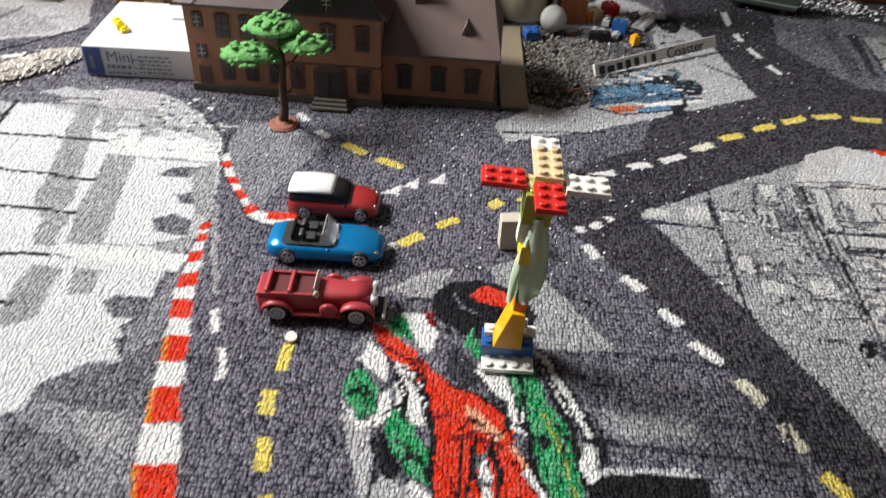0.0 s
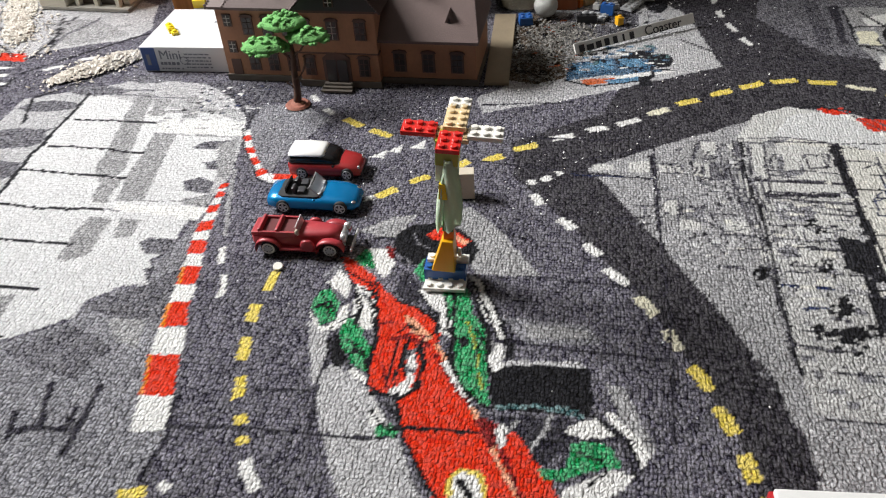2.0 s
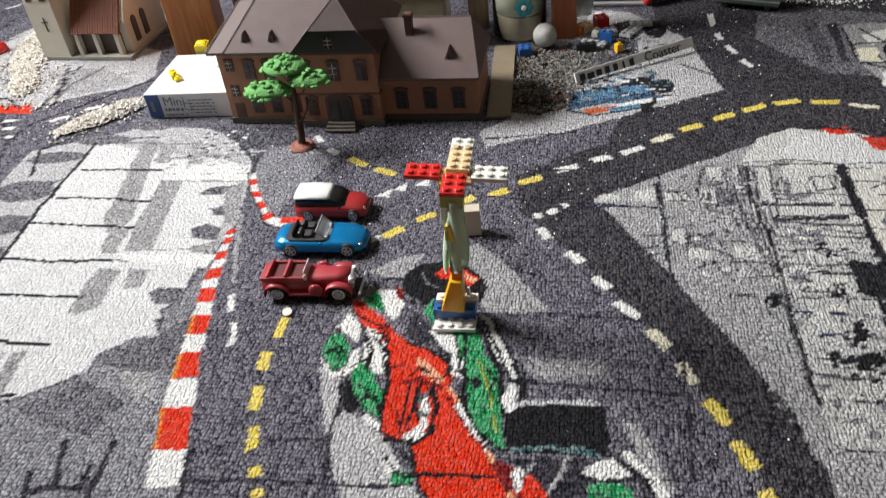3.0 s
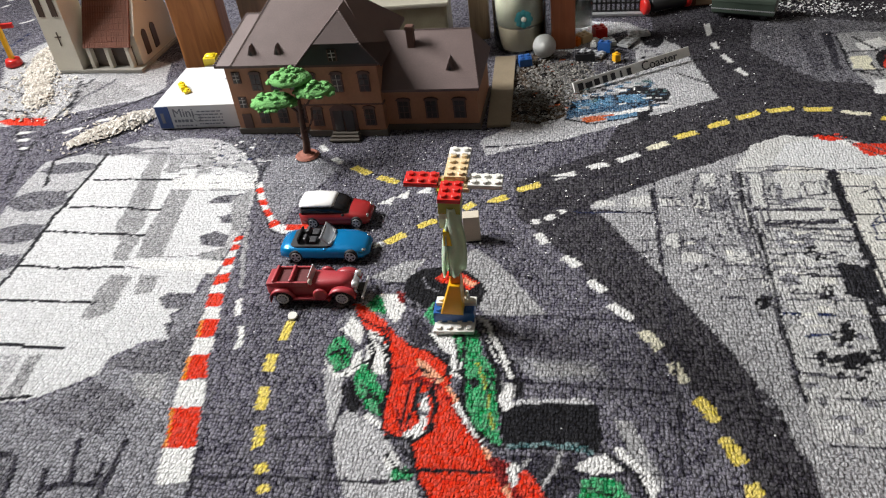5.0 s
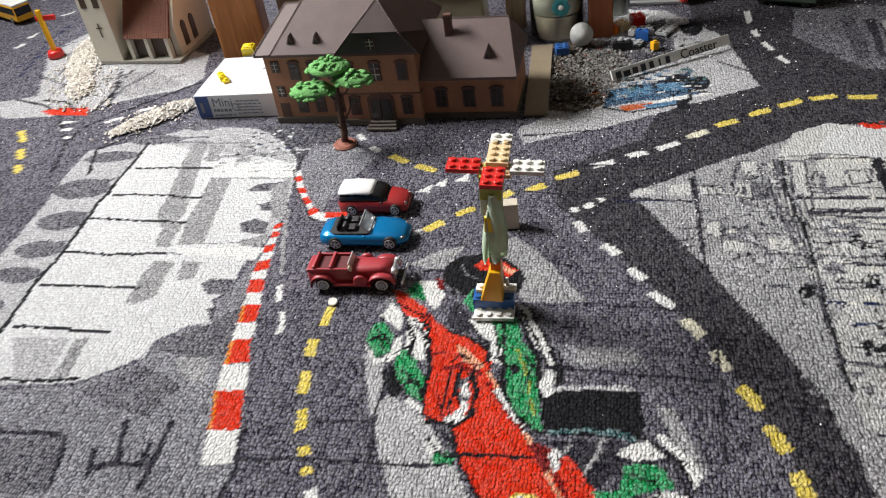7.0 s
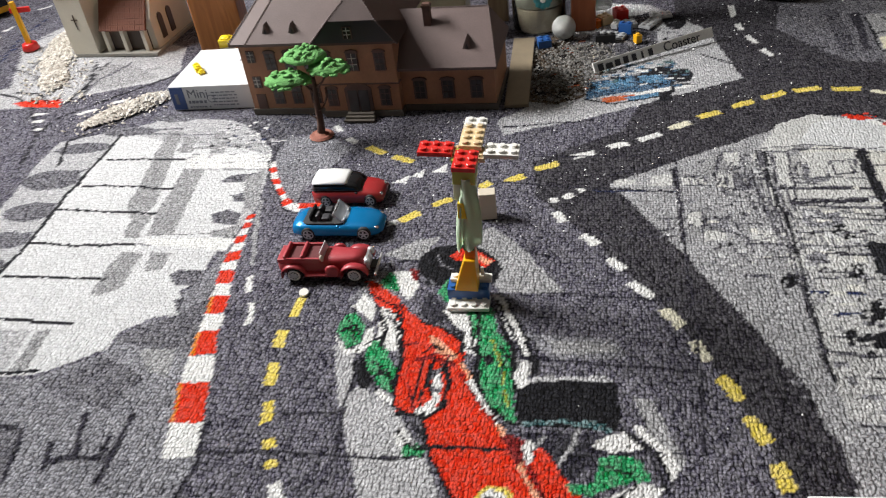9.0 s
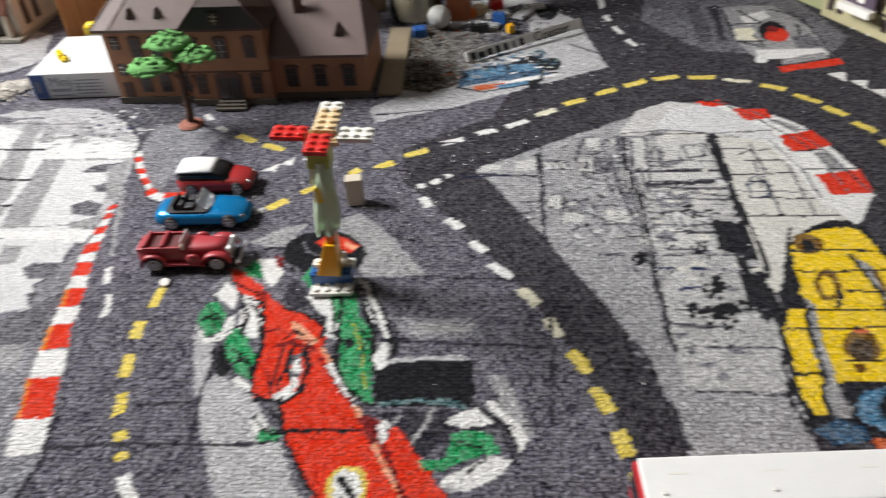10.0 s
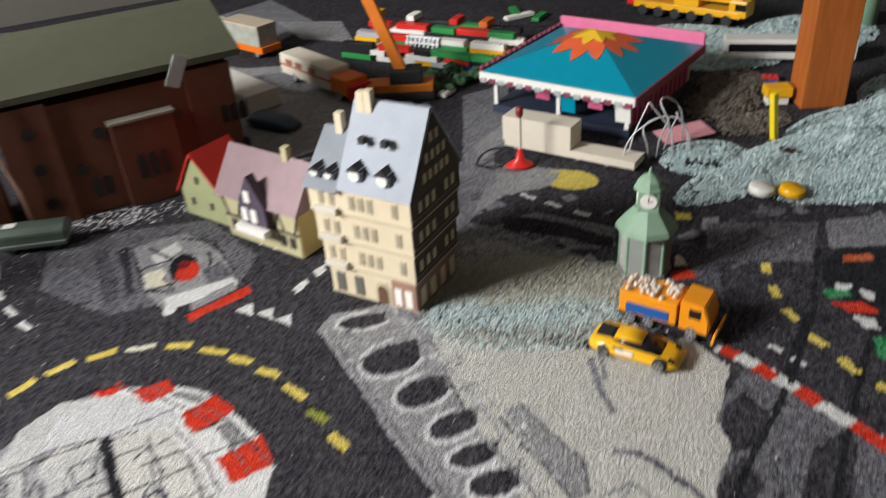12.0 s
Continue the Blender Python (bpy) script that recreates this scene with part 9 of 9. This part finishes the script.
for k, (x, y, mat, word, n) in enumerate(((1.355, 1.470, brick_white, "white", 8), (1.385, 1.440, brick_green, "green", 6), (1.365, 1.500, brick_green, "green", 8), (1.435, 0.940, brick_red, "red", 4), (1.470, 0.925, brick_red, "red", 3), (1.452, 0.905, brick_blue, "blue", 3), (1.038, 1.180, brick_white, "white", 4), (1.015, 1.190, brick_red, "red", 2), (1.290, 0.720, brick_black, "black", 4), (1.180, 0.760, brick_black, "black", 5))):
    t = thing("brick_piece", word + " building brick lying by itself", "toy brick", (x, y, 0.0012), 35 * k, "scattered bricks")
    part("brick", bricks(B(), n, 2, (0, 0, 0), 2), mat, t)
t = thing("green_scrub", "dark green model shrub clump", "shrub", (1.058, 1.235, 0.0012))
scrub = surface("scrub_green", (0.04, 0.1, 0.045), 0.85, vary=0.4, bump=1.0)
for k in range(30):
    part("tuft", ball(B(), rnd.uniform(0.007, 0.014), (rnd.uniform(-0.06, 0.06), rnd.uniform(-0.05, 0.05), rnd.uniform(0.0, 0.012)), (1, 1, 0.7), 2, 0.8, k), scrub, t)
t = thing("green_bottle", "pale green plastic bottle standing behind the gravel", "bottle", (1.80, 1.03, 0.0012))
bm = B()
loft(bm, [[Vector((q * math.cos(k * math.pi / 10), q * math.sin(k * math.pi / 10), z)) for k in range(20)] for q, z in ((0.022, 0), (0.026, 0.004), (0.026, 0.10), (0.012, 0.13), (0.012, 0.15))])
part("bottle", bm, surface("bottle_green", (0.24, 0.4, 0.27), 0.3), t, "", True)


# ---- loose grains: one object of stuff each ----
def shard(rnd, verts, faces, x, y, z, s):
    """One flat chip with four corners and a lifted middle."""
    a, tilt = rnd.uniform(0, 6.283), rnd.uniform(-0.7, 0.7)
    k = len(verts)
    for i in range(4):
        b = a + i * 1.5708 + rnd.uniform(-0.35, 0.35)
        r = s * rnd.uniform(0.6, 1.1)
        verts.append((x + r * math.cos(b), y + r * math.sin(b), z + r * math.sin(b + 1.0) * tilt + s * 0.1))
    verts.append((x, y, z + s * rnd.uniform(0.35, 0.7)))
    verts.append((x, y, z - s * 0.35))
    for i in range(4):
        faces.append((k + i, k + (i + 1) % 4, k + 4))
        faces.append((k + (i + 1) % 4, k + i, k + 5))


def grain_field(name, material, label, blobs, count, small, large, seed, category="gravel"):
    """Chips strewn over round patches: (x, y, radius x, radius y, turn, height)."""
    rnd = random.Random(seed)
    verts, faces = [], []
    total = sum(b[2] * b[3] for b in blobs)
    for bx, by, rx, ry, turn, h in blobs:
        c, s = math.cos(radians(turn)), math.sin(radians(turn))
        if h > 0.0025 and "chips" not in name:
            k0 = len(verts)
            for i in range(9):
                for j in range(36):
                    q, a = i / 8 * (0.86 + 0.16 * noise.noise(Vector((3 * math.cos(j * 0.1745), 3 * math.sin(j * 0.1745), seed + bx)))), j * 0.1745
                    u, v = rx * q * math.cos(a), ry * q * math.sin(a)
                    z = h * max(0, 1 - q * q) * (0.5 + 0.4 * noise.noise(Vector(((bx + u) * 40, (by + v) * 40, seed))))
                    verts.append((bx + u * c - v * s, by + u * s + v * c, 0.0007 + z - (0.0016 if i == 8 else 0)))
            for i in range(8):
                for j in range(36):
                    faces.append((k0 + i * 36 + j, k0 + (i + 1) * 36 + j, k0 + (i + 1) * 36 + (j + 1) % 36, k0 + i * 36 + (j + 1) % 36))
        for _ in range(int(count * rx * ry / total)):
            q, a = rnd.random() ** 0.6, rnd.uniform(0, 6.283)
            u, v = rx * q * math.cos(a), ry * q * math.sin(a)
            z = h * max(0, 1 - q * q) * (0.65 + 0.5 * noise.noise(Vector(((bx + u) * 40, (by + v) * 40, seed)))) * rnd.uniform(0.75, 1)
            shard(rnd, verts, faces, bx + u * c - v * s, by + u * s + v * c, 0.0016 + z, rnd.uniform(small, large))
    me = bpy.data.meshes.new(name)
    me.from_pydata(verts, [], faces)
    me.materials.append(material)
    return tagged(new(name, me), label, category, kind="stuff")


def grain_material(name, a, b, rough=0.7, trans=0.0):
    m, n, l, p = shader(name)
    geo = n.new("ShaderNodeNewGeometry")
    ramp = n.new("ShaderNodeValToRGB")
    ramp.color_ramp.elements[0].color, ramp.color_ramp.elements[1].color = (*a, 1), (*b, 1)
    l.new(geo.outputs["Random Per Island"], ramp.inputs[0])
    l.new(ramp.outputs[0], p.inputs["Base Color"])
    p.inputs["Roughness"].default_value = rough
    p.inputs["Transmission Weight"].default_value = trans
    return m


chips = grain_material("wood_chips", (0.32, 0.28, 0.23), (0.74, 0.71, 0.65))
turquoise = grain_material("turquoise_grit", (0.24, 0.36, 0.37), (0.62, 0.72, 0.72), 0.35)
grit = grain_material("grey_grit", (0.2, 0.2, 0.17), (0.42, 0.41, 0.34), 0.6)
crystal = grain_material("crystal", (0.7, 0.72, 0.74), (0.9, 0.9, 0.9), 0.12)
soil = grain_material("dark_soil", (0.055, 0.047, 0.04), (0.2, 0.17, 0.14))
grain_field("wood_chips", chips, "strip of cream wood chips along the carpet road", [(-0.350, 0.764, 0.056, 0.018, 45, 0.009), (-0.33, 0.785, 0.03, 0.018, 40, 0.010)], 1700, 0.0014, 0.0040, 31)
grain_field("wood_chips", chips, "heap of cream wood chips beside the church", [(-0.548, 0.925, 0.022, 0.062, 28, 0.008), (-0.510, 0.858, 0.020, 0.042, 30, 0.007), (-0.575, 0.995, 0.02, 0.04, 10, 0.006)], 2300, 0.0014, 0.0040, 32)
grain_field("wood_chips", chips, "stray cream wood chips scattered round the heaps", [(-0.352, 0.762, 0.075, 0.036, 45, 0.0), (-0.525, 0.885, 0.050, 0.11, 30, 0.0), (-0.45, 0.80, 0.03, 0.02, 0, 0)], 420, 0.0012, 0.0036, 43)
grain_field("turquoise_gravel", turquoise, "pale turquoise gravel spread before the tall house", [(0.80, 0.627, 0.070, 0.022, -28, 0.0024), (0.86, 0.60, 0.055, 0.03, -30, 0.0024), (0.775, 0.66, 0.03, 0.02, 0, 0.0024), (0.84, 0.60, 0.12, 0.05, -28, 0)], 5200, 0.0006, 0.0019, 33)
grain_field("turquoise_gravel", turquoise, "bank of pale turquoise gravel east of the kiosk", [(1.26, 0.715, 0.17, 0.045, 5, 0.014), (1.45, 0.70, 0.15, 0.09, -10, 0.03), (1.20, 0.775, 0.06, 0.05, 0, 0.015), (1.40, 0.60, 0.17, 0.05, -30, 0.012), (1.62, 0.72, 0.15, 0.12, 0, 0.03), (1.30, 0.62, 0.13, 0.05, -25, 0.008)], 34000, 0.0008, 0.0027, 34)
grain_field("turquoise_gravel", turquoise, "far bank of turquoise gravel behind the fairground", [(1.56, 1.14, 0.12, 0.06, -60, 0.01), (1.47, 1.05, 0.12, 0.06, -30, 0.01), (1.70, 1.05, 0.12, 0.10, 0, 0.02)], 6000, 0.0018, 0.0042, 35)
grain_field("grey_grit", grit, "patch of olive grey grit behind the tall house", [(0.86, 0.665, 0.075, 0.055, -25, 0.004), (0.80, 0.70, 0.05, 0.04, 0, 0.004), (0.92, 0.62, 0.05, 0.035, -20, 0.004), (0.86, 0.62, 0.13, 0.07, -26, 0)], 9500, 0.0007, 0.0021, 36)
grain_field("dark_soil", soil, "dark soil heap behind the fairground", [(1.345, 0.895, 0.07, 0.05, 20, 0.02), (1.33, 0.82, 0.06, 0.035, 0, 0.010), (1.42, 0.95, 0.06, 0.05, 0, 0.02)], 2600, 0.0016, 0.004, 37, "soil")
grain_field("crystal_grains", crystal, "white crystal grains strewn on the carpet", [(-0.13, 0.69, 0.10, 0.06, 10, 0), (0.06, 0.70, 0.16, 0.05, 0, 0), (0.26, 0.84, 0.20, 0.14, 20, 0), (0.38, 1.00, 0.14, 0.10, 0, 0), (0.10, 0.60, 0.28, 0.10, 0, 0), (-0.40, 0.80, 0.20, 0.12, 0, 0)], 620, 0.0005, 0.0015, 38, "grains")
grain_field("crystal_grains", crystal, "pale crystal grains strewn by the station", [(0.53, 1.045, 0.09, 0.028, -14, 0.0022), (0.46, 1.065, 0.1, 0.028, -14, 0.0022), (0.70, 0.90, 0.06, 0.05, 0, 0)], 700, 0.0008, 0.0026, 39, "grains")
grain_field("crystal_grains", crystal, "sparse crystal grains on the carpet roads", [(0.30, 0.55, 0.42, 0.30, 0, 0), (0.85, 0.50, 0.22, 0.16, 0, 0)], 130, 0.0005, 0.0013, 40, "grains")
grain_field("debris", grain_material("brown_debris", (0.035, 0.032, 0.028), (0.26, 0.25, 0.23)), "brown and grey crumbs beside the card strip", [(0.172, 0.83, 0.038, 0.080, -10, 0.002), (0.20, 0.88, 0.03, 0.04, 0, 0.002), (0.17, 0.86, 0.055, 0.07, 0, 0.0)], 1900, 0.0008, 0.0026, 41, "crumbs")
bm = tube(B(), 0.0042, 0.0038, 0.0012, n=14)
tagged(part("sequin", bm, brick_white), "small white plastic disc lying on the carpet", "disc").matrix_world = pose(-0.0185, 0.4385, 0.0016, 12, 5, 0)
